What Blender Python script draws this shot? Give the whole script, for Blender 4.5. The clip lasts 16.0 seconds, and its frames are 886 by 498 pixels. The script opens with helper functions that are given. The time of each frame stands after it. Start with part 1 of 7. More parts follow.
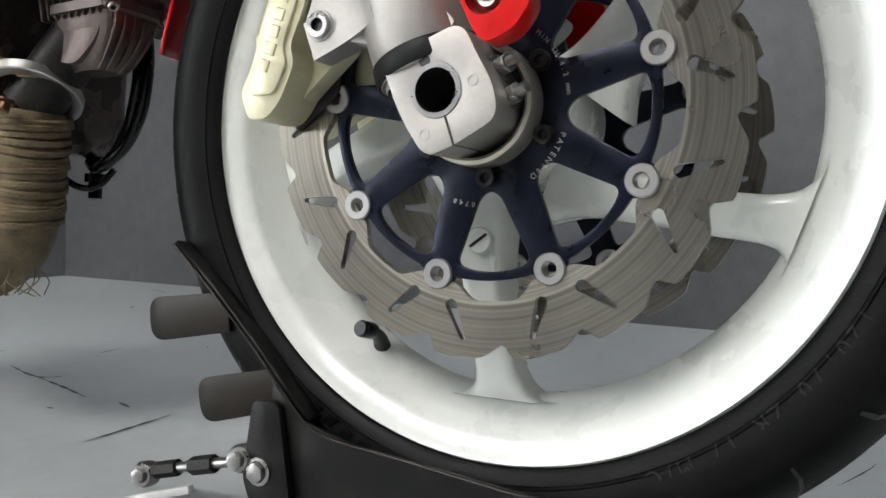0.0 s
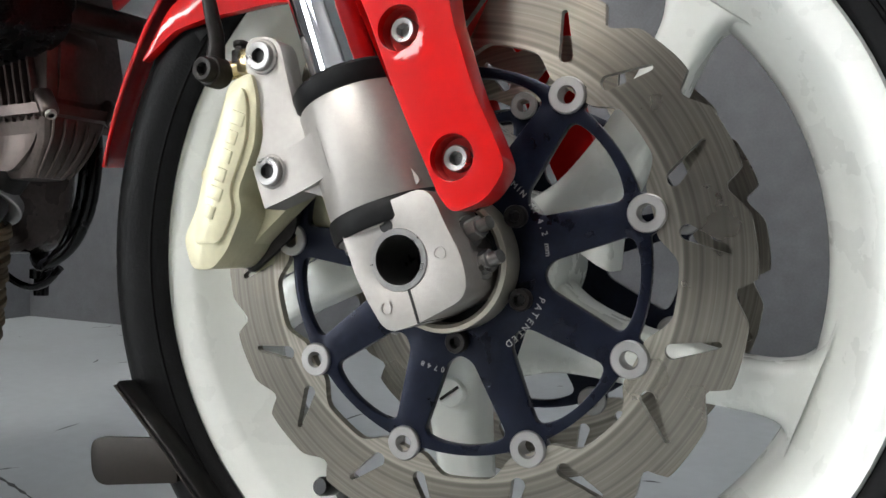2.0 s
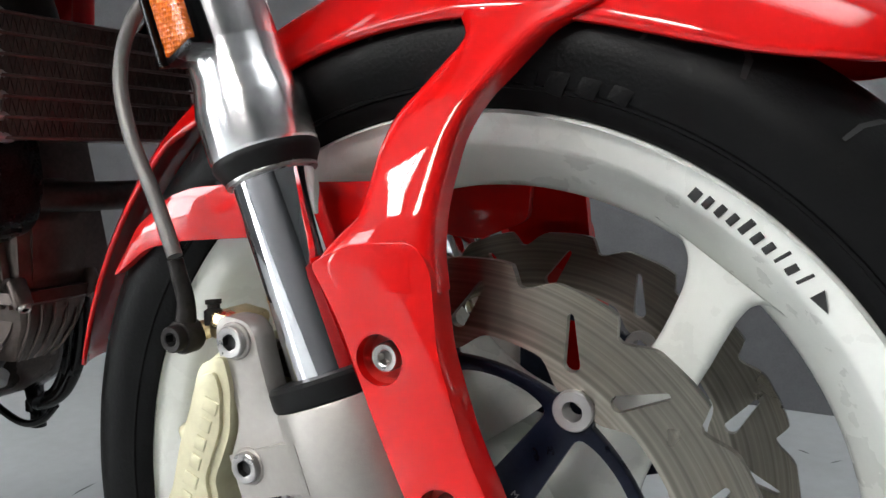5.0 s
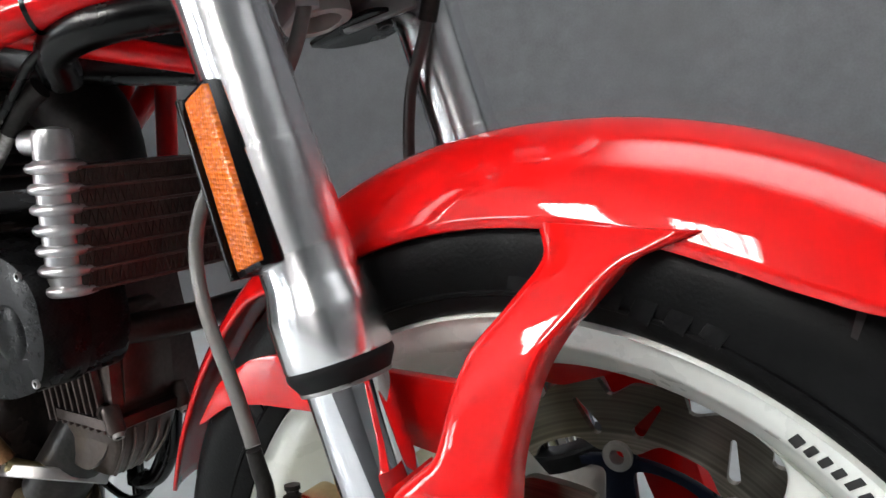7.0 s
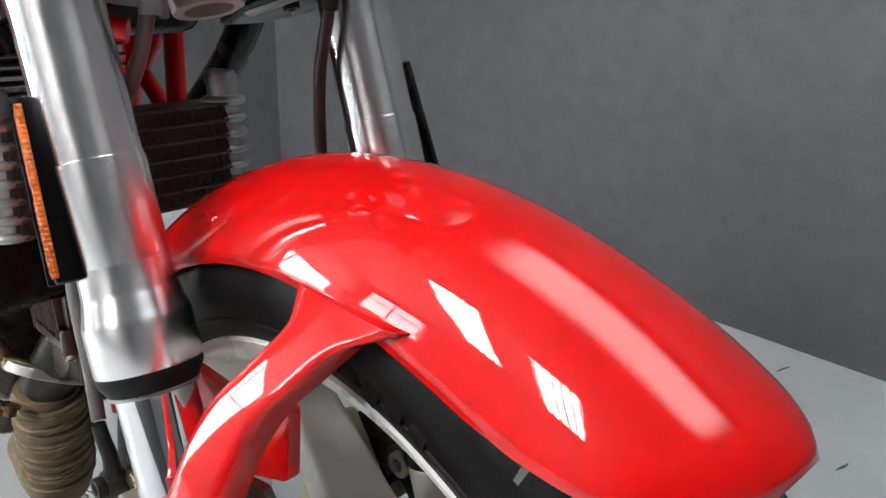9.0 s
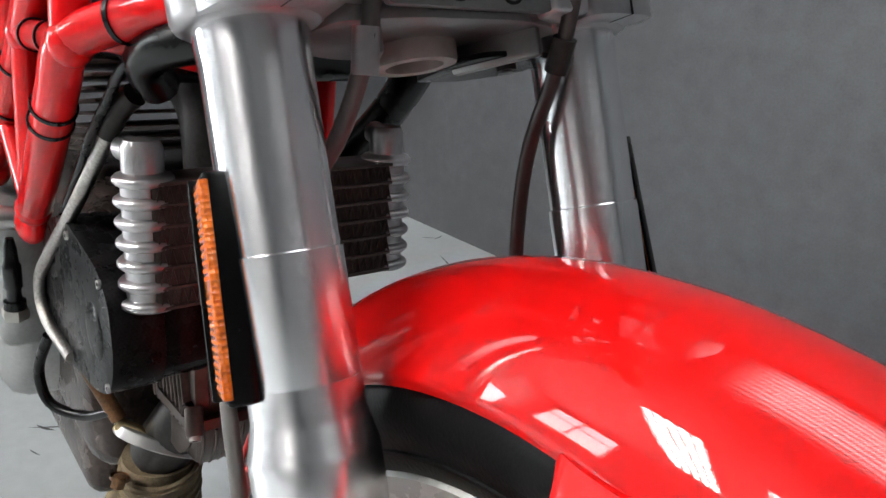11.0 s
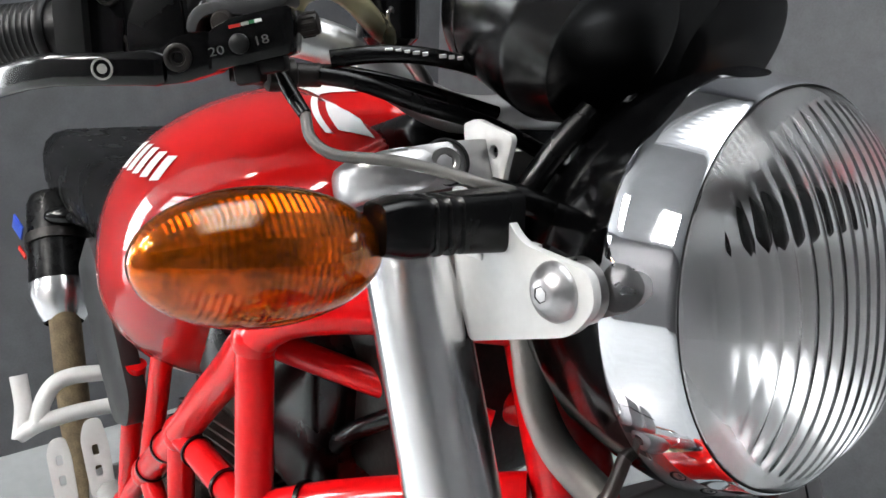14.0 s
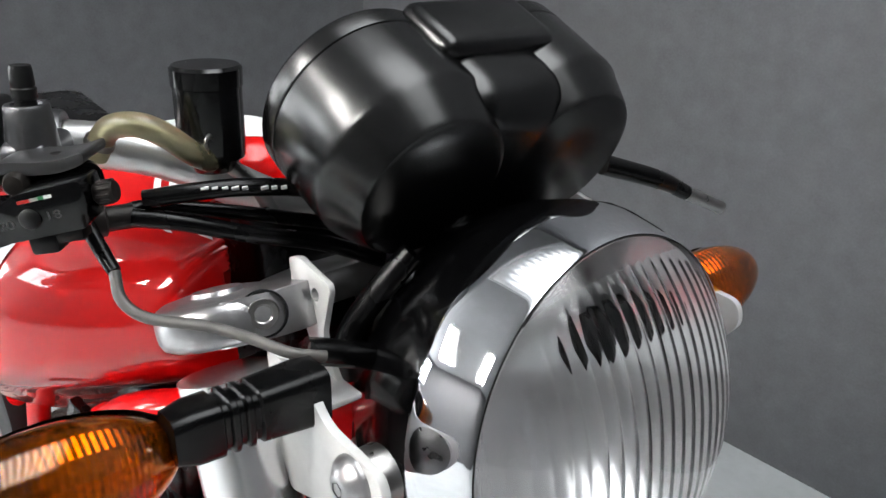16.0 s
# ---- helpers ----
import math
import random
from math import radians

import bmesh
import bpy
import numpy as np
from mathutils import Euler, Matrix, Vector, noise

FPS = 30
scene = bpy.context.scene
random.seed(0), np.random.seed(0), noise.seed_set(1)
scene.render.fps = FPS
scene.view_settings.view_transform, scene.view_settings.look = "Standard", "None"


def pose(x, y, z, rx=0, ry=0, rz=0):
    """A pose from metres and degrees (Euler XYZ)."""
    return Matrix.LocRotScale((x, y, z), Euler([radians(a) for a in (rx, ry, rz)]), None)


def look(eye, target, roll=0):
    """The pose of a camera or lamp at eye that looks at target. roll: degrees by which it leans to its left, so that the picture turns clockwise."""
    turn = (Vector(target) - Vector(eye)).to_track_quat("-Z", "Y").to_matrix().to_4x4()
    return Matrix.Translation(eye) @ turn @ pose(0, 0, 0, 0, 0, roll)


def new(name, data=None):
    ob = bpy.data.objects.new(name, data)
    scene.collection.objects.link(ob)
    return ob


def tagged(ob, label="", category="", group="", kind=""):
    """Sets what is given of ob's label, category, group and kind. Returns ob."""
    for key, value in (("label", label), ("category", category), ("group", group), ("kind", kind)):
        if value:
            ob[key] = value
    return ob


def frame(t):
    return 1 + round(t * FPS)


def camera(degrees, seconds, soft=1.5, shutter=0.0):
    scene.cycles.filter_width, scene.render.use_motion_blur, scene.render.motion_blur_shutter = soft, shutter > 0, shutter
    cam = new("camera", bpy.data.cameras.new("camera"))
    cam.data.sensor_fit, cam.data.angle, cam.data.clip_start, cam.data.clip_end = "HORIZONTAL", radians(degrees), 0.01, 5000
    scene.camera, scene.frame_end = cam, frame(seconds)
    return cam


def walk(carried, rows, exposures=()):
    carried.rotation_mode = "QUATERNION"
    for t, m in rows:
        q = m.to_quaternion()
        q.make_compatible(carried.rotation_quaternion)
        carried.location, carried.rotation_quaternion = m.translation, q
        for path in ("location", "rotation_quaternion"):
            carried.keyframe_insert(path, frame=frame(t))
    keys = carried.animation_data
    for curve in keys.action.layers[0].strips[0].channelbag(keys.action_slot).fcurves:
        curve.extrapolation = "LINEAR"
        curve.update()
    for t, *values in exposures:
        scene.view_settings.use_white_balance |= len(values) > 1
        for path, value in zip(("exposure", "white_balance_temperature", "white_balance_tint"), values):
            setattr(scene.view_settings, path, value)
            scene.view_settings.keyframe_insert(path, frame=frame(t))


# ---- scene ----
cam = camera(58.28, 16.0)
PATH = [
    (0, (0.1963, -0.5291, 0.2322), (-0.6770, 1.2674, 0.1325), 1.80),
    (0.5, (0.1961, -0.5148, 0.2412), (-0.6356, 1.3038, 0.2131), 1.99),
    (1, (0.1986, -0.5095, 0.2648), (-0.5919, 1.3274, 0.2341), 1.35),
    (1.5, (0.1869, -0.4960, 0.2905), (-0.6085, 1.3380, 0.2290), 0.96),
    (2, (0.1777, -0.4782, 0.3221), (-0.6522, 1.3396, 0.2379), 1.63),
    (2.5, (0.1781, -0.4733, 0.3426), (-0.6603, 1.3383, 0.2192), 1.77),
    (3, (0.1652, -0.4741, 0.3719), (-0.6765, 1.3321, 0.2014), 0.83),
    (3.5, (0.1588, -0.4657, 0.4056), (-0.7124, 1.3233, 0.2040), 0.17),
    (4, (0.1603, -0.4505, 0.4476), (-0.7359, 1.3227, 0.2178), -0.21),
    (4.5, (0.1635, -0.4289, 0.4818), (-0.7120, 1.3473, 0.2020), 0.22),
    (4.7, (0.1636, -0.4225, 0.4938), (-0.7082, 1.3560, 0.2167), 0.56),
    (6.8, (0.1466, -0.3977, 0.6196), (-0.8435, 1.3043, 0.2697), -1.23),
    (7, (0.1492, -0.3791, 0.6351), (-0.9104, 1.2658, 0.2239), -1.07),
    (7.5, (0.1745, -0.3253, 0.6812), (-1.0409, 1.172, 0.1538), -0.34),
    (8, (0.2392, -0.2906, 0.7111), (-0.9655, 1.1576, 0.0456), 1.09),
    (8.2, (0.2771, -0.2576, 0.7122), (-0.9871, 1.1281, 0.0192), 0.47),
    (10.3, (0.2007, -0.2310, 0.7365), (-1.1877, 0.9992, -0.0112), 3.43),
    (10.5, (0.1808, -0.2305, 0.7326), (-1.2420, 0.9759, 0.0115), 3.97),
    (11, (0.1437, -0.2325, 0.7216), (-1.3229, 0.9481, 0.0469), 4.28),
    (11.5, (0.1007, -0.2306, 0.7333), (-1.4103, 0.9187, 0.1039), 4.71),
    (12, (0.0706, -0.2549, 0.7671), (-1.4705, 0.8851, 0.1969), 3.62),
    (12.5, (0.0818, -0.2706, 0.8221), (-1.4391, 0.9087, 0.2778), 4.48),
    (13, (0.0823, -0.2598, 0.8662), (-1.3981, 0.9494, 0.2779), 5.69),
    (13.5, (0.0548, -0.2820, 0.9138), (-1.5303, 0.7946, 0.3408), 2.07),
    (14, (0.0423, -0.2738, 0.9467), (-1.4994, 0.8774, 0.4007), 1.53),
    (14.5, (0.0368, -0.2577, 0.9914), (-1.5030, 0.8948, 0.4431), 2.22),
    (15, (0.0451, -0.2701, 1.0247), (-1.4353, 0.9079, 0.3761), 3.17),
    (15.5, (0.0424, -0.2463, 1.0452), (-1.3900, 0.9268, 0.2888), 2.61),
    (16, (0.0448, -0.2071, 1.0591), (-1.3313, 0.9827, 0.2279), 2.05),
]
EXPOSURE = [(0.0, 0.0), (4.7, 0.02), (7.0, 0.18), (11.0, 0.25), (16.0, 0.32)]
walk(cam, [(t, look(eye, target, roll)) for t, eye, target, roll in PATH], EXPOSURE)

# dim grey surround; the room is closed, its lamps hang under the ceiling
world = bpy.data.worlds.new("world")
world.use_nodes = True
world.node_tree.nodes["Background"].inputs[0].default_value = (0.8, 0.85, 1.0, 1)
world.node_tree.nodes["Background"].inputs[1].default_value = 0.3
scene.world = world
TUBE_POWER = 50.0


# ---- materials ----
def mat(name, color, rough=0.5, metal=0.0, coat=0.0, vary=0.12, scale=30.0, bump=0.0, bump_scale=200.0,
        rough_vary=0.1, dirt=None, dirt_scale=8.0, dirt_amount=0.0, stretch=(1, 1, 1), spec=0.5):
    """A principled surface with variation at two scales, fine relief and optional stains."""
    m = bpy.data.materials.new(name)
    m.use_nodes = True
    nt = m.node_tree
    b = nt.nodes["Principled BSDF"]
    b.inputs["Metallic"].default_value = metal
    b.inputs["Coat Weight"].default_value = coat
    b.inputs["Coat Roughness"].default_value = 0.03
    b.inputs["Specular IOR Level"].default_value = spec
    co = nt.nodes.new("ShaderNodeTexCoord")
    mp = nt.nodes.new("ShaderNodeMapping")
    mp.inputs["Scale"].default_value = stretch
    nt.links.new(co.outputs["Object"], mp.inputs["Vector"])

    def noise_node(sc, detail):
        n = nt.nodes.new("ShaderNodeTexNoise")
        n.inputs["Scale"].default_value, n.inputs["Detail"].default_value = sc, detail
        nt.links.new(mp.outputs["Vector"], n.inputs["Vector"])
        return n

    n1, n2 = noise_node(scale, 6), noise_node(scale * 9, 4)
    mixn = nt.nodes.new("ShaderNodeMix")
    mixn.data_type = "FLOAT"
    mixn.inputs[0].default_value = 0.4
    nt.links.new(n1.outputs["Fac"], mixn.inputs[2])
    nt.links.new(n2.outputs["Fac"], mixn.inputs[3])
    ramp = nt.nodes.new("ShaderNodeValToRGB")
    lo = [max(0.0, c * (1 - vary * 1.5)) for c in color]
    hi = [min(1.0, c * (1 + vary * 1.5)) for c in color]
    ramp.color_ramp.elements[0].position, ramp.color_ramp.elements[1].position = 0.3, 0.7
    ramp.color_ramp.elements[0].color, ramp.color_ramp.elements[1].color = (*lo, 1), (*hi, 1)
    nt.links.new(mixn.outputs[0], ramp.inputs[0])
    out = ramp.outputs["Color"]
    if dirt_amount:
        nd = noise_node(dirt_scale, 8)
        rd = nt.nodes.new("ShaderNodeValToRGB")
        rd.color_ramp.elements[0].position, rd.color_ramp.elements[1].position = 0.55, 0.72
        rd.color_ramp.elements[1].color = (dirt_amount,) * 3 + (1,)
        nt.links.new(nd.outputs["Fac"], rd.inputs[0])
        mx = nt.nodes.new("ShaderNodeMix")
        mx.data_type = "RGBA"
        nt.links.new(rd.outputs["Color"], mx.inputs[0])
        nt.links.new(out, mx.inputs[6])
        mx.inputs[7].default_value = (*dirt, 1)
        out = mx.outputs[2]
    nt.links.new(out, b.inputs["Base Color"])
    mr = nt.nodes.new("ShaderNodeMapRange")
    mr.inputs["To Min"].default_value, mr.inputs["To Max"].default_value = max(0.02, rough - rough_vary), min(1, rough + rough_vary)
    nt.links.new(n1.outputs["Fac"], mr.inputs[0])
    nt.links.new(mr.outputs[0], b.inputs["Roughness"])
    if bump:
        nb = noise_node(bump_scale, 5)
        bp = nt.nodes.new("ShaderNodeBump")
        bp.inputs["Strength"].default_value, bp.inputs["Distance"].default_value = bump, 0.001
        nt.links.new(nb.outputs["Fac"], bp.inputs["Height"])
        nt.links.new(bp.outputs["Normal"], b.inputs["Normal"])
    return m


def glass(name, color=(1, 1, 1), rough=0.0, ior=1.45):
    m = bpy.data.materials.new(name)
    m.use_nodes = True
    b = m.node_tree.nodes["Principled BSDF"]
    b.inputs["Base Color"].default_value = (*color, 1)
    b.inputs["Roughness"].default_value = rough
    b.inputs["IOR"].default_value = ior
    b.inputs["Transmission Weight"].default_value = 1.0
    return m


def lamp_mat(name, color, power):
    m = bpy.data.materials.new(name)
    m.use_nodes = True
    b = m.node_tree.nodes["Principled BSDF"]
    b.inputs["Base Color"].default_value = (0.9, 0.9, 0.9, 1)
    b.inputs["Emission Color"].default_value = (*color, 1)
    b.inputs["Emission Strength"].default_value = power
    return m


RED = mat("red_gloss_paint", (0.50, 0.003, 0.003), 0.35, coat=1.0, vary=0.03, rough_vary=0.03, spec=0.04)
RED.node_tree.nodes["Principled BSDF"].inputs["Coat Roughness"].default_value = 0.025
RED_FRAME = mat("red_frame_enamel", (0.64, 0.004, 0.006), 0.3, spec=0.05, coat=0.75, vary=0.07, rough_vary=0.06, dirt=(0.20, 0.008, 0.008), dirt_amount=0.10, dirt_scale=25)
WHITE = mat("white_wheel_enamel", (0.77, 0.79, 0.75), 0.28, coat=0.4, vary=0.02, rough_vary=0.05, dirt=(0.70, 0.70, 0.66), dirt_amount=0.06, dirt_scale=9)
RUBBER = mat("tyre_rubber", (0.0030, 0.0030, 0.0032), 0.46, spec=0.10, vary=0.2, bump=0.25, bump_scale=500)
TYRE_MARK = mat("tyre_raised_print", (0.016, 0.016, 0.017), 0.42, spec=0.35, vary=0.2)
BLACK = mat("black_satin_plastic", (0.0015, 0.0015, 0.0017), 0.27, spec=0.28, vary=0.2, rough_vary=0.03, bump=0.02, bump_scale=900)
POD_BLACK = mat("satin_black_enamel", (0.0016, 0.0016, 0.0018), 0.25, spec=0.6, vary=0.1, rough_vary=0.02)
BLACK_GLOSS = mat("black_gloss_enamel", (0.0015, 0.0015, 0.0017), 0.18, spec=0.3, coat=0.25, vary=0.2)
BLACK_METAL = mat("black_oily_metal", (0.018, 0.0158, 0.0148), 0.42, metal=0.3, spec=0.25, vary=0.5, bump=0.3, bump_scale=150, dirt=(0.018, 0.015, 0.012), dirt_amount=0.5, dirt_scale=20)
CAST = mat("cast_aluminium", (0.40, 0.38, 0.355), 0.52, metal=0.75, vary=0.06, bump=0.06, bump_scale=900, dirt=(0.3, 0.28, 0.25), dirt_amount=0.2, dirt_scale=30)
CLAMP = mat("bead_blasted_aluminium", (0.43, 0.425, 0.43), 0.34, metal=0.92, vary=0.08, bump=0.1, bump_scale=900)
ALU = mat("turned_aluminium", (0.90, 0.90, 0.91), 0.24, metal=1.0, vary=0.03, stretch=(5, 5, 0.4), rough_vary=0.03)
# turned round the fork's axis: highlights run along the tube
axis_node = ALU.node_tree.nodes.new("ShaderNodeCombineXYZ")
for k, v in enumerate((-0.279, -0.016, 0.960)):
    axis_node.inputs[k].default_value = v
ALU.node_tree.links.new(axis_node.outputs[0], ALU.node_tree.nodes["Principled BSDF"].inputs["Tangent"])
ALU.node_tree.nodes["Principled BSDF"].inputs["Anisotropic"].default_value = 0.85
CHROME = mat("chrome", (0.80, 0.81, 0.84), 0.05, metal=1.0, vary=0.02, rough_vary=0.02)
STEEL = mat("bright_steel_bolt", (0.36, 0.35, 0.34), 0.3, metal=1.0, vary=0.06, scale=120)
DISC = mat("ground_disc_steel", (0.26, 0.24, 0.205), 0.30, metal=1.0, vary=0.05, scale=12, dirt=(0.30, 0.22, 0.13), dirt_amount=0.15, dirt_scale=30)
NAVY = mat("dark_blue_anodised", (0.0040, 0.0060, 0.0155), 0.30, spec=0.3, metal=0.45, vary=0.25, scale=60, dirt=(0.016, 0.021, 0.036), dirt_amount=0.3, dirt_scale=60, bump=0.08)


def ring_marks(m, cx=0.0, cz=0.30, freq=420.0, strength=0.36):
    """Fine circular grinding marks about the axle, in colour, gloss and relief."""
    nt = m.node_tree
    b = nt.nodes["Principled BSDF"]
    co = nt.nodes.new("ShaderNodeTexCoord")
    sub = nt.nodes.new("ShaderNodeVectorMath")
    sub.operation = "SUBTRACT"
    sub.inputs[1].default_value = (cx, 0, cz)
    mul = nt.nodes.new("ShaderNodeVectorMath")
    mul.operation = "MULTIPLY"
    mul.inputs[1].default_value = (1, 0, 1)
    ln = nt.nodes.new("ShaderNodeVectorMath")
    ln.operation = "LENGTH"
    nt.links.new(co.outputs["Object"], sub.inputs[0])
    nt.links.new(sub.outputs[0], mul.inputs[0])
    nt.links.new(mul.outputs[0], ln.inputs[0])
    n = nt.nodes.new("ShaderNodeTexNoise")
    n.noise_dimensions = "1D"
    n.inputs["Scale"].default_value, n.inputs["Detail"].default_value = freq, 5
    nt.links.new(ln.outputs["Value"], n.inputs["W"])
    old = b.inputs["Base Color"].links[0].from_socket
    mr = nt.nodes.new("ShaderNodeMapRange")
    mr.inputs["From Min"].default_value, mr.inputs["From Max"].default_value = 0.3, 0.7
    mr.inputs["To Min"].default_value, mr.inputs["To Max"].default_value = 1 - strength, 1 + 0.3 * strength
    nt.links.new(n.outputs["Fac"], mr.inputs[0])
    swept = nt.nodes.new("ShaderNodeMapRange")
    swept.inputs["From Min"].default_value, swept.inputs["From Max"].default_value = 0.1225, 0.1240
    swept.inputs["To Min"].default_value, swept.inputs["To Max"].default_value = 1.45, 0.88
    nt.links.new(ln.outputs["Value"], swept.inputs[0])
    both = nt.nodes.new("ShaderNodeMath")
    both.operation = "MULTIPLY"
    nt.links.new(mr.outputs[0], both.inputs[0])
    nt.links.new(swept.outputs[0], both.inputs[1])
    mx = nt.nodes.new("ShaderNodeVectorMath")
    mx.operation = "SCALE"
    nt.links.new(old, mx.inputs[0])
    nt.links.new(both.outputs[0], mx.inputs["Scale"])
    nt.links.new(mx.outputs[0], b.inputs["Base Color"])
    bp = nt.nodes.new("ShaderNodeBump")
    bp.inputs["Strength"].default_value, bp.inputs["Distance"].default_value = 0.15, 0.0002
    nt.links.new(n.outputs["Fac"], bp.inputs["Height"])
    nt.links.new(bp.outputs["Normal"], b.inputs["Normal"])
    return m


ring_marks(DISC)
# ground round the axle: highlights stretch across the grain
tan = DISC.node_tree.nodes.new("ShaderNodeTangent")
tan.direction_type, tan.axis = "RADIAL", "Y"
DISC.node_tree.links.new(tan.outputs["Tangent"], DISC.node_tree.nodes["Principled BSDF"].inputs["Tangent"])
DISC.node_tree.nodes["Principled BSDF"].inputs["Anisotropic"].default_value = 0.8
DISC.node_tree.nodes["Principled BSDF"].inputs["Anisotropic Rotation"].default_value = 0.25
GOLD = mat("pale_gold_caliper", (0.56, 0.53, 0.36), 0.36, metal=0.3, coat=0.2, vary=0.07, dirt=(0.3, 0.26, 0.15), dirt_amount=0.3, dirt_scale=40)
GOLD_METAL = mat("gold_zinc", (0.66, 0.53, 0.30), 0.28, metal=1.0, vary=0.12)
AMBER_PRISM = mat("amber_prism_plastic", (0.66, 0.13, 0.004), 0.2, coat=0.5, vary=0.2, scale=300)
vor = AMBER_PRISM.node_tree.nodes.new("ShaderNodeTexVoronoi")
vor.inputs["Scale"].default_value, vor.inputs["Randomness"].default_value = 420, 0.15
cob = AMBER_PRISM.node_tree.nodes.new("ShaderNodeTexCoord")
AMBER_PRISM.node_tree.links.new(cob.outputs["Object"], vor.inputs["Vector"])
bmp = AMBER_PRISM.node_tree.nodes.new("ShaderNodeBump")
bmp.inputs["Strength"].default_value, bmp.inputs["Distance"].default_value = 1.0, 0.0015
AMBER_PRISM.node_tree.links.new(vor.outputs["Distance"], bmp.inputs["Height"])
AMBER_PRISM.node_tree.links.new(bmp.outputs["Normal"], AMBER_PRISM.node_tree.nodes["Principled BSDF"].inputs["Normal"])
ENGINE = mat("dirty_engine_case", (0.062, 0.047, 0.042), 0.26, spec=0.3, metal=0.5, vary=0.4, bump=0.35, bump_scale=180, dirt=(0.05, 0.04, 0.034), dirt_amount=0.6, dirt_scale=16)
HEAD_CAST = mat("weathered_cast_cover", (0.085, 0.066, 0.058), 0.34, metal=0.75, vary=0.22, bump=0.2, bump_scale=220, dirt=(0.04, 0.028, 0.022), dirt_amount=0.7, dirt_scale=22)
FIN = mat("oily_alloy_fins", (0.085, 0.062, 0.057), 0.38, metal=0.7, vary=0.3, bump=0.3, bump_scale=200)
COOLER = mat("dark_cooler_core", (0.055, 0.043, 0.038), 0.5, spec=0.25, metal=0.3, vary=0.3)
WRAP = mat("exhaust_wrap_cloth", (0.125, 0.092, 0.052), 0.9, vary=0.35, scale=80, bump=0.6, bump_scale=400, dirt=(0.1, 0.08, 0.05), dirt_amount=0.6, dirt_scale=18)
BRAID = mat("braided_steel_line", (0.34, 0.32, 0.30), 0.36, metal=1.0, vary=0.3, scale=400, bump=0.4, bump_scale=900)
HOSE = mat("grey_brake_line", (0.11, 0.105, 0.10), 0.4, metal=0.3, vary=0.1)
HOSE_DARK = mat("dark_clear_sleeved_line", (0.026, 0.018, 0.016), 0.4, coat=0.1, vary=0.3)
CLEAR_TUBE = mat("yellowed_clear_tube", (0.50, 0.46, 0.27), 0.3, coat=0.25, vary=0.12)
CLEAR_TUBE.node_tree.nodes["Principled BSDF"].inputs["Transmission Weight"].default_value = 0.8
SEAL_RECESS = mat("black_rubber_and_recess", (0.006, 0.006, 0.0065), 0.5, spec=0.16, vary=0.2)
BRONZE = mat("brown_inner_bore", (0.16, 0.08, 0.035), 0.45, metal=0.6, vary=0.4, scale=60)
CREAM = mat("white_painted_bracket", (0.60, 0.60, 0.59), 0.38, coat=0.2, vary=0.04)
BAR_METAL = mat("satin_anodised_bar", (0.56, 0.56, 0.555), 0.36, metal=0.9, vary=0.04, scale=90)
SATIN = mat("satin_turned_steel", (0.42, 0.41, 0.40), 0.34, metal=0.9, vary=0.04)
CASE_SILVER = mat("silver_engine_cover", (0.30, 0.30, 0.295), 0.4, metal=0.6, vary=0.12)
CARBON = mat("carbon_silencer", (0.004, 0.004, 0.0043), 0.28, spec=0.08, coat=0.0, vary=0.4, scale=90)


def woven(m, size=480.0, dark=(0.003, 0.003, 0.0033, 1), light=(0.0075, 0.0075, 0.008, 1)):
    """Fine square weave in the base colour."""
    nt = m.node_tree
    ck = nt.nodes.new("ShaderNodeTexChecker")
    co = nt.nodes.new("ShaderNodeTexCoord")
    turn = nt.nodes.new("ShaderNodeMapping")
    turn.inputs["Rotation"].default_value = (0.6, 0.785, 0.3)
    nt.links.new(co.outputs["Object"], turn.inputs["Vector"])
    nt.links.new(turn.outputs["Vector"], ck.inputs["Vector"])
    ck.inputs["Scale"].default_value = size
    ck.inputs["Color1"].default_value, ck.inputs["Color2"].default_value = dark, light
    nt.links.new(ck.outputs["Color"], nt.nodes["Principled BSDF"].inputs["Base Color"])


woven(CARBON)
GREY_PLASTIC = mat("grey_plastic", (0.02, 0.02, 0.021), 0.5, spec=0.3, vary=0.15)
PERCH = mat("worn_dark_anodised_alloy", (0.10, 0.10, 0.104), 0.34, metal=0.8, vary=0.1)
LETTER_WHITE = mat("white_print", (0.75, 0.75, 0.75), 0.4, vary=0.03)
PRINT_RECESS_BLACK = mat("black_print_and_recess", (0.012, 0.012, 0.012), 0.4, vary=0.1)
LETTER_GREY = mat("raised_grey_lettering", (0.40, 0.39, 0.37), 0.4, metal=0.4, vary=0.1)
RED_DARK = mat("red_plastic", (0.45, 0.02, 0.015), 0.35, vary=0.1)
BLUE = mat("blue_label", (0.02, 0.06, 0.4), 0.4, vary=0.1)
LAMP_SHELL = mat("white_lamp_housing", (0.8, 0.8, 0.8), 0.45, vary=0.03)
PANEL_LIGHT = lamp_mat("opal_light_panel", (0.95, 0.98, 1.0), 2.6)


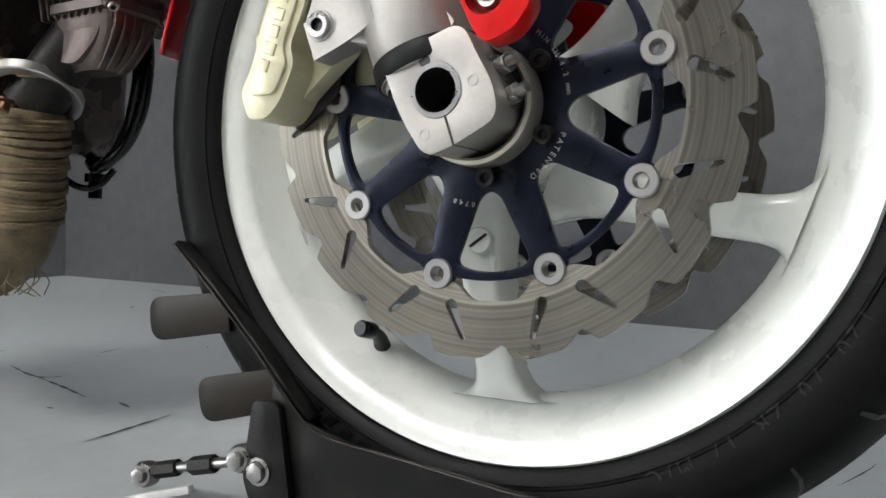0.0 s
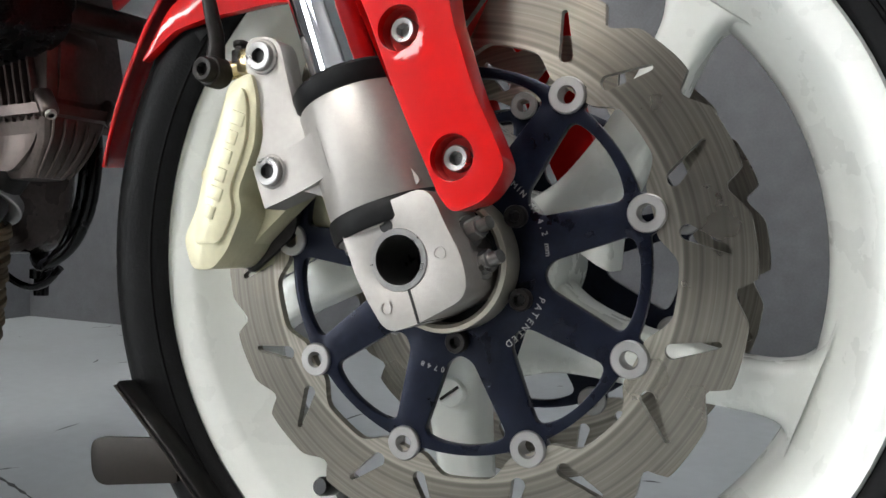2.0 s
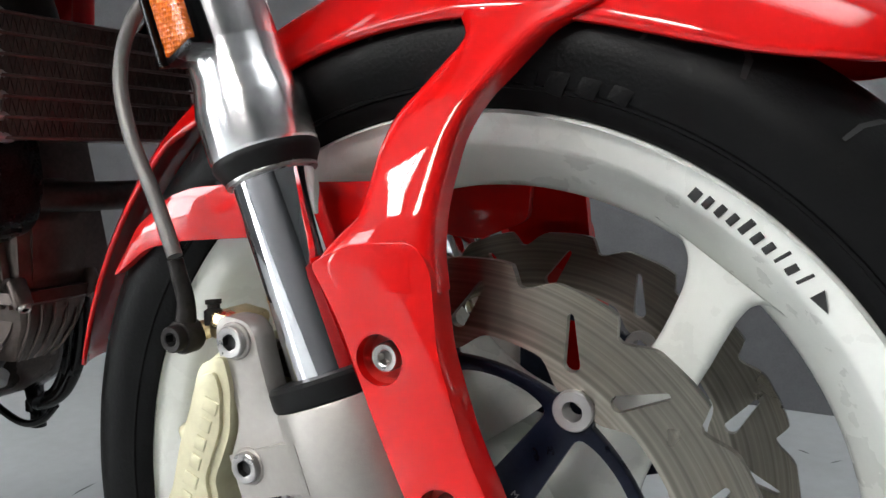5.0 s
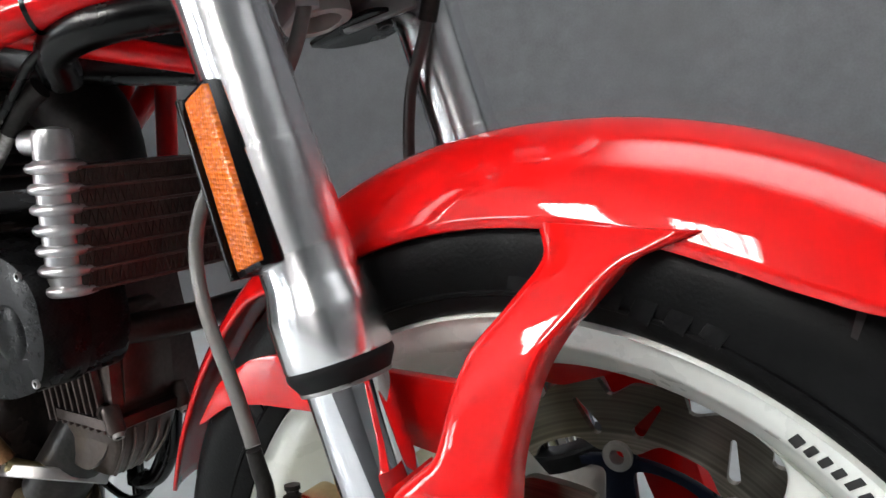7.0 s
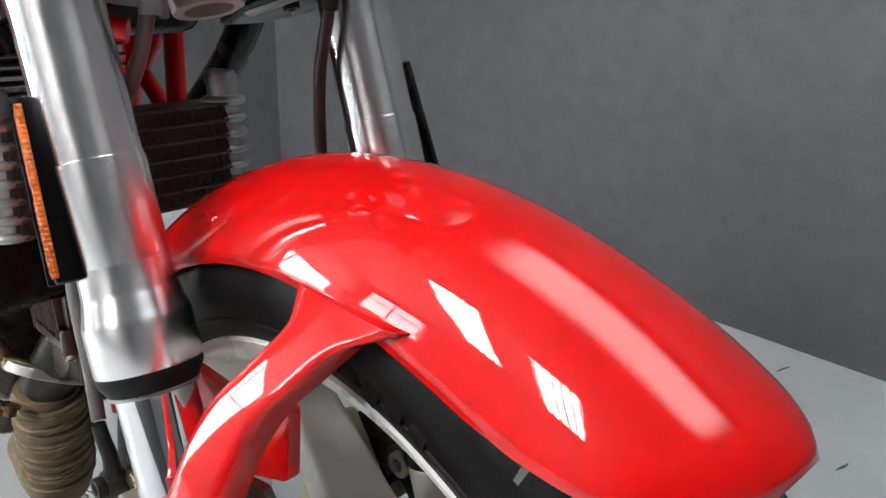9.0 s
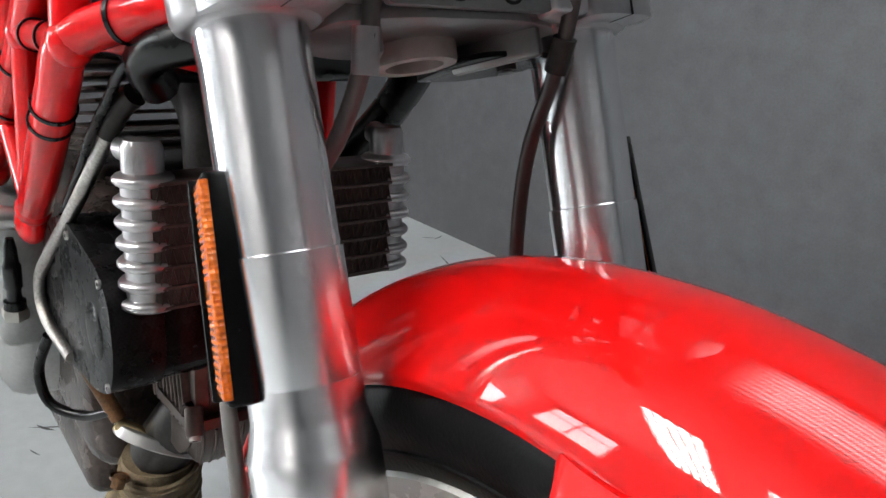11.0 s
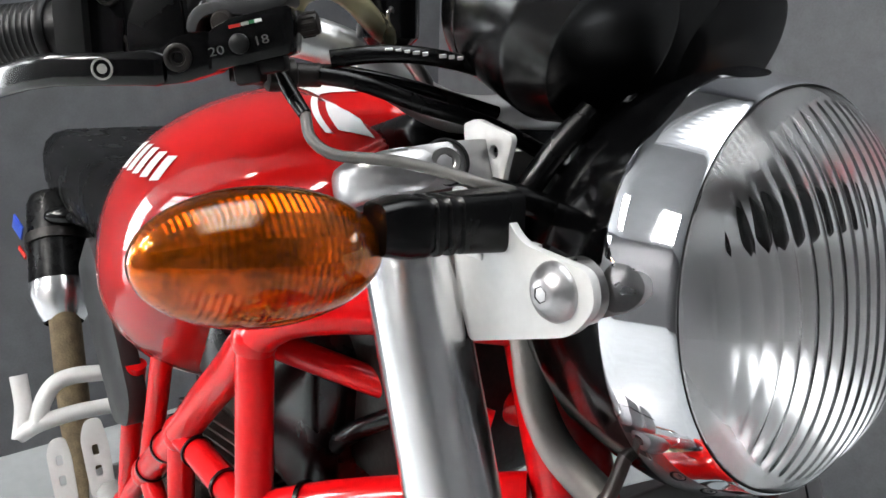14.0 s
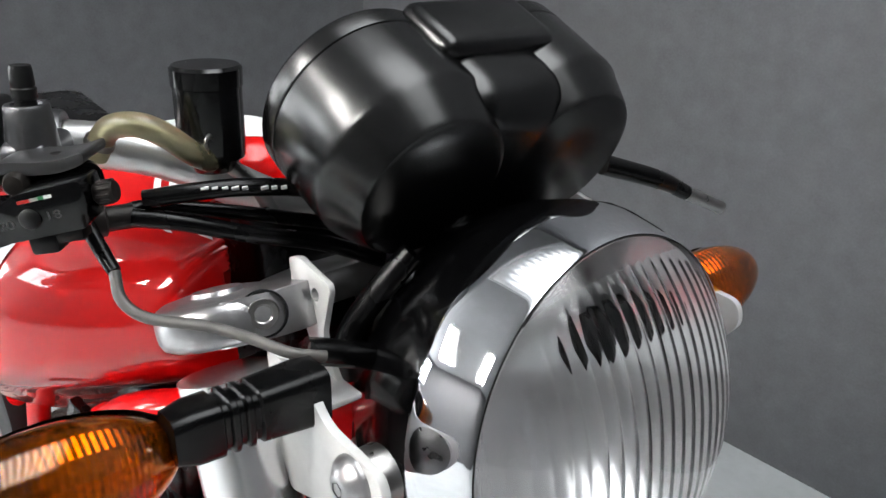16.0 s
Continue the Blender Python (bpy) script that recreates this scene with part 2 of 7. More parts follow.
def tubes_behind(m, power, pitch=0.125):
    """Uneven glow of an opal sheet with long tubes behind it, fading to its ends."""
    nt = m.node_tree
    co = nt.nodes.new("ShaderNodeTexCoord")
    sep = nt.nodes.new("ShaderNodeSeparateXYZ")
    nt.links.new(co.outputs["Object"], sep.inputs[0])

    def calc(op, a, b):
        n = nt.nodes.new("ShaderNodeMath")
        n.operation = op
        for i, v in enumerate((a, b)):
            if isinstance(v, (int, float)):
                n.inputs[i].default_value = v
            else:
                nt.links.new(v, n.inputs[i])
        return n.outputs[0]

    wave = calc("MULTIPLY_ADD", calc("COSINE", calc("MULTIPLY", sep.outputs["Y"], 2 * math.pi / pitch), 0), 0.42)
    wave.node.inputs[2].default_value = 0.60
    ends = nt.nodes.new("ShaderNodeMapRange")
    ends.interpolation_type = "SMOOTHSTEP"
    ends.inputs["From Min"].default_value, ends.inputs["From Max"].default_value = 1.28, 0.85
    nt.links.new(calc("ABSOLUTE", sep.outputs["X"], 0), ends.inputs[0])
    sides = nt.nodes.new("ShaderNodeMapRange")
    sides.interpolation_type = "SMOOTHSTEP"
    sides.inputs["From Min"].default_value, sides.inputs["From Max"].default_value = 0.76, 0.30
    nt.links.new(calc("ABSOLUTE", sep.outputs["Y"], 0), sides.inputs[0])
    out = calc("MULTIPLY", calc("MULTIPLY", wave, calc("MULTIPLY", ends.outputs[0], sides.outputs[0])), power)
    nt.links.new(out, nt.nodes["Principled BSDF"].inputs["Emission Strength"])


tubes_behind(PANEL_LIGHT, 9.0)
DAYLIGHT = lamp_mat("frosted_daylit_glass", (0.92, 0.97, 1.0), 11.0)
BAY_FILL = lamp_mat("bay_fill_glow", (0.94, 0.97, 1.0), 13.0)
TUBE_LIGHT = lamp_mat("fluorescent_tube", (1.0, 0.98, 0.95), TUBE_POWER)
LENS = glass("clear_headlight_glass")
AMBER_GLASS = glass("amber_lens", (1.0, 0.42, 0.025), 0.03, 1.18)
AMBER_GLASS.node_tree.nodes["Principled BSDF"].inputs["Coat Weight"].default_value = 0.8
AMBER_CORE = mat("amber_inner_mirror", (0.85, 0.40, 0.035), 0.14, metal=0.9, vary=0.6, scale=45)
REFLECTOR = mat("lamp_mirror", (0.74, 0.74, 0.75), 0.19, metal=0.72, vary=0.02, rough_vary=0.02)
WALL = mat("mottled_grey_wall", (0.107, 0.109, 0.117), 0.55, vary=0.13, scale=26, bump=0.4, bump_scale=60, dirt=(0.084, 0.084, 0.087), dirt_amount=0.5, dirt_scale=3)
WALL_PLAIN = mat("grey_ceiling_board", (0.26, 0.26, 0.265), 0.7, vary=0.06, scale=4)
WALL_SIDE = mat("dim_grey_room_wall", (0.07, 0.07, 0.073), 0.6, vary=0.05, scale=4, bump=0.1, bump_scale=60)
FLOOR = mat("worn_grey_floor_paint", (0.44, 0.465, 0.475), 0.32, vary=0.07, scale=5, coat=0.15, bump=0.06, bump_scale=60, dirt=(0.36, 0.37, 0.37), dirt_amount=0.35, dirt_scale=6)
WALL_BAY = mat("white_curtain_wall", (0.62, 0.62, 0.62), 0.7, vary=0.05, scale=3, bump=0.1, bump_scale=60)
SCUFF = mat("dark_scuff", (0.05, 0.05, 0.05), 0.6, vary=0.3)


# ---- building tools ----
def part(name, bm, material, parent=None, label="", smooth=40):
    """Links a bmesh as one mesh object under a thing or a part."""
    bmesh.ops.recalc_face_normals(bm, faces=bm.faces[:])
    me = bpy.data.meshes.new(name)
    bm.to_mesh(me)
    bm.free()
    me.materials.append(material)
    if smooth:
        for p in me.polygons:
            p.use_smooth = True
        me.set_sharp_from_angle(angle=radians(smooth))
    ob = new(name, me)
    if parent is not None:
        ob.parent = parent
    if label:
        ob["label"] = label
    return ob


def empty(name, parent=None):
    ob = new(name)
    ob.empty_display_size = 0.05
    if parent is not None:
        ob.parent = parent
    return ob


def basis(origin, axis, side=(0, 0, 1)):
    """A frame with its z along axis and its x near side."""
    z = Vector(axis).normalized()
    s = Vector(side)
    if abs(z.dot(s.normalized())) > 0.98:
        s = Vector((1, 0, 0))
    x = (s - z * z.dot(s)).normalized()
    y = z.cross(x)
    m = Matrix((x, y, z)).transposed().to_4x4()
    m.translation = origin
    return m


def lathe(profile, origin=(0, 0, 0), axis=(0, 0, 1), seg=40, bm=None, close=False):
    """Turns (radius, height) points about an axis."""
    bm = bm or bmesh.new()
    m = basis(origin, axis)
    rings = []
    for r, h in profile:
        if r < 1e-6:
            rings.append([bm.verts.new(m @ Vector((0, 0, h)))])
        else:
            rings.append([bm.verts.new(m @ Vector((r * math.cos(2 * math.pi * k / seg), r * math.sin(2 * math.pi * k / seg), h))) for k in range(seg)])
    pairs = list(zip(rings, rings[1:])) + ([(rings[-1], rings[0])] if close else [])
    for a, b in pairs:
        for k in range(seg):
            n = (k + 1) % seg
            if len(a) == 1 and len(b) == 1:
                continue
            if len(a) == 1:
                bm.faces.new((a[0], b[k], b[n]))
            elif len(b) == 1:
                bm.faces.new((a[k], a[n], b[0]))
            else:
                bm.faces.new((a[k], a[n], b[n], b[k]))
    return bm


def spline(points, steps=6):
    """Catmull-Rom through the points."""
    p = [Vector(q) for q in points]
    if len(p) < 3:
        return p
    p = [2 * p[0] - p[1]] + p + [2 * p[-1] - p[-2]]
    out = []
    for i in range(1, len(p) - 2):
        for s in range(steps):
            t = s / steps
            out.append(0.5 * (2 * p[i] + (p[i + 1] - p[i - 1]) * t + (2 * p[i - 1] - 5 * p[i] + 4 * p[i + 1] - p[i + 2]) * t * t + (3 * p[i] - p[i - 1] - 3 * p[i + 1] + p[i + 2]) * t ** 3))
    return out + [p[-2]]


def tube(points, radius, seg=14, steps=6, bm=None, flat=1.0, caps=True):
    """A round tube along a smooth line; radius may be a list along the points."""
    bm = bm or bmesh.new()
    line = spline(points, steps) if steps > 1 else [Vector(p) for p in points]
    n = len(line)
    up = Vector((0.31, 0.17, 0.93)).normalized()
    rings = []
    for i, p in enumerate(line):
        d = (line[min(i + 1, n - 1)] - line[max(i - 1, 0)]).normalized()
        x = (up - d * d.dot(up)).normalized()
        up = x
        y = d.cross(x)
        if isinstance(radius, (list, tuple)):
            f = i / (n - 1) * (len(radius) - 1)
            k = min(int(f), len(radius) - 2)
            r = radius[k] + (radius[k + 1] - radius[k]) * (f - k)
        else:
            r = radius
        rings.append([bm.verts.new(p + r * (math.cos(2 * math.pi * k / seg) * x + flat * math.sin(2 * math.pi * k / seg) * y)) for k in range(seg)])
    for a, b in zip(rings, rings[1:]):
        for k in range(seg):
            bm.faces.new((a[k], a[(k + 1) % seg], b[(k + 1) % seg], b[k]))
    if caps:
        bm.faces.new(rings[0])
        bm.faces.new(rings[-1])
    return bm


def plate(outer, thickness, m, holes=(), bevel=0.0, bm=None, seg=2):
    """A flat plate: an outline with holes in the x, y plane of m, given thickness along its z."""
    b2 = bmesh.new()
    edges = []
    for loop in (outer, *holes):
        vs = [b2.verts.new((x, y, 0)) for x, y in loop]
        edges += [b2.edges.new((vs[i], vs[(i + 1) % len(vs)])) for i in range(len(vs))]
    bmesh.ops.triangle_fill(b2, use_beauty=True, use_dissolve=False, edges=edges)
    faces = b2.faces[:]
    for f in faces:
        if f.normal.z < 0:
            f.normal_flip()
    ext = bmesh.ops.extrude_face_region(b2, geom=faces)
    bmesh.ops.translate(b2, vec=(0, 0, thickness), verts=[v for v in ext["geom"] if isinstance(v, bmesh.types.BMVert)])
    bmesh.ops.recalc_face_normals(b2, faces=b2.faces[:])
    if bevel:
        es = [e for e in b2.edges if len(e.link_faces) == 2 and e.calc_face_angle(0) > 0.9]
        bmesh.ops.bevel(b2, geom=es, offset=bevel, segments=seg, profile=0.5, affect="EDGES", clamp_overlap=True)
    bmesh.ops.transform(b2, matrix=m, verts=b2.verts[:])
    if bm is None:
        return b2
    return merge(bm, b2)


def merge(bm, other):
    me = bpy.data.meshes.new("tmp")
    other.to_mesh(me)
    other.free()
    bm.from_mesh(me)
    bpy.data.meshes.remove(me)
    return bm


def box(size, m, bevel=0.003, seg=2, bm=None):
    b2 = bmesh.new()
    bmesh.ops.create_cube(b2, size=1)
    bmesh.ops.scale(b2, vec=size, verts=b2.verts[:])
    if bevel:
        bmesh.ops.bevel(b2, geom=b2.edges[:], offset=bevel, segments=seg, profile=0.5, affect="EDGES", clamp_overlap=True)
    bmesh.ops.transform(b2, matrix=m, verts=b2.verts[:])
    return b2 if bm is None else merge(bm, b2)


def loft(sections, bm=None, caps=True, closed=True):
    """Skins a list of rings with equal point counts."""
    bm = bm or bmesh.new()
    rings = [[bm.verts.new(p) for p in s] for s in sections]
    n = len(rings[0])
    for a, b in zip(rings, rings[1:]):
        for k in range(n if closed else n - 1):
            bm.faces.new((a[k], a[(k + 1) % n], b[(k + 1) % n], b[k]))
    if caps and closed:
        bm.faces.new(rings[0])
        bm.faces.new(rings[-1])
    return bm


def rounded(pts, r, n=5):
    """A polygon with its corners rounded; r may be one radius or one a corner."""
    out = []
    for i, p in enumerate(pts):
        p = Vector(p)
        a, b = Vector(pts[i - 1]), Vector(pts[(i + 1) % len(pts)])
        rr = r[i] if isinstance(r, (list, tuple)) else r
        u, v = (a - p), (b - p)
        k = min(rr, u.length * 0.45, v.length * 0.45)
        s, e = p + u.normalized() * k, p + v.normalized() * k
        for j in range(n + 1):
            t = j / n
            out.append(tuple((1 - t) ** 2 * s + 2 * t * (1 - t) * p + t * t * e))
    return out


def circle(r, n=32, c=(0, 0), a0=0.0):
    return [(c[0] + r * math.cos(a0 + 2 * math.pi * k / n), c[1] + r * math.sin(a0 + 2 * math.pi * k / n)) for k in range(n)]


def hexbolt(origin, axis, r, h, parent, material=None, socket=True, name="bolt", flange=True, dark=True):
    """A socket-head or hex bolt; with dark set, the shade inside a socket is painted black."""
    m = basis(origin, axis)
    bm = bmesh.new()
    if socket:
        bm = lathe([(r * 0.62, h * 0.96), (r * 0.92, h), (r, h * 0.85), (r, 0)], origin, axis, 24)
        lathe([(r * 0.62, h * 0.96), (r * 0.52, h * 0.9)], origin, axis, 24, bm)
        n = len(bm.faces)
        lathe([(r * 0.56, h * 0.91), (r * 0.50, h * 0.6), (r * 0.50, h * 0.15), (0, h * 0.1)], origin, axis, 6, bm)
        bm.faces.ensure_lookup_table()
        for f in bm.faces[n:]:
            f.material_index = 1
    else:
        plate(circle(r, 6), h, m, bevel=r * 0.08, bm=bm)
        if flange:
            lathe([(r * 1.35, 0), (r * 1.35, h * 0.25), (r * 1.0, h * 0.3)], origin, axis, 24, bm)
    ob = part(name, bm, material or STEEL, parent)
    if socket:
        ob.data.materials.append(PRINT_RECESS_BLACK if dark else STEEL)
    return ob


def text_mesh(body, size, depth=0.0004):
    """A bmesh of built-in lettering, in the x, y plane, centred."""
    cu = bpy.data.curves.new("t", "FONT")
    cu.body, cu.size, cu.align_x, cu.align_y, cu.extrude, cu.resolution_u = body, size, "CENTER", "CENTER", depth, 3
    ob = bpy.data.objects.new("t", cu)
    scene.collection.objects.link(ob)
    me = bpy.data.meshes.new_from_object(ob.evaluated_get(bpy.context.evaluated_depsgraph_get()))
    bm = bmesh.new()
    bm.from_mesh(me)
    bpy.data.objects.remove(ob)
    bpy.data.curves.remove(cu)
    bpy.data.meshes.remove(me)
    return bm


def moved(bm, m):
    bmesh.ops.transform(bm, matrix=m, verts=bm.verts[:])
    return bm


def arc_text(body, size, radius, mid, y, step, outward=True, depth=0.0004):
    """Lettering along a circle about the axle, facing the right-hand side."""
    bm = bmesh.new()
    n = len(body)
    for i, ch in enumerate(body):
        if ch == " ":
            continue
        a = mid + (i - (n - 1) / 2) * step * (-1 if outward else 1)
        c = text_mesh(ch, size, depth)
        up = Vector((math.cos(a), 0, math.sin(a))) * (1 if outward else -1)
        z = Vector((0, -1, 0))
        x = up.cross(z)
        m = Matrix((x, up, z)).transposed().to_4x4()
        m.translation = Vector((radius * math.cos(a), y, 0.30 + radius * math.sin(a)))
        merge(bm, moved(c, m))
    return bm


# ---- the room: a grey painted corner, worn floor, white walls behind the camera ----
TH, D_WALL, K_WALL, HIGH = radians(2.85), 1.19, -1.785, 3.0
ROOM = Matrix.Rotation(TH, 4, "Z")
FRONT_X, FRONT_Y = 4.2, -4.2
BAY_X, BAY_Y = -4.4, -1.0   # the room opens to a side bay past the end of the rear wall


def slab(name, lo, hi, material, m=ROOM):
    bm = bmesh.new()
    bmesh.ops.create_cube(bm, size=1)
    bmesh.ops.scale(bm, vec=Vector(hi) - Vector(lo), verts=bm.verts[:])
    bmesh.ops.translate(bm, vec=(Vector(hi) + Vector(lo)) / 2, verts=bm.verts[:])
    bmesh.ops.transform(bm, matrix=m, verts=bm.verts[:])
    return tagged(part(name, bm, material, None, smooth=0), kind="structure")


slab("floor", (BAY_X - 0.1, FRONT_Y - 0.1, -0.1), (FRONT_X + 0.1, D_WALL + 0.1, 0.0), FLOOR)["label"] = "light grey painted concrete floor with dark scuffs"
slab("wall_back", (K_WALL - 0.1, D_WALL, 0), (FRONT_X + 0.1, D_WALL + 0.1, HIGH), WALL)["label"] = "mottled mid-grey painted wall behind the motorcycle"
slab("wall_rear", (K_WALL - 0.1, BAY_Y, 0), (K_WALL, D_WALL, HIGH), WALL)["label"] = "mottled mid-grey painted wall meeting the corner"
slab("wall_front", (FRONT_X, FRONT_Y, 0), (FRONT_X + 0.1, D_WALL, HIGH), WALL_SIDE)["label"] = "plain dim grey painted wall"
slab("wall_side", (BAY_X - 0.1, FRONT_Y - 0.1, 0), (FRONT_X + 0.1, FRONT_Y, HIGH), WALL_SIDE)["label"] = "plain dim grey painted wall"
slab("wall_bay", (BAY_X - 0.1, FRONT_Y, 0), (BAY_X, BAY_Y + 0.1, HIGH), WALL_BAY)["label"] = "plain white painted wall"
slab("wall_return", (BAY_X, BAY_Y, 0), (K_WALL - 0.1, BAY_Y + 0.1, HIGH), WALL_BAY)["label"] = "plain white painted wall"
slab("ceiling", (BAY_X - 0.1, FRONT_Y - 0.1, HIGH), (FRONT_X + 0.1, D_WALL + 0.1, HIGH + 0.1), WALL_PLAIN)["label"] = "dull grey ceiling with fluorescent lamps"


def troffer(x, y, turn=0.0):
    """A long fluorescent ceiling lamp with five tubes."""
    ob = tagged(empty("ceiling_lamp"), "long white five-tube fluorescent lamp under the ceiling", "ceiling lamp", "ceiling lamps")
    bm = box((0.64, 1.62, 0.03), pose(0, 0, 0.045), 0.004)
    for s in (-1, 1):
        box((0.64, 0.012, 0.07), pose(0, s * 0.805, 0.025), 0.002, bm=bm)
        box((0.012, 1.62, 0.07), pose(s * 0.315, 0, 0.025), 0.002, bm=bm)
    part("housing", bm, LAMP_SHELL, ob)
    for k in range(5):
        xx = (k - 2) * 0.118
        part("tube", lathe([(0, -0.76), (0.026, -0.76), (0.026, 0.76), (0, 0.76)], (xx, 0, 0.0), (0, 1, 0), 12), TUBE_LIGHT, ob)
    ob.matrix_world = pose(x, y, HIGH - 0.065, 0, 0, turn)
    return ob


for lx, ly in ((-1.32, -2.75), (-0.14, -2.95)):
    troffer(lx, ly)



def glowing_window(name, width, height, at, turn, glow):
    """A white frame with one mullion and a transom round four glowing frosted panes."""
    ob = tagged(empty(name), "white barred frame with glowing frosted panes", kind="structure")
    bm = bmesh.new()
    for sx, sz, px, pz in ((width, 0.06, 0, height / 2 - 0.03), (width, 0.06, 0, 0.03 - height / 2), (0.06, height, width / 2 - 0.03, 0), (0.06, height, 0.03 - width / 2, 0), (0.05, height - 0.12, 0, 0), (width - 0.12, 0.05, 0, height * 0.12)):
        box((sx, 0.05, sz), pose(px, 0, pz), 0.004, bm=bm)
    part("window_frame", bm, LAMP_SHELL, ob)
    z_bar, hw = height * 0.12, width / 2 - 0.06
    for s in (-1, 1):
        for lo, hi in ((0.06 - height / 2, z_bar - 0.025), (z_bar + 0.025, height / 2 - 0.06)):
            part("pane", box((hw - 0.025, 0.01, hi - lo), pose(s * (hw + 0.025) / 2, 0, (lo + hi) / 2), 0), glow, ob)
    ob.matrix_world = ROOM @ pose(*at, 0, 0, turn)
    return ob


glowing_window("window_1", 1.40, 1.00, (-3.35, FRONT_Y + 0.03, 2.32), 0, DAYLIGHT)
# unseen fill light, added to brighten the fork tubes and the bay floor
glowing_window("window_2", 2.50, 1.95, (BAY_X + 0.03, -2.55, 1.00), 90, BAY_FILL)

# one broad opal panel over the motorcycle
panel_lamp = tagged(empty("light_panel"), "broad opal light panel under the ceiling", "ceiling lamp", "ceiling lamps")
bm = box((2.66, 1.56, 0.03), pose(0, 0, 0.04), 0.004)
for sx, sy, px, py in ((2.66, 0.02, 0, 0.77), (2.66, 0.02, 0, -0.77), (0.02, 1.52, 1.32, 0), (0.02, 1.52, -1.32, 0)):
    box((sx, sy, 0.05), pose(px, py, 0.005), 0.003, bm=bm)
part("housing", bm, LAMP_SHELL, panel_lamp)
part("diffuser", box((2.60, 1.50, 0.012), pose(0, 0, 0.0), 0.003), PANEL_LIGHT, panel_lamp)
panel_lamp.matrix_world = pose(0.35, 0.30, HIGH - 0.06)


# ---- the motorcycle: x ahead, y to its left, z up from the floor; it stands nose-up by a few degrees ----
PITCH, LEANING = -0.0476, 0.0171
nrm = Vector((-PITCH, -LEANING, 1)).normalized()
bx = (Vector((1, 0, 0)) - nrm * nrm.x).normalized()
BIKE = Matrix.Translation((0, 0, 0.2954)) @ Matrix((bx, nrm.cross(bx), nrm)).to_4x4() @ Matrix.Translation((0, 0, -0.30))
bike = tagged(empty("motorcycle"), "red naked motorcycle with white wheels and trellis frame", "motorcycle")
bike.matrix_world = BIKE
AX = Vector((0, 0, 0.30))


def wp(r, a, y):
    """A point on the wheel: radius, degrees from straight ahead, and y."""
    return Vector((r * math.cos(radians(a)), y, 0.30 + r * math.sin(radians(a))))


# front wheel
RIM = [(0.2275, -0.0530), (0.2290, -0.0505), (0.2255, -0.0485), (0.2150, -0.0455), (0.2108, -0.040), (0.2060, -0.030), (0.199, -0.019), (0.193, -0.012), (0.190, -0.004)]
rim_profile = RIM + [(r, -y) for r, y in RIM[::-1]] + [(0.2295, 0.050), (0.222, 0.046), (0.216, 0.02), (0.216, -0.02), (0.222, -0.046), (0.2295, -0.050)]
wheel = part("front_wheel", lathe(rim_profile, AX, (0, 1, 0), 128, close=True), WHITE, bike, "white enamelled cast five-spoke front wheel")

TYRE = [(0.2298, -0.0515), (0.2320, -0.0540), (0.2392, -0.0565), (0.2397, -0.0578), (0.2412, -0.0581), (0.2420, -0.0571), (0.2480, -0.0592), (0.2560, -0.0605), (0.2650, -0.0600), (0.2720, -0.0570), (0.2790, -0.0510), (0.2855, -0.0420), (0.2905, -0.0310), (0.2935, -0.0180), (0.2950, 0.0)]
tyre = part("tyre", lathe(TYRE + [(r, -y) for r, y in TYRE[-2::-1]], AX, (0, 1, 0), 160), RUBBER, wheel, "black sport tyre with raised sidewall print")

# slanting grooves over the shoulders of the tread
def groove_mesh(side, a_len, width):
    bm = bmesh.new()
    rows = []
    path = [(0.2705, -0.0583), (0.2790, -0.0512), (0.2855, -0.0421), (0.2905, -0.0311), (0.2930, -0.0205)]
    for i, (r, y) in enumerate(path):
        t = i / (len(path) - 1)
        a = radians(90 + a_len * t * t)
        w = width * (0.35 + 0.65 * math.sin(math.pi * (0.15 + 0.7 * t))) / r
        rr = r + 0.0004
        rows.append([Vector((rr * math.cos(a + d * w / 2), y * -side - (0.0003 * side), rr * math.sin(a + d * w / 2))) for d in (-1, 1)])
    me = bpy.data.meshes.new("tread_groove")
    loft(rows, bm, closed=False).to_mesh(me)
    bm.free()
    me.materials.append(PRINT_RECESS_BLACK)
    return me


for side in (-1, 1):
    long_me, short_me = groove_mesh(side, 9, 0.0042), groove_mesh(side, -5, 0.0030)
    for k in range(36):
        g = new("tread_groove", long_me if k % 2 else short_me)
        g.parent = wheel
        g.matrix_local = Matrix.Translation(AX) @ Matrix.Rotation(radians(10 * k), 4, "Y")

SPOKES = (52, -20, -92, -164, -236)


def table(rows, a):
    """Linear reading of a table by its first column."""
    for p, q in zip(rows, rows[1:]):
        if a <= q[0]:
            f = max(0.0, (a - p[0]) / (q[0] - p[0]))
            return [u + (v - u) * f for u, v in zip(p[1:], q[1:])]
    return list(rows[-1][1:])


# how far a spoke trails its radius
SWEEP = [(0.040, 0.029), (0.098, 0.0245), (0.147, 0.018), (0.170, 0.013), (0.185, 0.009), (0.200, 0.005)]


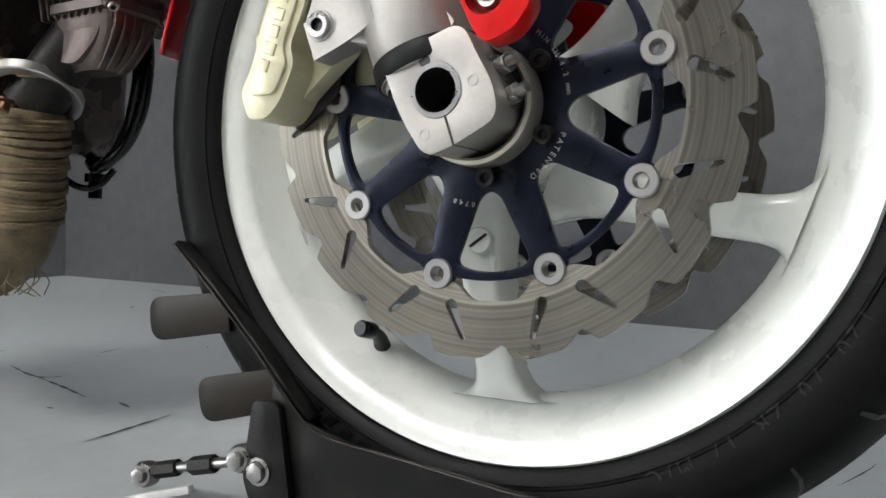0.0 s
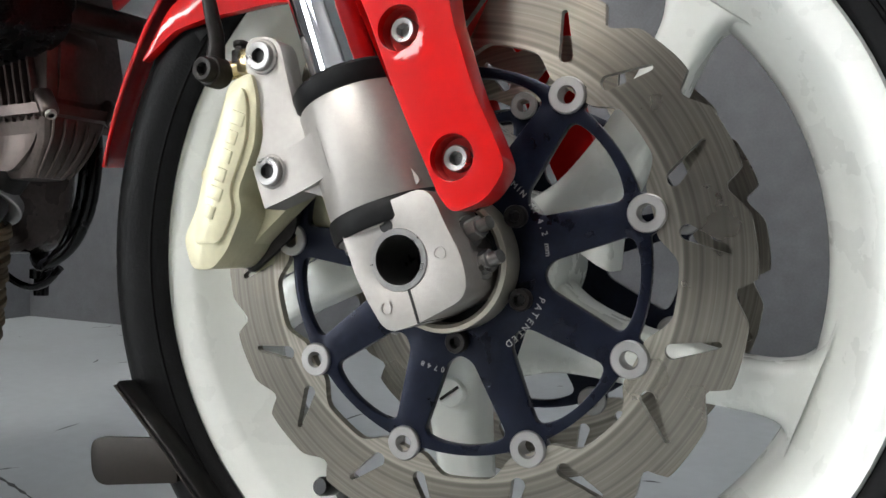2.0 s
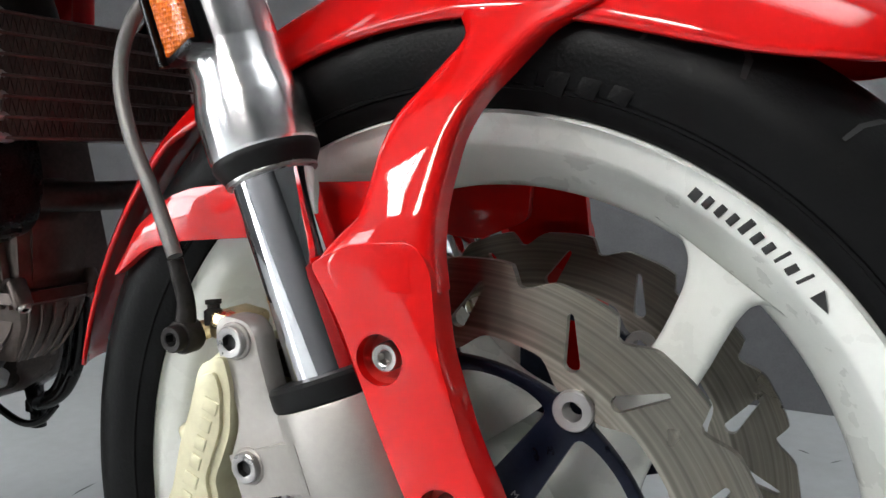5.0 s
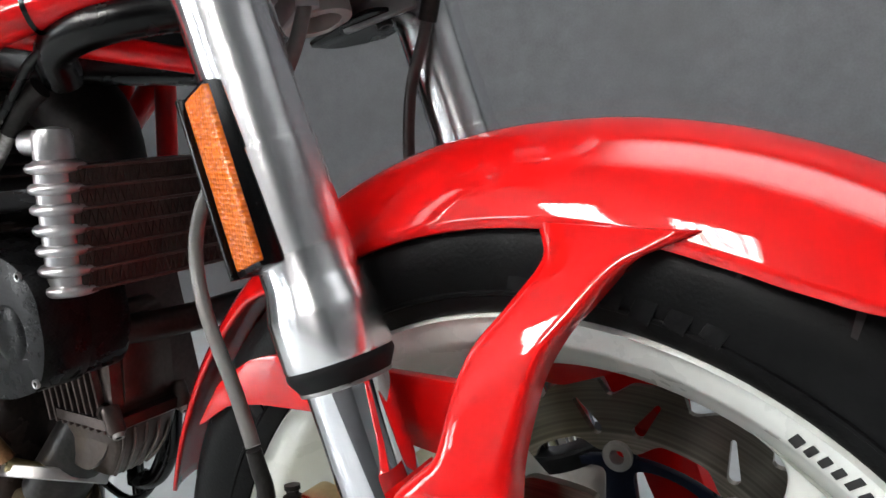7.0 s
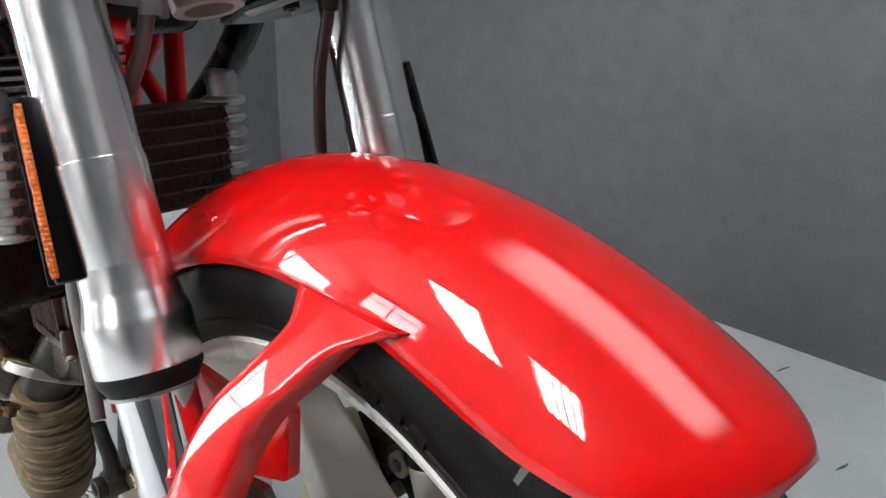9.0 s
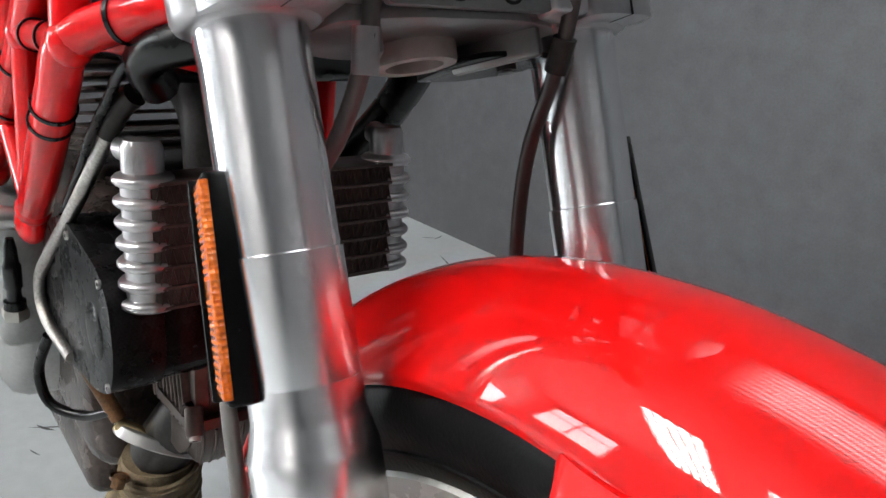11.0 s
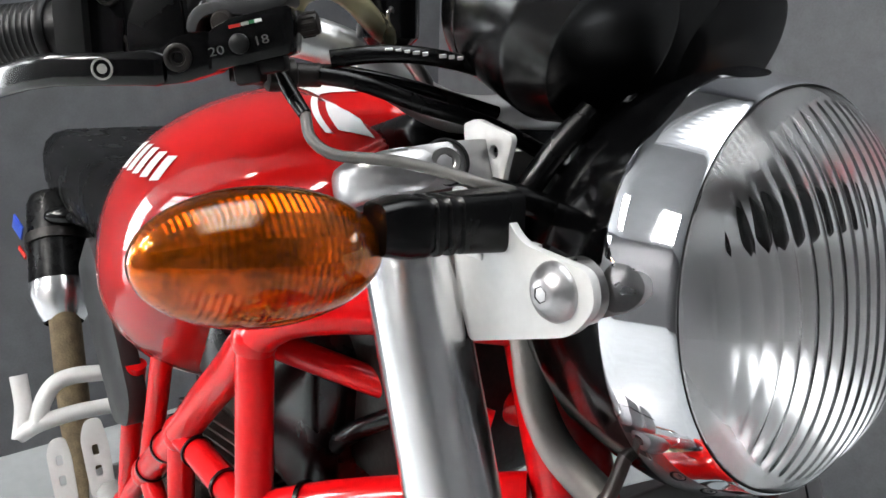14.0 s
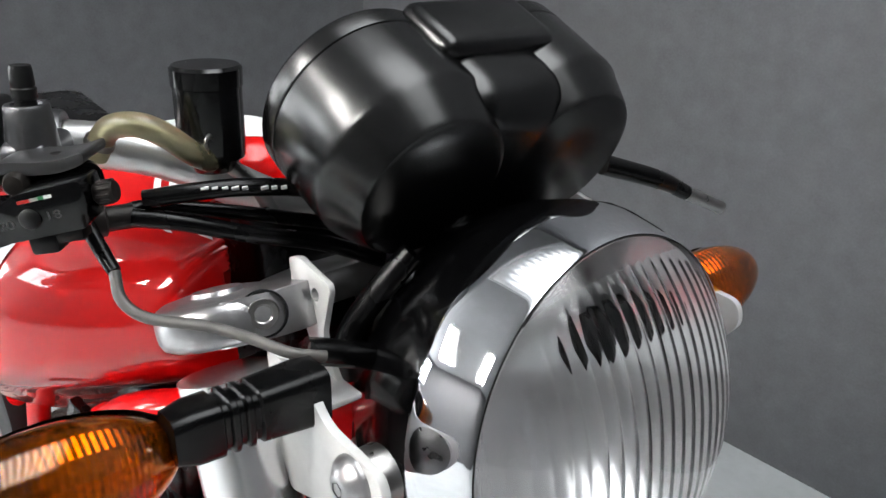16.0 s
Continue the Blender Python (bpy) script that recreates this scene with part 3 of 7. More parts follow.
def spoke(a):
    """One hollow-sided cast spoke, flared into the rim."""
    t = radians(a)
    u, w = Vector((math.cos(t), 0, math.sin(t))), Vector((-math.sin(t), 0, math.cos(t)))
    rows = [(0.040, 0.034, 0.030), (0.065, 0.022, 0.026), (0.10, 0.0165, 0.022), (0.14, 0.0148, 0.019), (0.166, 0.0152, 0.017), (0.178, 0.0168, 0.0165), (0.187, 0.0205, 0.0165), (0.1935, 0.029, 0.0175), (0.1965, 0.044, 0.018)]
    secs = []
    for q in spline([Vector(row) for row in rows], 6):
        r, hw, hd = q
        pts = rounded([(-hw, -hd), (hw, -hd), (hw, hd), (-hw, hd)], min(hw, hd) * 0.6, 6)
        bend = max(0.0, min(1.0, (r - 0.172) / 0.022))
        lead = table(SWEEP, r)[0]
        secs.append([AX + u * (math.sqrt(max(1e-9, r * r - bend * x * x)) if bend else r) + w * (x - lead) + Vector((0, y, 0)) for x, y in pts])
    return loft(secs)


for a in SPOKES:
    part("spoke", spoke(a), WHITE, wheel)
hub = lathe([(0.0185, -0.066), (0.034, -0.066), (0.036, -0.060), (0.040, -0.055), (0.047, -0.040), (0.047, 0.040), (0.040, 0.055), (0.036, 0.060), (0.034, 0.066), (0.0185, 0.066)], AX, (0, 1, 0), 48, close=True)
part("hub", hub, WHITE, wheel)
RING_METAL = mat("yellowed_bearing_ring", (0.52, 0.48, 0.40), 0.3, metal=0.8, vary=0.06)
part("hub_cap", lathe([(0.0335, -0.092), (0.0355, -0.0935), (0.0378, -0.0925), (0.0385, -0.090), (0.0385, -0.066), (0.0335, -0.066)], AX, (0, 1, 0), 48, close=True), RING_METAL, wheel, "yellowed bright ring round the bearing")
part("bearing_seal", lathe([(0.0335, -0.079), (0.020, -0.0785), (0.0, -0.0785)], AX, (0, 1, 0), 40), SEAL_RECESS, wheel)


# brake discs
def smooth_step(a, b, x):
    t = max(0.0, min(1.0, (x - a) / (b - a)))
    return t * t * (3 - 2 * t)


def slot(a_wide, a_tip):
    """A teardrop slot between a wide inner end and a narrow outer one."""
    p = Vector((math.cos(radians(a_wide)), math.sin(radians(a_wide)))) * 0.1262
    q = Vector((math.cos(radians(a_tip)), math.sin(radians(a_tip)))) * 0.1452
    u = (q - p).normalized()
    base = math.atan2(u.y, u.x)
    pts = [tuple(p + 0.0041 * Vector((math.cos(base + radians(d)), math.sin(base + radians(d))))) for d in range(100, 261, 20)]
    pts += [tuple(q + 0.0017 * Vector((math.cos(base + radians(d)), math.sin(base + radians(d))))) for d in range(-90, 91, 30)]
    return pts


def wave_ring():
    """Outline of the disc: eighteen leaning waves outside, nine scallops inside, two slots at each bobbin."""
    outer, inner, holes = [], [], []
    for k in range(18 * 20):
        a = k
        ph = ((34.5 - a) % 20) / 20
        w = smooth_step(0.0, 0.34, ph) * (1 - smooth_step(0.86, 1.0, ph))
        r = 0.1482 + 0.0085 * w + 0.0012 * smooth_step(0.3, 0.8, ph) * w
        outer.append((r * math.cos(radians(a)), r * math.sin(radians(a))))
    for k in range(240):
        a = k * 1.5
        d = abs(((a - 13 + 20) % 40) - 20)
        r = 0.1212 - 0.0098 * (1 - smooth_step(5.5, 14.0, d))
        inner.append((r * math.cos(radians(a)), r * math.sin(radians(a))))
    for k in range(9):
        c = 13 + 40 * k
        holes += [slot(c + 6.3, c + 10.8), slot(c - 6.3, c - 10.8)]
    return outer, [inner] + holes


def carrier_loops():
    """Nine arms out to the bobbins, joined by a thin rim."""
    outer = []
    for k in range(360):
        d = abs(((k - 13 + 20) % 40) - 20)
        r = 0.1082 + 0.0100 * max(0.0, 1 - (d / 5.6) ** 2) ** 0.6 if d < 5.6 else 0.1082
        outer.append((r * math.cos(radians(k)), r * math.sin(radians(k))))
    holes = [circle(0.0345, 48)]
    for k in range(9):
        c = 13 + 20 + 40 * k
        pts = [(0.1000, c - 14.8), (0.1024, c - 8.0), (0.1030, c), (0.1024, c + 8.0), (0.1000, c + 14.8), (0.0565, c + 7.5), (0.0520, c), (0.0565, c - 7.5)]
        poly = [(r * math.cos(radians(a)), r * math.sin(radians(a))) for r, a in pts]
        holes.append(rounded(poly, [0.006, 0.006, 0.006, 0.006, 0.006, 0.006, 0.004, 0.006], 4))
        holes.append(circle(0.0049, 16, (0.1088 * math.cos(radians(c - 20)), 0.1088 * math.sin(radians(c - 20)))))
    return outer, holes


def brake_disc(side):
    y = 0.070 * side
    m = basis((0, y, 0.30), (0, -1, 0), (1, 0, 0))   # x ahead, y up, z to the right-hand side
    m = Matrix(((1, 0, 0, 0), (0, 0, -1, y + 0.0025), (0, 1, 0, 0.30), (0, 0, 0, 1)))
    o, h = wave_ring()
    disc = part("brake_disc", plate(o, 0.005, m, h), DISC, bike, "floating wave-edged steel brake disc on a dark blue carrier", smooth=25)
    o, h = carrier_loops()
    mc = Matrix(((1, 0, 0, 0), (0, 0, -1, y + 0.0030), (0, 1, 0, 0.30), (0, 0, 0, 1)))
    part("disc_carrier", plate(o, 0.0062, mc, h, bevel=0.0008), NAVY, disc, "dark blue anodised disc carrier", smooth=30)
    for k in range(9):
        c = wp(0.1088, 13 + 40 * k, y)
        prof = [(0.0044, 0.0050), (0.0050, 0.0060), (0.0092, 0.0060), (0.0099, 0.0052), (0.0099, -0.0052), (0.0092, -0.0060), (0.0050, -0.0060), (0.0044, -0.0050)]
        part("bobbin", lathe(prof, c, (0, -1, 0), 28, close=True), SATIN, disc)
    for k in range(6):
        hexbolt(wp(0.0445, 33 + 60 * k, y - 0.003 * (1 if side < 0 else -1)), (0, side, 0), 0.0062, 0.006, disc, BLACK_METAL)
    return disc


for side in (-1, 1):
    brake_disc(side)

# fork legs
FX0, FS, FY = -0.0185, -0.339, 0.0945
FD = Vector((FS, 0, 1)).normalized()


def fk(z, y):
    return Vector((FX0 + FS * (z - 0.30), y, z))


def fork_leg(side):
    y = FY * side
    leg = part("fork_leg", lathe([(0.0, 0.0), (0.0235, 0.0), (0.0245, 0.003), (0.0245, 0.06), (0.0235, 0.0605), (0.0235, 0.138), (0.0242, 0.146), (0.0242, 0.190), (0.0215, 0.1905), (0.0215, 0.336), (0.0, 0.336)], fk(0.556, y), FD, 48), ALU, bike, "polished aluminium upside-down fork tube")
    part("fork_lower_sleeve", lathe([(0.0215, 0.0), (0.0275, 0.0), (0.0282, 0.0015), (0.0282, 0.026), (0.0278, 0.0275), (0.0262, 0.0345), (0.0250, 0.040), (0.0246, 0.0415), (0.0246, 0.056)], fk(0.509, y), FD, 48), ALU, leg)
    part("dust_seal", lathe([(0.0216, -0.0060), (0.0236, -0.0060), (0.0246, -0.0040), (0.0276, 0.0012), (0.0280, 0.0030), (0.0276, 0.0052), (0.0216, 0.0055)], fk(0.504, y), FD, 48, close=True), SEAL_RECESS, leg, "black rubber dust seal")
    part("scraper_ring", lathe([(0.0214, -0.0012), (0.0236, -0.0012), (0.0240, 0.0), (0.0236, 0.0012), (0.0214, 0.0012)], fk(0.4978, y), FD, 48, close=True), STEEL, leg)
    part("stanchion", lathe([(0.0, 0), (0.0212, 0), (0.0212, 0.17), (0, 0.17)], fk(0.36, y), FD, 48), CHROME, leg, "mirror-bright chrome fork stanchion")
    part("wiper_ring", lathe([(0.0213, 0), (0.0330, 0.0), (0.0342, 0.002), (0.0342, 0.010), (0.0325, 0.012), (0.0213, 0.0125)], fk(0.389, y), FD, 48, close=True), SEAL_RECESS, leg)
    return leg


for side in (-1, 1):
    fork_leg(side)

# front fender: a long red shell over the tyre, held by forked arms
def fender_section(a, half, r_top, r_edge, y_edge, n=18):
    pts = []
    for k in range(n + 1):
        s = -1 + 2 * k / n
        ang = s * 1.12
        yy = y_edge * math.sin(ang) / math.sin(1.12)
        rr = r_edge + (r_top - r_edge) * (math.cos(ang) - math.cos(1.12)) / (1 - math.cos(1.12))
        pts.append(wp(rr, a, yy))
    return pts


FENDER = [(49.9, 0.3275, 0.3235, 0.010), (50.0, 0.3290, 0.3160, 0.024), (51.0, 0.3298, 0.3080, 0.036), (52.5, 0.3298, 0.3010, 0.046), (54.3, 0.3292, 0.2955, 0.052), (57.0, 0.3280, 0.2880, 0.0565), (61.0, 0.3265, 0.2805, 0.059), (66.0, 0.3245, 0.2755, 0.060), (72.0, 0.3225, 0.2730, 0.060), (82.0, 0.3195, 0.272, 0.060), (92.0, 0.3175, 0.272, 0.060), (118.0, 0.3165, 0.272, 0.060), (132.0, 0.3165, 0.292, 0.054), (155.0, 0.3165, 0.292, 0.054), (161.0, 0.3165, 0.295, 0.0515), (167.0, 0.3165, 0.304, 0.044)]


def fender_shell():
    rows = []
    for i in range(97):
        t = i / 96
        a = 49.9 + 117.1 * (0.35 * t * t + 0.65 * t)
        around = [table(FENDER, a + d) for d in (-1.0, -0.4, 0, 0.4, 1.0)]
        r_top, r_edge, y_edge = (sum(c) / 5 for c in zip(*around))
        rows.append(fender_section(a, 0, r_top, r_edge, y_edge, 28))
    return loft(rows, closed=False)


fender = part("front_fender", fender_shell(), RED, bike, "glossy red front fender with forked side arms", smooth=60)
sol = fender.modifiers.new("thickness", "SOLIDIFY")
sol.thickness, sol.offset = 0.003, 1.0


# ---- fork bottoms, calipers, fender arms ----
def xz_plate(pts, y0, y1, holes=(), bevel=0.002):
    """A plate in the x, z plane between two values of y."""
    m = Matrix(((1, 0, 0, 0), (0, 0, -1, max(y0, y1)), (0, 1, 0, 0), (0, 0, 0, 1)))
    return plate(pts, abs(y1 - y0), m, holes, bevel)


def flip(bm, side):
    if side > 0:
        bmesh.ops.scale(bm, vec=(1, -1, 1), verts=bm.verts[:])
    return bm


def fork_bottom(side):
    body = lathe([(0.0215, 0.062), (0.0325, 0.062), (0.0335, 0.060), (0.0335, -0.012), (0.0325, -0.0135), (0.030, -0.0135)], fk(0.330, -FY), FD, 48)
    lathe([(0.0305, 0.0), (0.0305, -0.02)], fk(0.332, -FY), FD, 48, body)
    ob = part("fork_bottom", flip(body, side), CAST, bike, "satin cast aluminium fork bottom with axle clamp")
    band = lathe([(0.0325, -0.0065), (0.0345, -0.0065), (0.0352, -0.005), (0.0352, 0.004), (0.0345, 0.0055), (0.0325, 0.0055)], fk(0.324, -FY), FD, 48, close=True)
    part("rubber_band", flip(band, side), SEAL_RECESS, ob, "black rubber ring")
    fu, fn = Vector((FD.x, FD.z)), Vector((FD.z, -FD.x))
    c = Vector((-0.0075, 0.302))

    def q(u, n):
        v = c + fu * u + fn * n
        return (v.x, v.y)
    outline = rounded([q(0.030, -0.0275), q(0.030, 0.0275), q(0.008, 0.030), q(-0.010, 0.0335), q(-0.029, 0.030), q(-0.0335, 0.0), q(-0.0335, -0.019), q(-0.005, -0.0265)], [0.006, 0.01, 0.01, 0.012, 0.010, 0.004, 0.012, 0.02], 5)
    clamp = xz_plate(outline, -0.1255, -0.079, [circle(0.0158, 40, tuple(c))], 0.0035)
    part("axle_clamp", flip(clamp, side), CAST, ob, smooth=35)
    bush = lathe([(0.0128, -0.1262), (0.0158, -0.1262), (0.0160, -0.1255), (0.0160, -0.06), (0.0128, -0.06)], (c.x, 0, c.y), (0, 1, 0), 40, close=True)
    part("axle_bore", flip(bush, side), STEEL, ob)
    part("bore_lining", flip(lathe([(0.0129, -0.124), (0.0129, -0.03), (0, -0.03)], (c.x, 0, c.y), (0, 1, 0), 40), side), BRONZE, ob, "rust-brown hollow axle bore")
    cut = q(-0.0245, 0.0005)
    part("clamp_slit", flip(box((0.0012, 0.047, 0.018), pose(cut[0], -0.1025, cut[1], 0, -18, 0), 0), side), PRINT_RECESS_BLACK, ob)
    for u in (-0.0195, -0.0015):
        p = q(u + 0.006, 0.0305)
        s = hexbolt((p[0], -0.1, p[1]), (fn.x, -0.35, fn.y), 0.0062, 0.009, ob, STEEL, socket=False)
        if side > 0:
            s.scale = (1, -1, 1)
        part("bolt_tip", flip(lathe([(0.0, 0.016), (0.0035, 0.0155), (0.004, 0.0)], (p[0], -0.1, p[1]), (fn.x, -0.35, fn.y), 16), side), STEEL, ob)
    for p in (q(-0.021, -0.0145), q(-0.004, 0.023)):
        part("cast_spot", flip(lathe([(0.0032, -0.1259), (0.0027, -0.1259), (0.0027, -0.1262), (0.0032, -0.1262)], (p[0], 0, p[1]), (0, 1, 0), 20, close=True), side), CAST, ob)
    part("key_notch", flip(xz_plate(circle(0.0036, 20, q(0.0185, -0.001)), -0.1259, -0.12, bevel=0), side), PRINT_RECESS_BLACK, ob)
    # caliper lug
    lug = rounded([(-0.110, 0.428), (-0.088, 0.426), (-0.0835, 0.405), (-0.0775, 0.384), (-0.0705, 0.3785), (-0.040, 0.390), (0.0, 0.342), (-0.030, 0.328), (-0.078, 0.341), (-0.101, 0.338), (-0.1065, 0.352), (-0.098, 0.372), (-0.104, 0.395), (-0.112, 0.412)],
                  [0.010, 0.010, 0.02, 0.012, 0.012, 0.004, 0.004, 0.01, 0.02, 0.010, 0.010, 0.02, 0.02, 0.010], 4)
    part("caliper_lug", flip(xz_plate(lug, -0.1135, -0.098, [], 0.003), side), CAST, ob, smooth=35)
    # the casting runs over from the lug into the tube
    web = []
    for k in range(9):
        z = 0.3515 + 0.0030 * k
        o, n3 = fk(z, -FY), Vector((FD.z, 0, -FD.x))
        a, c2, b2 = o - n3 * 0.066 + Vector((0, -0.0192, 0)), o - n3 * 0.031 + Vector((0, -0.0190, 0)), o - n3 * 0.0118 + Vector((0, -0.0316, 0))
        web.append([a * (1 - t) ** 2 + c2 * 2 * t * (1 - t) + b2 * t * t for t in [j / 8 for j in range(9)]] + [o - n3 * 0.02, o - n3 * 0.066])
    part("cast_web", flip(loft(web), side), CAST, ob, smooth=35)
    for p in ((-0.0985, 0.4155), (-0.093, 0.351)):
        part("bolt_boss", flip(lathe([(0.0098, -0.112), (0.0098, -0.1148), (0.0092, -0.1154), (0, -0.1154)], (p[0], 0, p[1]), (0, 1, 0), 28), side), CAST, ob)
        b = hexbolt((p[0], -0.1150, p[1]), (0, -1, 0), 0.0082, 0.004, ob, STEEL)
        if side > 0:
            b.scale = (1, -1, 1)
    return ob


def caliper(side):
    face = [(-0.121, 0.402), (-0.105, 0.408), (-0.101, 0.391), (-0.103, 0.367), (-0.110, 0.351), (-0.115, 0.341), (-0.112, 0.329), (-0.123, 0.307), (-0.134, 0.296), (-0.149, 0.296), (-0.155, 0.314), (-0.145, 0.332), (-0.138, 0.357), (-0.130, 0.376)]
    body = xz_plate(rounded(face, 0.005, 3), -0.1165, -0.078, [], 0.004)
    merge(body, xz_plate(rounded([(-0.143, 0.392), (-0.118, 0.41), (-0.088, 0.352), (-0.084, 0.342), (-0.101, 0.328), (-0.118, 0.314), (-0.138, 0.294), (-0.154, 0.300)], 0.008, 4), -0.094, -0.078, [], 0.003))
    ob = part("brake_caliper", flip(body, side), GOLD, bike, "pale gold four-piston brake caliper", smooth=35)
    inner = xz_plate(rounded([(-0.148, 0.392), (-0.118, 0.41), (-0.076, 0.350), (-0.052, 0.336), (-0.062, 0.322), (-0.104, 0.306), (-0.140, 0.288), (-0.165, 0.310)], 0.008, 4), -0.062, -0.040, [], 0.004)
    part("inner_half", flip(inner, side), GOLD, ob)
    part("brake_pad", flip(xz_plate(rounded([(-0.128, 0.378), (-0.098, 0.348), (-0.104, 0.316), (-0.138, 0.291), (-0.150, 0.312)], 0.006, 3), -0.0775, -0.0735, [], 0.001), side), BLACK_METAL, ob, "dark brake pad")
    part("caliper_bridge", flip(box((0.014, 0.05, 0.03), pose(-0.152, -0.07, 0.345, 0, -20, 0), 0.004), side), GOLD, ob)
    part("caliper_bridge", flip(box((0.020, 0.03, 0.016), pose(-0.119, -0.086, 0.418, 0, 10, 0), 0.004), side), GOLD_METAL, ob)
    rib = xz_plate(rounded([(-0.121, 0.396), (-0.109, 0.400), (-0.106, 0.388), (-0.1075, 0.369), (-0.1145, 0.353), (-0.1195, 0.341), (-0.1165, 0.329), (-0.127, 0.311), (-0.146, 0.311), (-0.141, 0.332), (-0.134, 0.357), (-0.127, 0.376)], 0.005, 3), -0.1190, -0.115, [], 0.0012)
    part("raised_face", flip(rib, side), GOLD, ob)
    # maker's mark as a row of plain raised strokes
    for k in range(6):
        t = k / 5
        p = Vector((-0.1125 - 0.0205 * t, 0.3815 - 0.052 * t))
        h = 0.0072 if k in (0, 4) else 0.0052
        part("raised_stroke", flip(box((h * 1.35, 0.0014, 0.0078), pose(p.x, -0.1191, p.y, 0, 21.5, 0), 0.0007, 3), side), GOLD, ob)
    # banjo, bolt and bleed nipple
    ban = part("banjo", flip(lathe([(0.0045, -0.006), (0.0085, -0.006), (0.0095, -0.004), (0.0095, 0.004), (0.0085, 0.006), (0.0045, 0.006)], (-0.141, -0.104, 0.413), (0, 1, 0), 24, close=True), side), BLACK_METAL, ob)
    hb = hexbolt((-0.141, -0.110, 0.413), (0, -1, 0), 0.0072, 0.006, ob, BLACK_METAL)
    if side > 0:
        hb.scale = (1, -1, 1)
    part("banjo_neck", flip(tube([(-0.141, -0.104, 0.418), (-0.139, -0.105, 0.432), (-0.140, -0.107, 0.444), (-0.142, -0.108, 0.455)], [0.006, 0.0048, 0.0045, 0.0042], 14), side), BLACK_METAL, ob)
    part("bleed_nipple", flip(lathe([(0.0055, 0.0), (0.0055, 0.008), (0.0035, 0.009), (0.0035, 0.011), (0.0045, 0.0115), (0.0045, 0.014), (0, 0.014)], (-0.129, -0.095, 0.418), (-0.1, 0.1, 1), 12), side), BLACK_METAL, ob)
    part("fluid_pipe_union", flip(tube([(-0.141, -0.098, 0.413), (-0.128, -0.093, 0.417), (-0.112, -0.090, 0.414)], 0.0055, 12), side), GOLD_METAL, ob)
    return ob


def arm_depth(z, x):
    """How far out the fender arm stands at a height."""
    return 0.070 * max(0.0, min(1.0, (z - 0.462) / 0.118)) ** 1.5


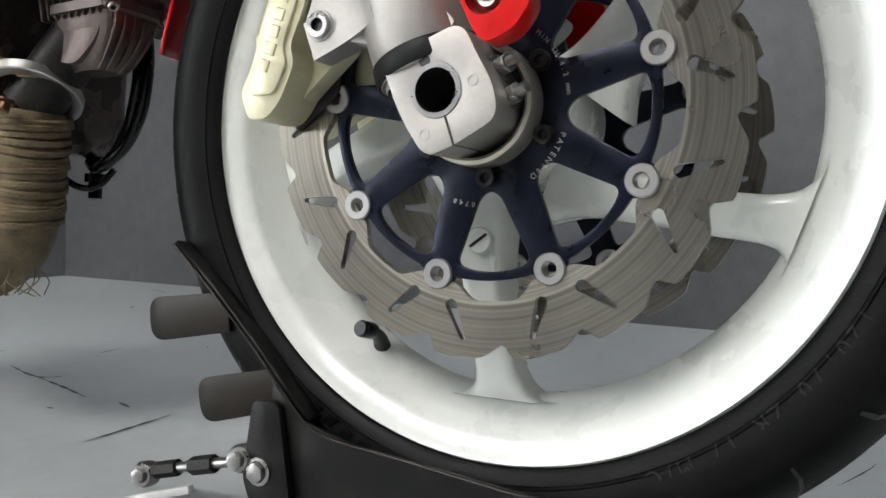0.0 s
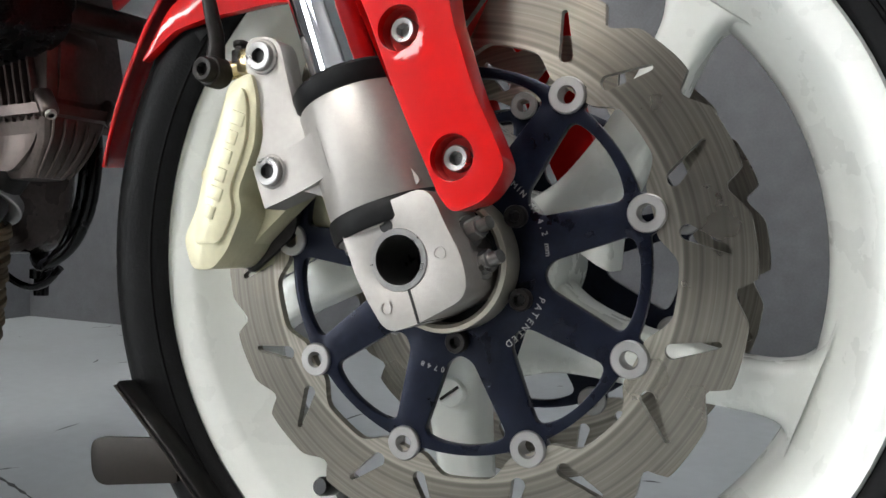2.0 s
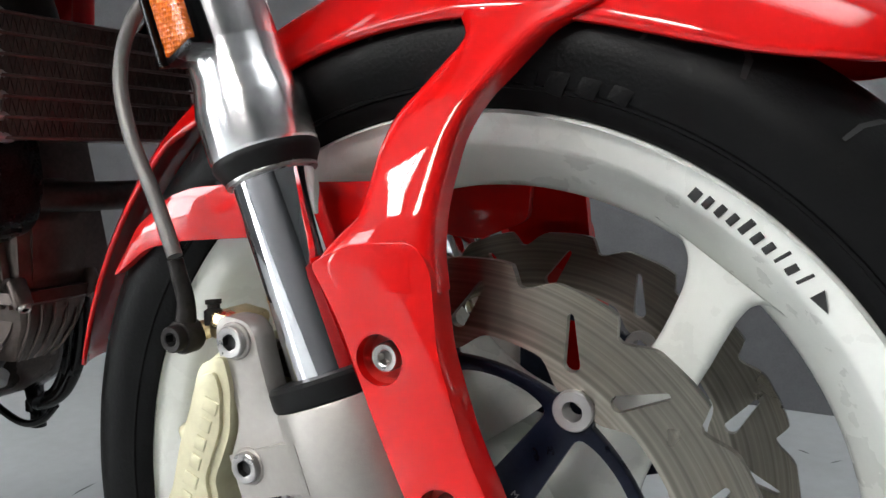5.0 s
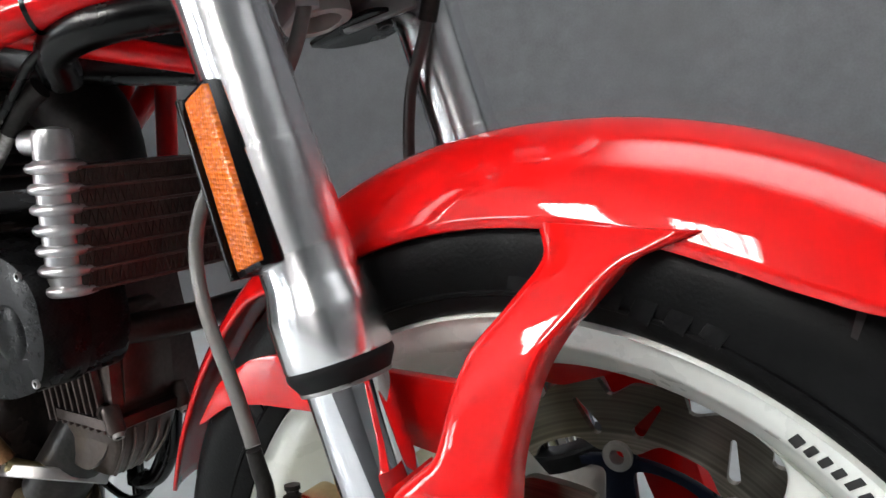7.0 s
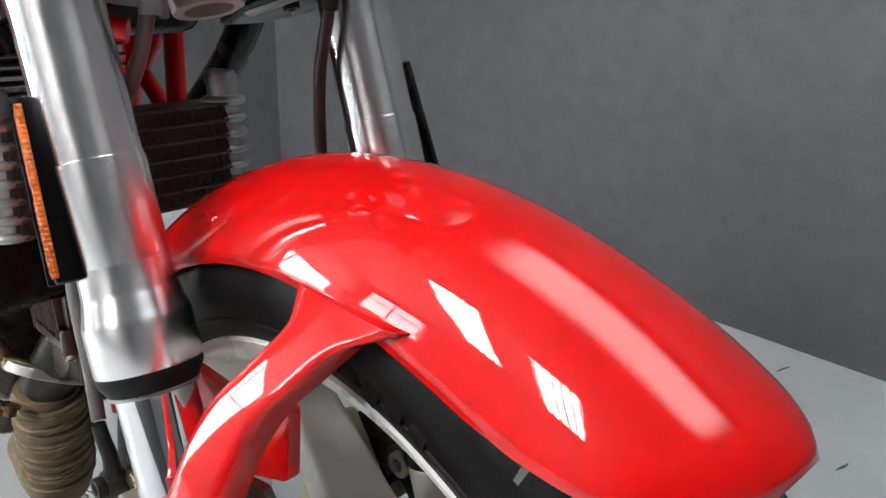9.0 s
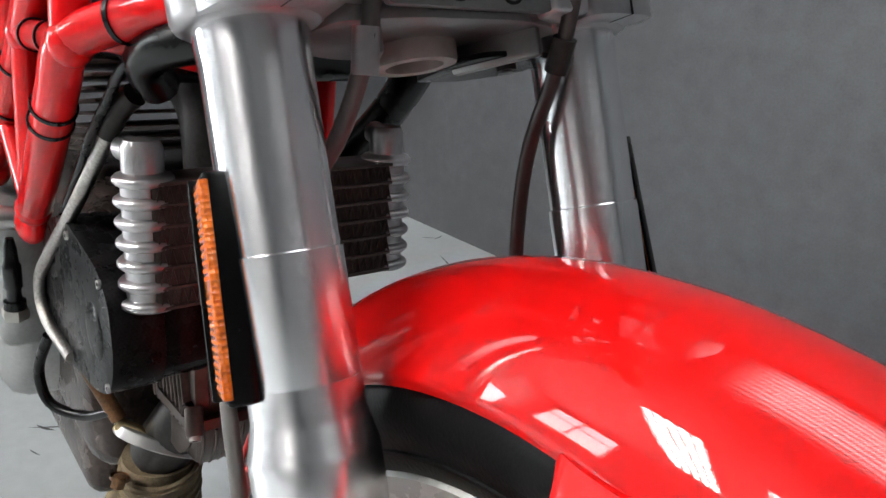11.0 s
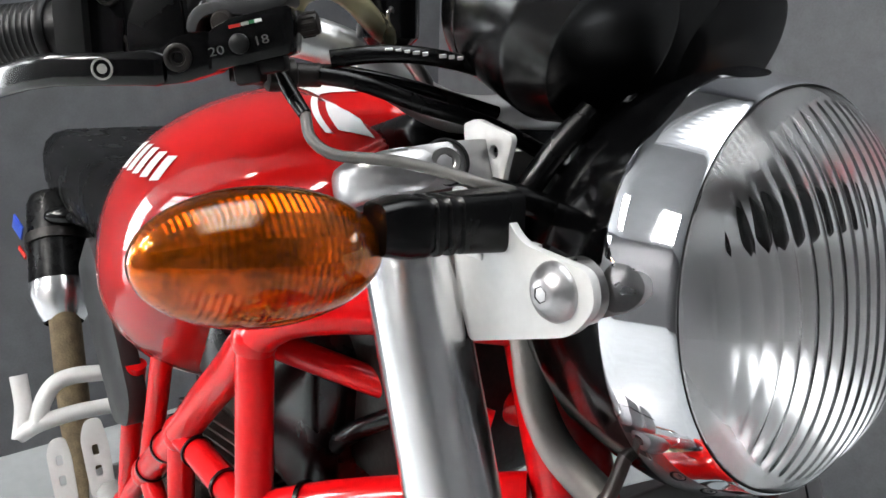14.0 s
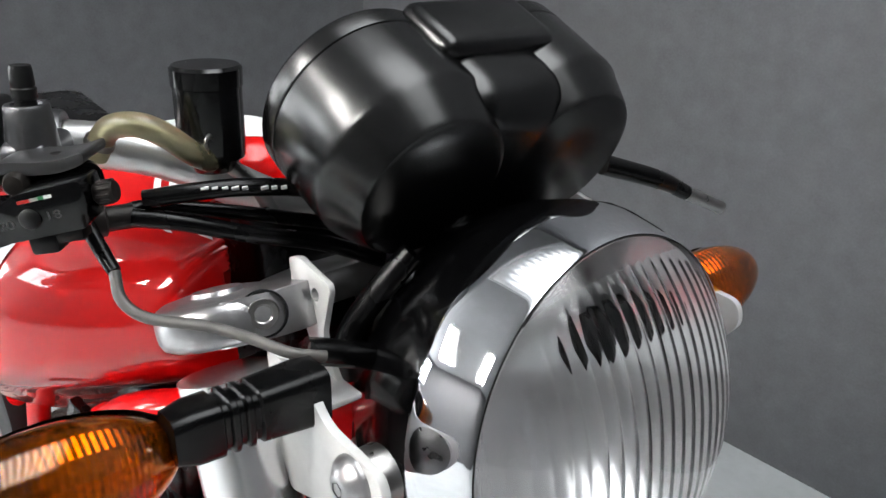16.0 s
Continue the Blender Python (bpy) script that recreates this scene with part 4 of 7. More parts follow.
def fender_arm(side):
    # lower blade with its two bolt holes
    pts = [(-0.0400, 0.4585), (-0.020, 0.4680), (0.0120, 0.4690), (0.0195, 0.458), (0.0210, 0.4417), (0.0230, 0.4215), (0.0345, 0.3835), (0.0455, 0.3590), (0.0508, 0.3450), (0.0410, 0.3300), (0.0235, 0.3245), (0.0170, 0.3320), (-0.0066, 0.3835), (-0.0255, 0.4337)]
    pts = rounded(pts, [0.004, 0.01, 0.006, 0.008, 0.008, 0.015, 0.015, 0.01, 0.006, 0.009, 0.006, 0.006, 0.02, 0.02], 4)
    m = Matrix(((1, 0, 0, 0), (0, 0, -1, -0.110), (0, 1, 0, 0), (0, 0, 0, 1)))
    holes = [circle(0.0115, 28, (-0.0050, 0.4172)), circle(0.0115, 28, (0.0235, 0.3515))]
    bm = plate(pts, 0.019, m, holes, 0.0045, seg=5)
    # a soft crease along the blade; the face falls away ahead of it
    ridge, away = Vector((0.0, 0.0, 0.468)), Vector((0.942, 0.0, 0.335))
    for off in (-0.0015, 0.0015):
        bmesh.ops.bisect_plane(bm, geom=bm.verts[:] + bm.edges[:] + bm.faces[:], plane_co=ridge + away * off, plane_no=away)
    for v in bm.verts:
        if v.co.y < -0.116:
            v.co.y += 0.22 * max(0.0, (v.co - ridge).dot(away))
    # upper arm, rounded in section and swept inwards to the shell
    edges = [(-0.0350, 0.4480, 0.0212, 0.4470), (-0.0398, 0.4585, 0.0200, 0.4600), (-0.0275, 0.4720, 0.0196, 0.4700), (-0.0185, 0.4808, 0.0194, 0.4820), (-0.0160, 0.4957, 0.0206, 0.4977), (-0.0148, 0.5100, 0.0226, 0.5145), (-0.0112, 0.5243, 0.0292, 0.5305), (-0.0020, 0.5376, 0.0372, 0.5410), (0.0060, 0.5500, 0.0473, 0.5550), (0.0100, 0.5570, 0.0555, 0.5625), (0.0105, 0.5640, 0.0650, 0.5670), (0.0020, 0.5760, 0.0800, 0.5740)]
    rows = []
    for q in spline([Vector(e) for e in edges], 4):
        row = []
        for k in range(21):
            a = math.pi * k / 20
            f = 0.5 - 0.5 * math.copysign(abs(math.cos(a)) ** 0.36, math.cos(a))
            x, z = q[0] + (q[2] - q[0]) * f, q[1] + (q[3] - q[1]) * f
            fall = 0.22 * max(0.0, (Vector((x, 0, z)) - ridge).dot(away)) * max(0.0, min(1.0, (0.53 - z) / 0.06)) * math.sin(a) ** 0.5
            row.append(Vector((x, -0.110 - 0.0195 * math.sin(a) ** 0.42 + arm_depth(z, x) + fall, z)))
        rows.append(row)
    merge(bm, loft(rows))
    arm = part("fender_arm", flip(bm, side), RED, fender, smooth=45)
    for p in ((-0.0050, 0.4172), (0.0235, 0.3515)):
        part("bolt_well", flip(lathe([(0.0118, -0.1265), (0.0108, -0.117), (0.0, -0.117)], (p[0], 0, p[1]), (0, 1, 0), 28), side), RED_DARK, fender)
        b = hexbolt((p[0], -0.118, p[1]), (0, -1, 0), 0.0066, 0.0065, fender, STEEL, dark=False)
        if side > 0:
            b.scale = (1, -1, 1)
    # inner flank of the arm towards the fork tube, and the bar to the rear of the shell
    flank = [[Vector(p) for p in row] for row in (
        [(-0.0430, -0.124, 0.4600), (-0.0300, -0.124, 0.4300), (-0.0120, -0.124, 0.3900)],
        [(-0.0395, -0.090, 0.4650), (-0.0270, -0.085, 0.4350), (-0.0110, -0.085, 0.3950)])]
    part("arm_flank", flip(loft(flank, closed=False), side), RED, fender)
    bar = rounded([(-0.220, 0.447), (-0.239, 0.435), (-0.214, 0.469), (-0.186, 0.487), (-0.168, 0.492), (-0.132, 0.494), (-0.03, 0.494), (0.0, 0.51), (-0.005, 0.465), (-0.04, 0.452), (-0.126, 0.463), (-0.179, 0.460), (-0.207, 0.455)], 0.006, 3)
    bb = xz_plate(bar, -0.066, -0.059, [], 0.002)
    part("fender_stay", flip(bb, side), RED, fender, smooth=40)
    return arm


for side in (-1, 1):
    fork_bottom(side)
    caliper(side)
    fender_arm(side)


def reflector(side):
    d = FD
    a, b = Vector((-0.1440, -0.1220, 0.6420)), Vector((-0.1125, -0.1265, 0.5585))
    up = (a - b).normalized()
    out = Vector((-0.28, -1, 0)).normalized()
    fwd = out.cross(up).normalized()
    out = up.cross(fwd).normalized()
    mid = (a + b) / 2
    m = Matrix((fwd, up, out)).transposed().to_4x4()
    m.translation = mid
    L = (a - b).length
    base = box((0.028, L + 0.004, 0.013), m @ pose(0.001, 0, -0.0055), 0.002)
    merge(base, box((0.012, 0.03, 0.012), m @ pose(0, 0, -0.015), 0.002))
    merge(base, box((0.0035, L + 0.004, 0.0065), m @ pose(0.0132, 0, 0.0012), 0.001))
    if side > 0:
        lips = [box((0.0050, L + 0.004, 0.0075), m @ pose(0.0130, 0, 0.0012), 0.0010), box((0.0020, L + 0.004, 0.0055), m @ pose(-0.0142, 0, 0.0008), 0.0006)]
    ob = part("reflector", flip(base, side), BLACK, bike, "amber side reflector in a black holder")
    for lip in lips if side > 0 else []:
        part("holder_lip", flip(lip, side), BLACK, ob)
    lens = box((0.0230, L - 0.002, 0.0040), m @ pose(-0.0022, 0, 0.0004), 0.0010)
    part("reflector_lens", flip(lens, side), AMBER_PRISM, ob, "amber prismatic lens")
    bm = bmesh.new()
    for i in range(26):
        for j in range(5):
            if i in (12, 13):
                continue
            lathe([(0.0015, 0.0), (0.0, 0.0006)], m @ Vector((-0.0112 + j * 0.0040 + (0.0018 if i % 2 else 0), -L / 2 + 0.005 + i * (L - 0.010) / 25, 0.0023)), out, 6, bm)
    tagged(part("prism_texture", flip(bm, side), AMBER_PRISM, ob), kind="stuff")
    return ob


for side in (-1, 1):
    reflector(side)

# lower and upper fork clamps
YM = basis((FX0 + FS * (0.719 - 0.30), 0, 0.719), FD, (1, 0, 0))   # x ahead, y to the left, z along the fork


def yoke_ring(y, r_out, r_in, h, m, ridge=0.0010):
    """One split clamp ring, rounded at its rims and with a faint casting ridge round the middle."""
    prof = [(r_in, -h / 2), (r_out - 0.0045, -h / 2), (r_out - 0.0018, -h / 2 + 0.0016), (r_out - 0.0004, -h / 2 + 0.0045), (r_out, -0.0016), (r_out + ridge, -0.0006), (r_out + ridge, 0.0006), (r_out, 0.0016), (r_out - 0.0004, h / 2 - 0.0045), (r_out - 0.0018, h / 2 - 0.0016), (r_out - 0.0045, h / 2), (r_in, h / 2)]
    return lathe(prof, m @ Vector((0, y, 0)), m.to_3x3() @ Vector((0, 0, 1)), 56, close=True)


COVER_STEEL = mat("dull_grey_steel_sheet", (0.25, 0.247, 0.245), 0.34, metal=0.9, vary=0.08)
lower = part("lower_fork_clamp", yoke_ring(-FY, 0.0325, 0.0236, 0.038, YM), CLAMP, bike, "bead-blasted aluminium lower fork clamp")
part("clamp_ring", yoke_ring(FY, 0.0325, 0.0236, 0.038, YM), CLAMP, lower)
for s in (-1, 1):
    lug = rounded([(0.012, s * 0.1235), (0.040, s * 0.1185), (0.0445, s * 0.105), (0.0445, s * 0.080), (0.040, s * 0.070), (0.012, s * 0.068)], 0.005, 3)
    lug = lug if s < 0 else [(x, min(y, 0.1135)) for x, y in lug[::-1]]
    part("clamp_lug", plate(lug, 0.036, YM @ pose(0, 0, -0.018), [], 0.006), CLAMP, lower)
    part("casting_ridge", box((0.030, 0.044, 0.0012), YM @ pose(0.0305, s * 0.0960, 0.001), 0.0004), CLAMP, lower)
    part("clamp_slit", box((0.034, 0.0005, 0.0365), YM @ pose(0.0285, s * 0.0945, 0), 0), PRINT_RECESS_BLACK, lower)
    for h in (-0.0085, 0.0085):
        o = YM @ Vector((0.0285, s * 0.1190, h))
        ax = (YM.to_3x3() @ Vector((0.25, s, 0))).normalized()
        part("bolt_recess", lathe([(0.0090, 0.0016), (0.0090, -0.004), (0, -0.004)], o + ax * 0.0002, ax, 24), CLAMP, lower)
        hexbolt(o - ax * 0.002, ax, 0.0068, 0.005, lower, STEEL)
bridge = rounded([(0.020, -0.066), (0.030, -0.030), (0.032, 0.030), (0.020, 0.066), (-0.028, 0.070), (-0.046, 0.03), (-0.046, -0.03), (-0.028, -0.070)], 0.012, 4)
part("clamp_bridge", plate(bridge, 0.022, YM @ pose(0, 0, -0.020), [circle(0.014, 32, (-0.016, 0.0))], 0.003), COVER_STEEL, lower)
part("stem_boss", lathe([(0.0150, -0.010), (0.0215, -0.010), (0.0222, -0.008), (0.0225, 0.0), (0.024, 0.008), (0.0150, 0.008)], YM @ Vector((-0.019, 0, -0.020)), FD, 40, close=True), CAST, lower)
under = rounded([(-0.012, 0.020), (0.006, 0.024), (0.010, 0.050), (0.004, 0.078), (-0.030, 0.080), (-0.05, 0.05), (-0.05, 0.02)], 0.008, 4)
part("under_bracket", plate(under, 0.003, YM @ pose(0, 0, -0.031), [], 0.0006), BLACK, lower)
hexbolt(YM @ Vector((-0.006, 0.050, -0.031)), -FD, 0.0055, 0.004, lower, BLACK_METAL)
for s in (-1, 1):
    part("rib", box((0.05, 0.006, 0.016), YM @ pose(0.0, s * 0.038, -0.026, 0, 0, s * 25), 0.002), COVER_STEEL, lower)
cover = rounded([(-0.050, -0.017), (0.044, -0.017), (0.050, 0.000), (0.030, 0.004), (0.012, 0.025), (-0.040, 0.027), (-0.034, 0.007), (-0.050, 0.006)], 0.003, 3)
CM = Matrix.Identity(4)
cz, cn = FD.copy(), Vector((FD.z, 0, -FD.x))
CM = Matrix((Vector((0, 1, 0)), cz, cn)).transposed().to_4x4()
CM.translation = YM @ Vector((0.0335, 0, 0))
part("clamp_cover", plate(cover, 0.004, CM, [], 0.0012), COVER_STEEL, lower, "flat dull grey steel cover plate")
for yy in (-0.012, 0.0195):
    hexbolt(CM @ Vector((yy, -0.0075, 0.003)), cn, 0.0054, 0.0022, lower, STEEL)
    part("bolt_seat", lathe([(0.0056, 0.0), (0.0056, 0.0006), (0.0072, 0.0006), (0.0072, 0.0)], CM @ Vector((yy, -0.0075, 0.0040)), cn, 24, close=True), BLACK_METAL, lower)
# hose guides standing on the clamp
for s, yy, tall in ((-1, -0.057, 0.0115), (1, 0.056, 0.009)):
    o = CM @ Vector((yy, -0.002 if s < 0 else -0.006, 0.002))
    if s > 0:
        part("hose_guide", box((0.024, 0.023, 0.022), CM @ pose(0.056, -0.006, -0.003), 0.003, 3), CLAMP, lower)
        continue
    part("hose_guide", lathe([(0.006, -tall), (0.0125, -tall), (0.0138, 0.002 - tall), (0.0138, tall - 0.004), (0.012, tall), (0.006, tall)], o, FD, 28, close=True), CLAMP, lower)

UM = basis((-0.2320, 0.009, 0.8915), FD, (1, 0, 0))
upper = part("upper_fork_clamp", yoke_ring(-0.0945, 0.0300, 0.0222, 0.020, UM, 0.0), CLAMP, bike, "bead-blasted aluminium upper fork clamp")
part("clamp_ring", yoke_ring(0.0945, 0.0300, 0.0222, 0.020, UM, 0.0), CLAMP, upper)
for s in (-1, 1):
    lug = rounded([(0.002, s * 0.112), (0.024, s * 0.107), (0.033, s * 0.086), (0.034, s * 0.066), (0.024, s * 0.054), (0.002, s * 0.058)], 0.008, 4)
    part("clamp_lug", plate(lug if s < 0 else lug[::-1], 0.0205, UM @ pose(0, 0, -0.0105), [], 0.005), CLAMP, upper)
    ax = (UM.to_3x3() @ Vector((0.92, s * 0.4, 0))).normalized()
    o = UM @ Vector((0.0295, s * 0.088, 0.001))
    # the shade inside the alloy recess is put in as black colour
    part("bolt_recess", lathe([(0.0108, 0.0022), (0.0098, 0.0024), (0.0094, -0.004), (0, -0.004)], o, ax, 28), SEAL_RECESS, upper)
    hexbolt(o - ax * 0.004, ax, 0.0070, 0.0070, upper, STEEL)
    part("fork_cap", lathe([(0.0225, 0.0), (0.0225, 0.002), (0.0205, 0.003), (0.012, 0.003), (0.011, 0.0050), (0, 0.0050)], UM @ Vector((0, s * 0.0945, 0.008)), FD, 32), CLAMP, upper)
ubridge = rounded([(0.012, -0.064), (0.006, 0.0), (0.012, 0.064), (-0.024, 0.066), (-0.046, 0.03), (-0.046, -0.03), (-0.024, -0.066)], 0.012, 4)
part("clamp_bridge", plate(ubridge, 0.016, UM @ pose(0, 0, -0.008), [], 0.003), CLAMP, upper)
part("steering_stem", tube([YM @ Vector((-0.016, 0, -0.02)), UM @ Vector((-0.016, 0.0, 0.012))], 0.0125, 24, 1), STEEL, upper)


# ---- headlight, signals, instruments ----
HA = Vector((math.cos(radians(7)), 0, math.sin(radians(7))))
HC = Vector((-0.0945, 0.038, 0.8510))
HM = basis(HC, HA, (0, -1, 0))   # z ahead, x to the right-hand side
head = part("headlight", lathe([(0, -0.128), (0.03, -0.126), (0.058, -0.117), (0.076, -0.102), (0.087, -0.082), (0.0925, -0.060), (0.0948, -0.044), (0.0950, -0.0335), (0.0925, -0.0315), (0.0895, -0.030)], HC, HA, 72), BLACK_GLOSS, bike, "round headlight with black bucket and chrome ring")
part("chrome_ring", lathe([(0.0895, -0.0350), (0.0940, -0.0350), (0.0950, -0.0340), (0.0951, -0.0325), (0.0935, -0.0270), (0.0914, -0.0205), (0.0892, -0.0140), (0.0869, -0.0080), (0.0857, -0.0052), (0.0850, -0.0046), (0.0844, -0.0052), (0.0842, -0.0075)], HC, HA, 96), CHROME, head, "tapered polished chrome headlight ring")
part("lens_gasket", lathe([(0.0838, -0.0085), (0.0846, -0.0083), (0.0847, -0.0050), (0.0844, -0.0042), (0.0839, -0.0046)], HC, HA, 96, close=True), SEAL_RECESS, head, "black rubber gasket round the glass")


def lens_mesh():
    """A domed glass: smooth outside, upright flutes inside."""
    bm = bmesh.new()
    R = 0.0841

    def dome(r):
        return 0.0320 * (1 - min(1.0, r / R) ** 2.6) - 0.0040

    sheets = []
    step = 0.0005
    n = int(R * 0.992 / step)
    for depth_in, sign in ((0.0, -1), (0.0042, 1)):
        cols = []
        for i in range(-n, n + 1):
            x = i * step
            half = math.sqrt(max(0.0, (R * 0.998) ** 2 - x * x))
            col = []
            for j in range(49):
                y = half * math.sin(math.pi / 2 * (2 * j / 48 - 1))
                fade = max(0.0, min(1.0, (0.0745 - math.hypot(x, y)) / 0.0016)) if sign > 0 else 0.0
                fl = 0.0007 * fade * abs(math.sin(x / 0.0072 * math.pi))
                col.append(bm.verts.new(HM @ Vector((x, y, dome(math.hypot(x, y)) - depth_in + sign * fl))))
            cols.append(col)
        for a, b in zip(cols, cols[1:]):
            for j in range(48):
                bm.faces.new((a[j], a[j + 1], b[j + 1], b[j]))
        sheets.append(cols)
    front, back = sheets
    for a, b, c, d in zip(front, front[1:], back, back[1:]):
        bm.faces.new((a[0], b[0], d[0], c[0]))
        bm.faces.new((a[48], b[48], d[48], c[48]))
    for e in (0, -1):
        for j in range(48):
            bm.faces.new((front[e][j], front[e][j + 1], back[e][j + 1], back[e][j]))
    return bm


glass_ob = part("headlight_lens", lens_mesh(), LENS, head, "clear fluted glass lens", smooth=25)
glass_ob.visible_shadow = False
part("reflector_bowl", lathe([(0.0832 * k / 24, -0.0760 + 9.42 * (0.0832 * k / 24) ** 2) for k in range(25)], HC, HA, 72), REFLECTOR, head)

for ob in [head] + list(head.children):
    ob.data.transform(HM @ Matrix.Diagonal((1.035, 1.035, 1.0, 1.0)) @ HM.inverted())

# headlight brackets with their turn signals
def bracket(side):
    pts = rounded([(-0.190, 0.895), (-0.157, 0.889), (-0.146, 0.878), (-0.110, 0.8745), (-0.1065, 0.862), (-0.117, 0.8485), (-0.176, 0.830), (-0.186, 0.852)], [0.004, 0.012, 0.012, 0.014, 0.012, 0.014, 0.004, 0.01], 5)
    bm = xz_plate(pts, -0.086, -0.082, [], 0.0008)
    merge(bm, xz_plate(rounded([(-0.221, 0.917), (-0.212, 0.920), (-0.186, 0.914), (-0.194, 0.888), (-0.186, 0.872), (-0.176, 0.862), (-0.196, 0.860), (-0.207, 0.884), (-0.219, 0.902)], [0.002, 0.003, 0.004, 0.004, 0.003, 0.002, 0.002, 0.003, 0.002], 4), -0.056, -0.053, [circle(0.0032, 16, (-0.199, 0.906))], 0.0006))
    merge(bm, box((0.024, 0.034, 0.003), pose(-0.18, -0.070, 0.868), 0.0008))
    if side > 0:
        bmesh.ops.scale(bm, vec=(1, -1, 1), verts=bm.verts[:])
        bmesh.ops.translate(bm, vec=(0, 0.068, 0), verts=bm.verts[:])
    ob = part("headlight_bracket", bm, CREAM, bike, "white painted steel headlight bracket", smooth=35)
    w = lathe([(0, 0.0072), (0.0048, 0.0072), (0.0062, 0.0066), (0.0105, 0.0030), (0.0116, 0.0010), (0.0116, 0.0), (0, 0)], (-0.1265, -0.086, 0.8635), (0, -1, 0), 32)
    k = lathe([(0.0125, 0.003), (0.0130, 0.0015), (0.0130, -0.0065), (0, -0.0065)], (-0.1245, -0.080, 0.8625), (0, -1, 0), 36)
    s = lathe([(0.0034, 0.0075), (0.0030, 0.0074), (0.0028, 0.0040), (0, 0.0040)], (-0.1265, -0.086, 0.8635), (0, -1, 0), 6)
    if side > 0:
        return ob
    for nm, b2, mt in (("domed_washer", w, CLAMP), ("knurled_spacer", k, STEEL), ("hex_socket", s, BLACK_METAL)):
        part(nm, b2, mt, ob)
    return ob


def blob(c, semi, rot, seg=36, rings=20, flute=0.0, power=2.0):
    """An egg-shaped shell with optional fine flutes."""
    bm = bmesh.new()
    m = Matrix.Translation(c) @ rot
    rows = []
    for i in range(1, rings):
        t = math.pi * i / rings
        row = []
        for k in range(seg):
            a = 2 * math.pi * k / seg
            f = 1 + (flute * ((1 if i % 2 else -1) + (0.8 if k % 2 else -0.8)) if flute else 0)
            row.append(bm.verts.new(m @ Vector((semi[0] * math.cos(t), semi[1] * math.sin(t) * math.cos(a) * f, semi[2] * math.sin(t) * math.sin(a) * f))))
        rows.append(row)
    for a, b in zip(rows, rows[1:]):
        for k in range(seg):
            bm.faces.new((a[k], a[(k + 1) % seg], b[(k + 1) % seg], b[k]))
    for row, s in ((rows[0], 1), (rows[-1], -1)):
        c0 = bm.verts.new(m @ Vector((semi[0] * s, 0, 0)))
        for k in range(seg):
            bm.faces.new((row[k], row[(k + 1) % seg], c0))
    return bm


def signal(side):
    def put(bm):
        if side > 0:
            bmesh.ops.scale(bm, vec=(1, -1, 1), verts=bm.verts[:])
            bmesh.ops.translate(bm, vec=(0.026, -0.018, -0.014), verts=bm.verts[:])
        return bm
    c = Vector((-0.166, -0.1800, 0.8812))
    rot = Matrix.Rotation(radians(90 + 6), 4, "Z") @ Matrix.Rotation(radians(6), 4, "Y")
    stem = []
    rows = [(-0.078, 0.0125, 0.011), (-0.092, 0.0118, 0.0105), (-0.1065, 0.0112, 0.0098), (-0.1075, 0.0100, 0.0085), (-0.1095, 0.0100, 0.0085), (-0.1105, 0.0112, 0.0098), (-0.1125, 0.0112, 0.0098), (-0.1135, 0.0100, 0.0085), (-0.1155, 0.0100, 0.0085), (-0.1165, 0.0112, 0.0098), (-0.1185, 0.0112, 0.0098), (-0.1195, 0.0100, 0.0085), (-0.1215, 0.0100, 0.0085), (-0.1225, 0.0112, 0.0098), (-0.132, 0.0112, 0.0095), (-0.140, 0.0095, 0.008)]
    for y, hz, hx in rows:
        z0 = 0.8840 - (y + 0.078) * 0.04
        x0 = -0.1635
        stem.append([Vector((x0 + px, y, z0 + pz)) for px, pz in rounded([(-hx, -hz), (hx, -hz), (hx, hz), (-hx, hz)], 0.005, 4)])
    ob = part("turn_signal", put(loft(stem)), BLACK, bike, "amber egg-shaped turn signal on a ribbed black rubber stalk")
    lens = blob(c, (0.0462, 0.0195, 0.0238), rot, 48, 32)
    merge(lens, blob(c, (0.0450, 0.0183, 0.0226), rot, 48, 32))
    part("signal_lens", put(lens), AMBER_GLASS, ob, "amber ribbed plastic lens", smooth=60).visible_shadow = False
    back = blob(c + Vector((-0.0015, 0, 0)), (0.0436, 0.0162, 0.0210), rot, 30, 92, 0.006)
    part("signal_ribs", put(back), AMBER_CORE, ob, "fine upright ribs inside the lens", smooth=10)
    shell = blob(c + Vector((-0.0005, 0.002, 0)), (0.0470, 0.0203, 0.0245), rot, 30, 20)
    bmesh.ops.delete(shell, geom=[v for v in shell.verts if v.co.x > c.x - 0.0075], context="VERTS")
    part("signal_body", put(shell), BLACK, ob)
    return ob


for side in (-1, 1):
    bracket(side)
    signal(side)

# instruments: two black pods
dials = empty("instrument_cluster", bike)
dials["label"] = "pair of satin black instrument pods above the headlight"
GD = Vector((0.90, 0.0, -0.44)).normalized()


def pod(y):
    c = Vector((-0.2395, y - 0.003, 0.9825))
    prof = [(0, 0.002), (0.040, 0.002), (0.0425, 0.0), (0.0472, 0.0008), (0.0485, 0.003), (0.0488, 0.012), (0.0486, 0.0128), (0.0479, 0.0132), (0.0486, 0.0140), (0.0484, 0.030), (0.0478, 0.0500), (0.0472, 0.0525), (0.0462, 0.0540), (0.0395, 0.0690), (0.0380, 0.0712), (0.0350, 0.0722), (0.010, 0.0722), (0, 0.0722)]
    return part("pod", lathe(prof, c, GD, 72), POD_BLACK, dials, "satin black instrument pod", smooth=24)


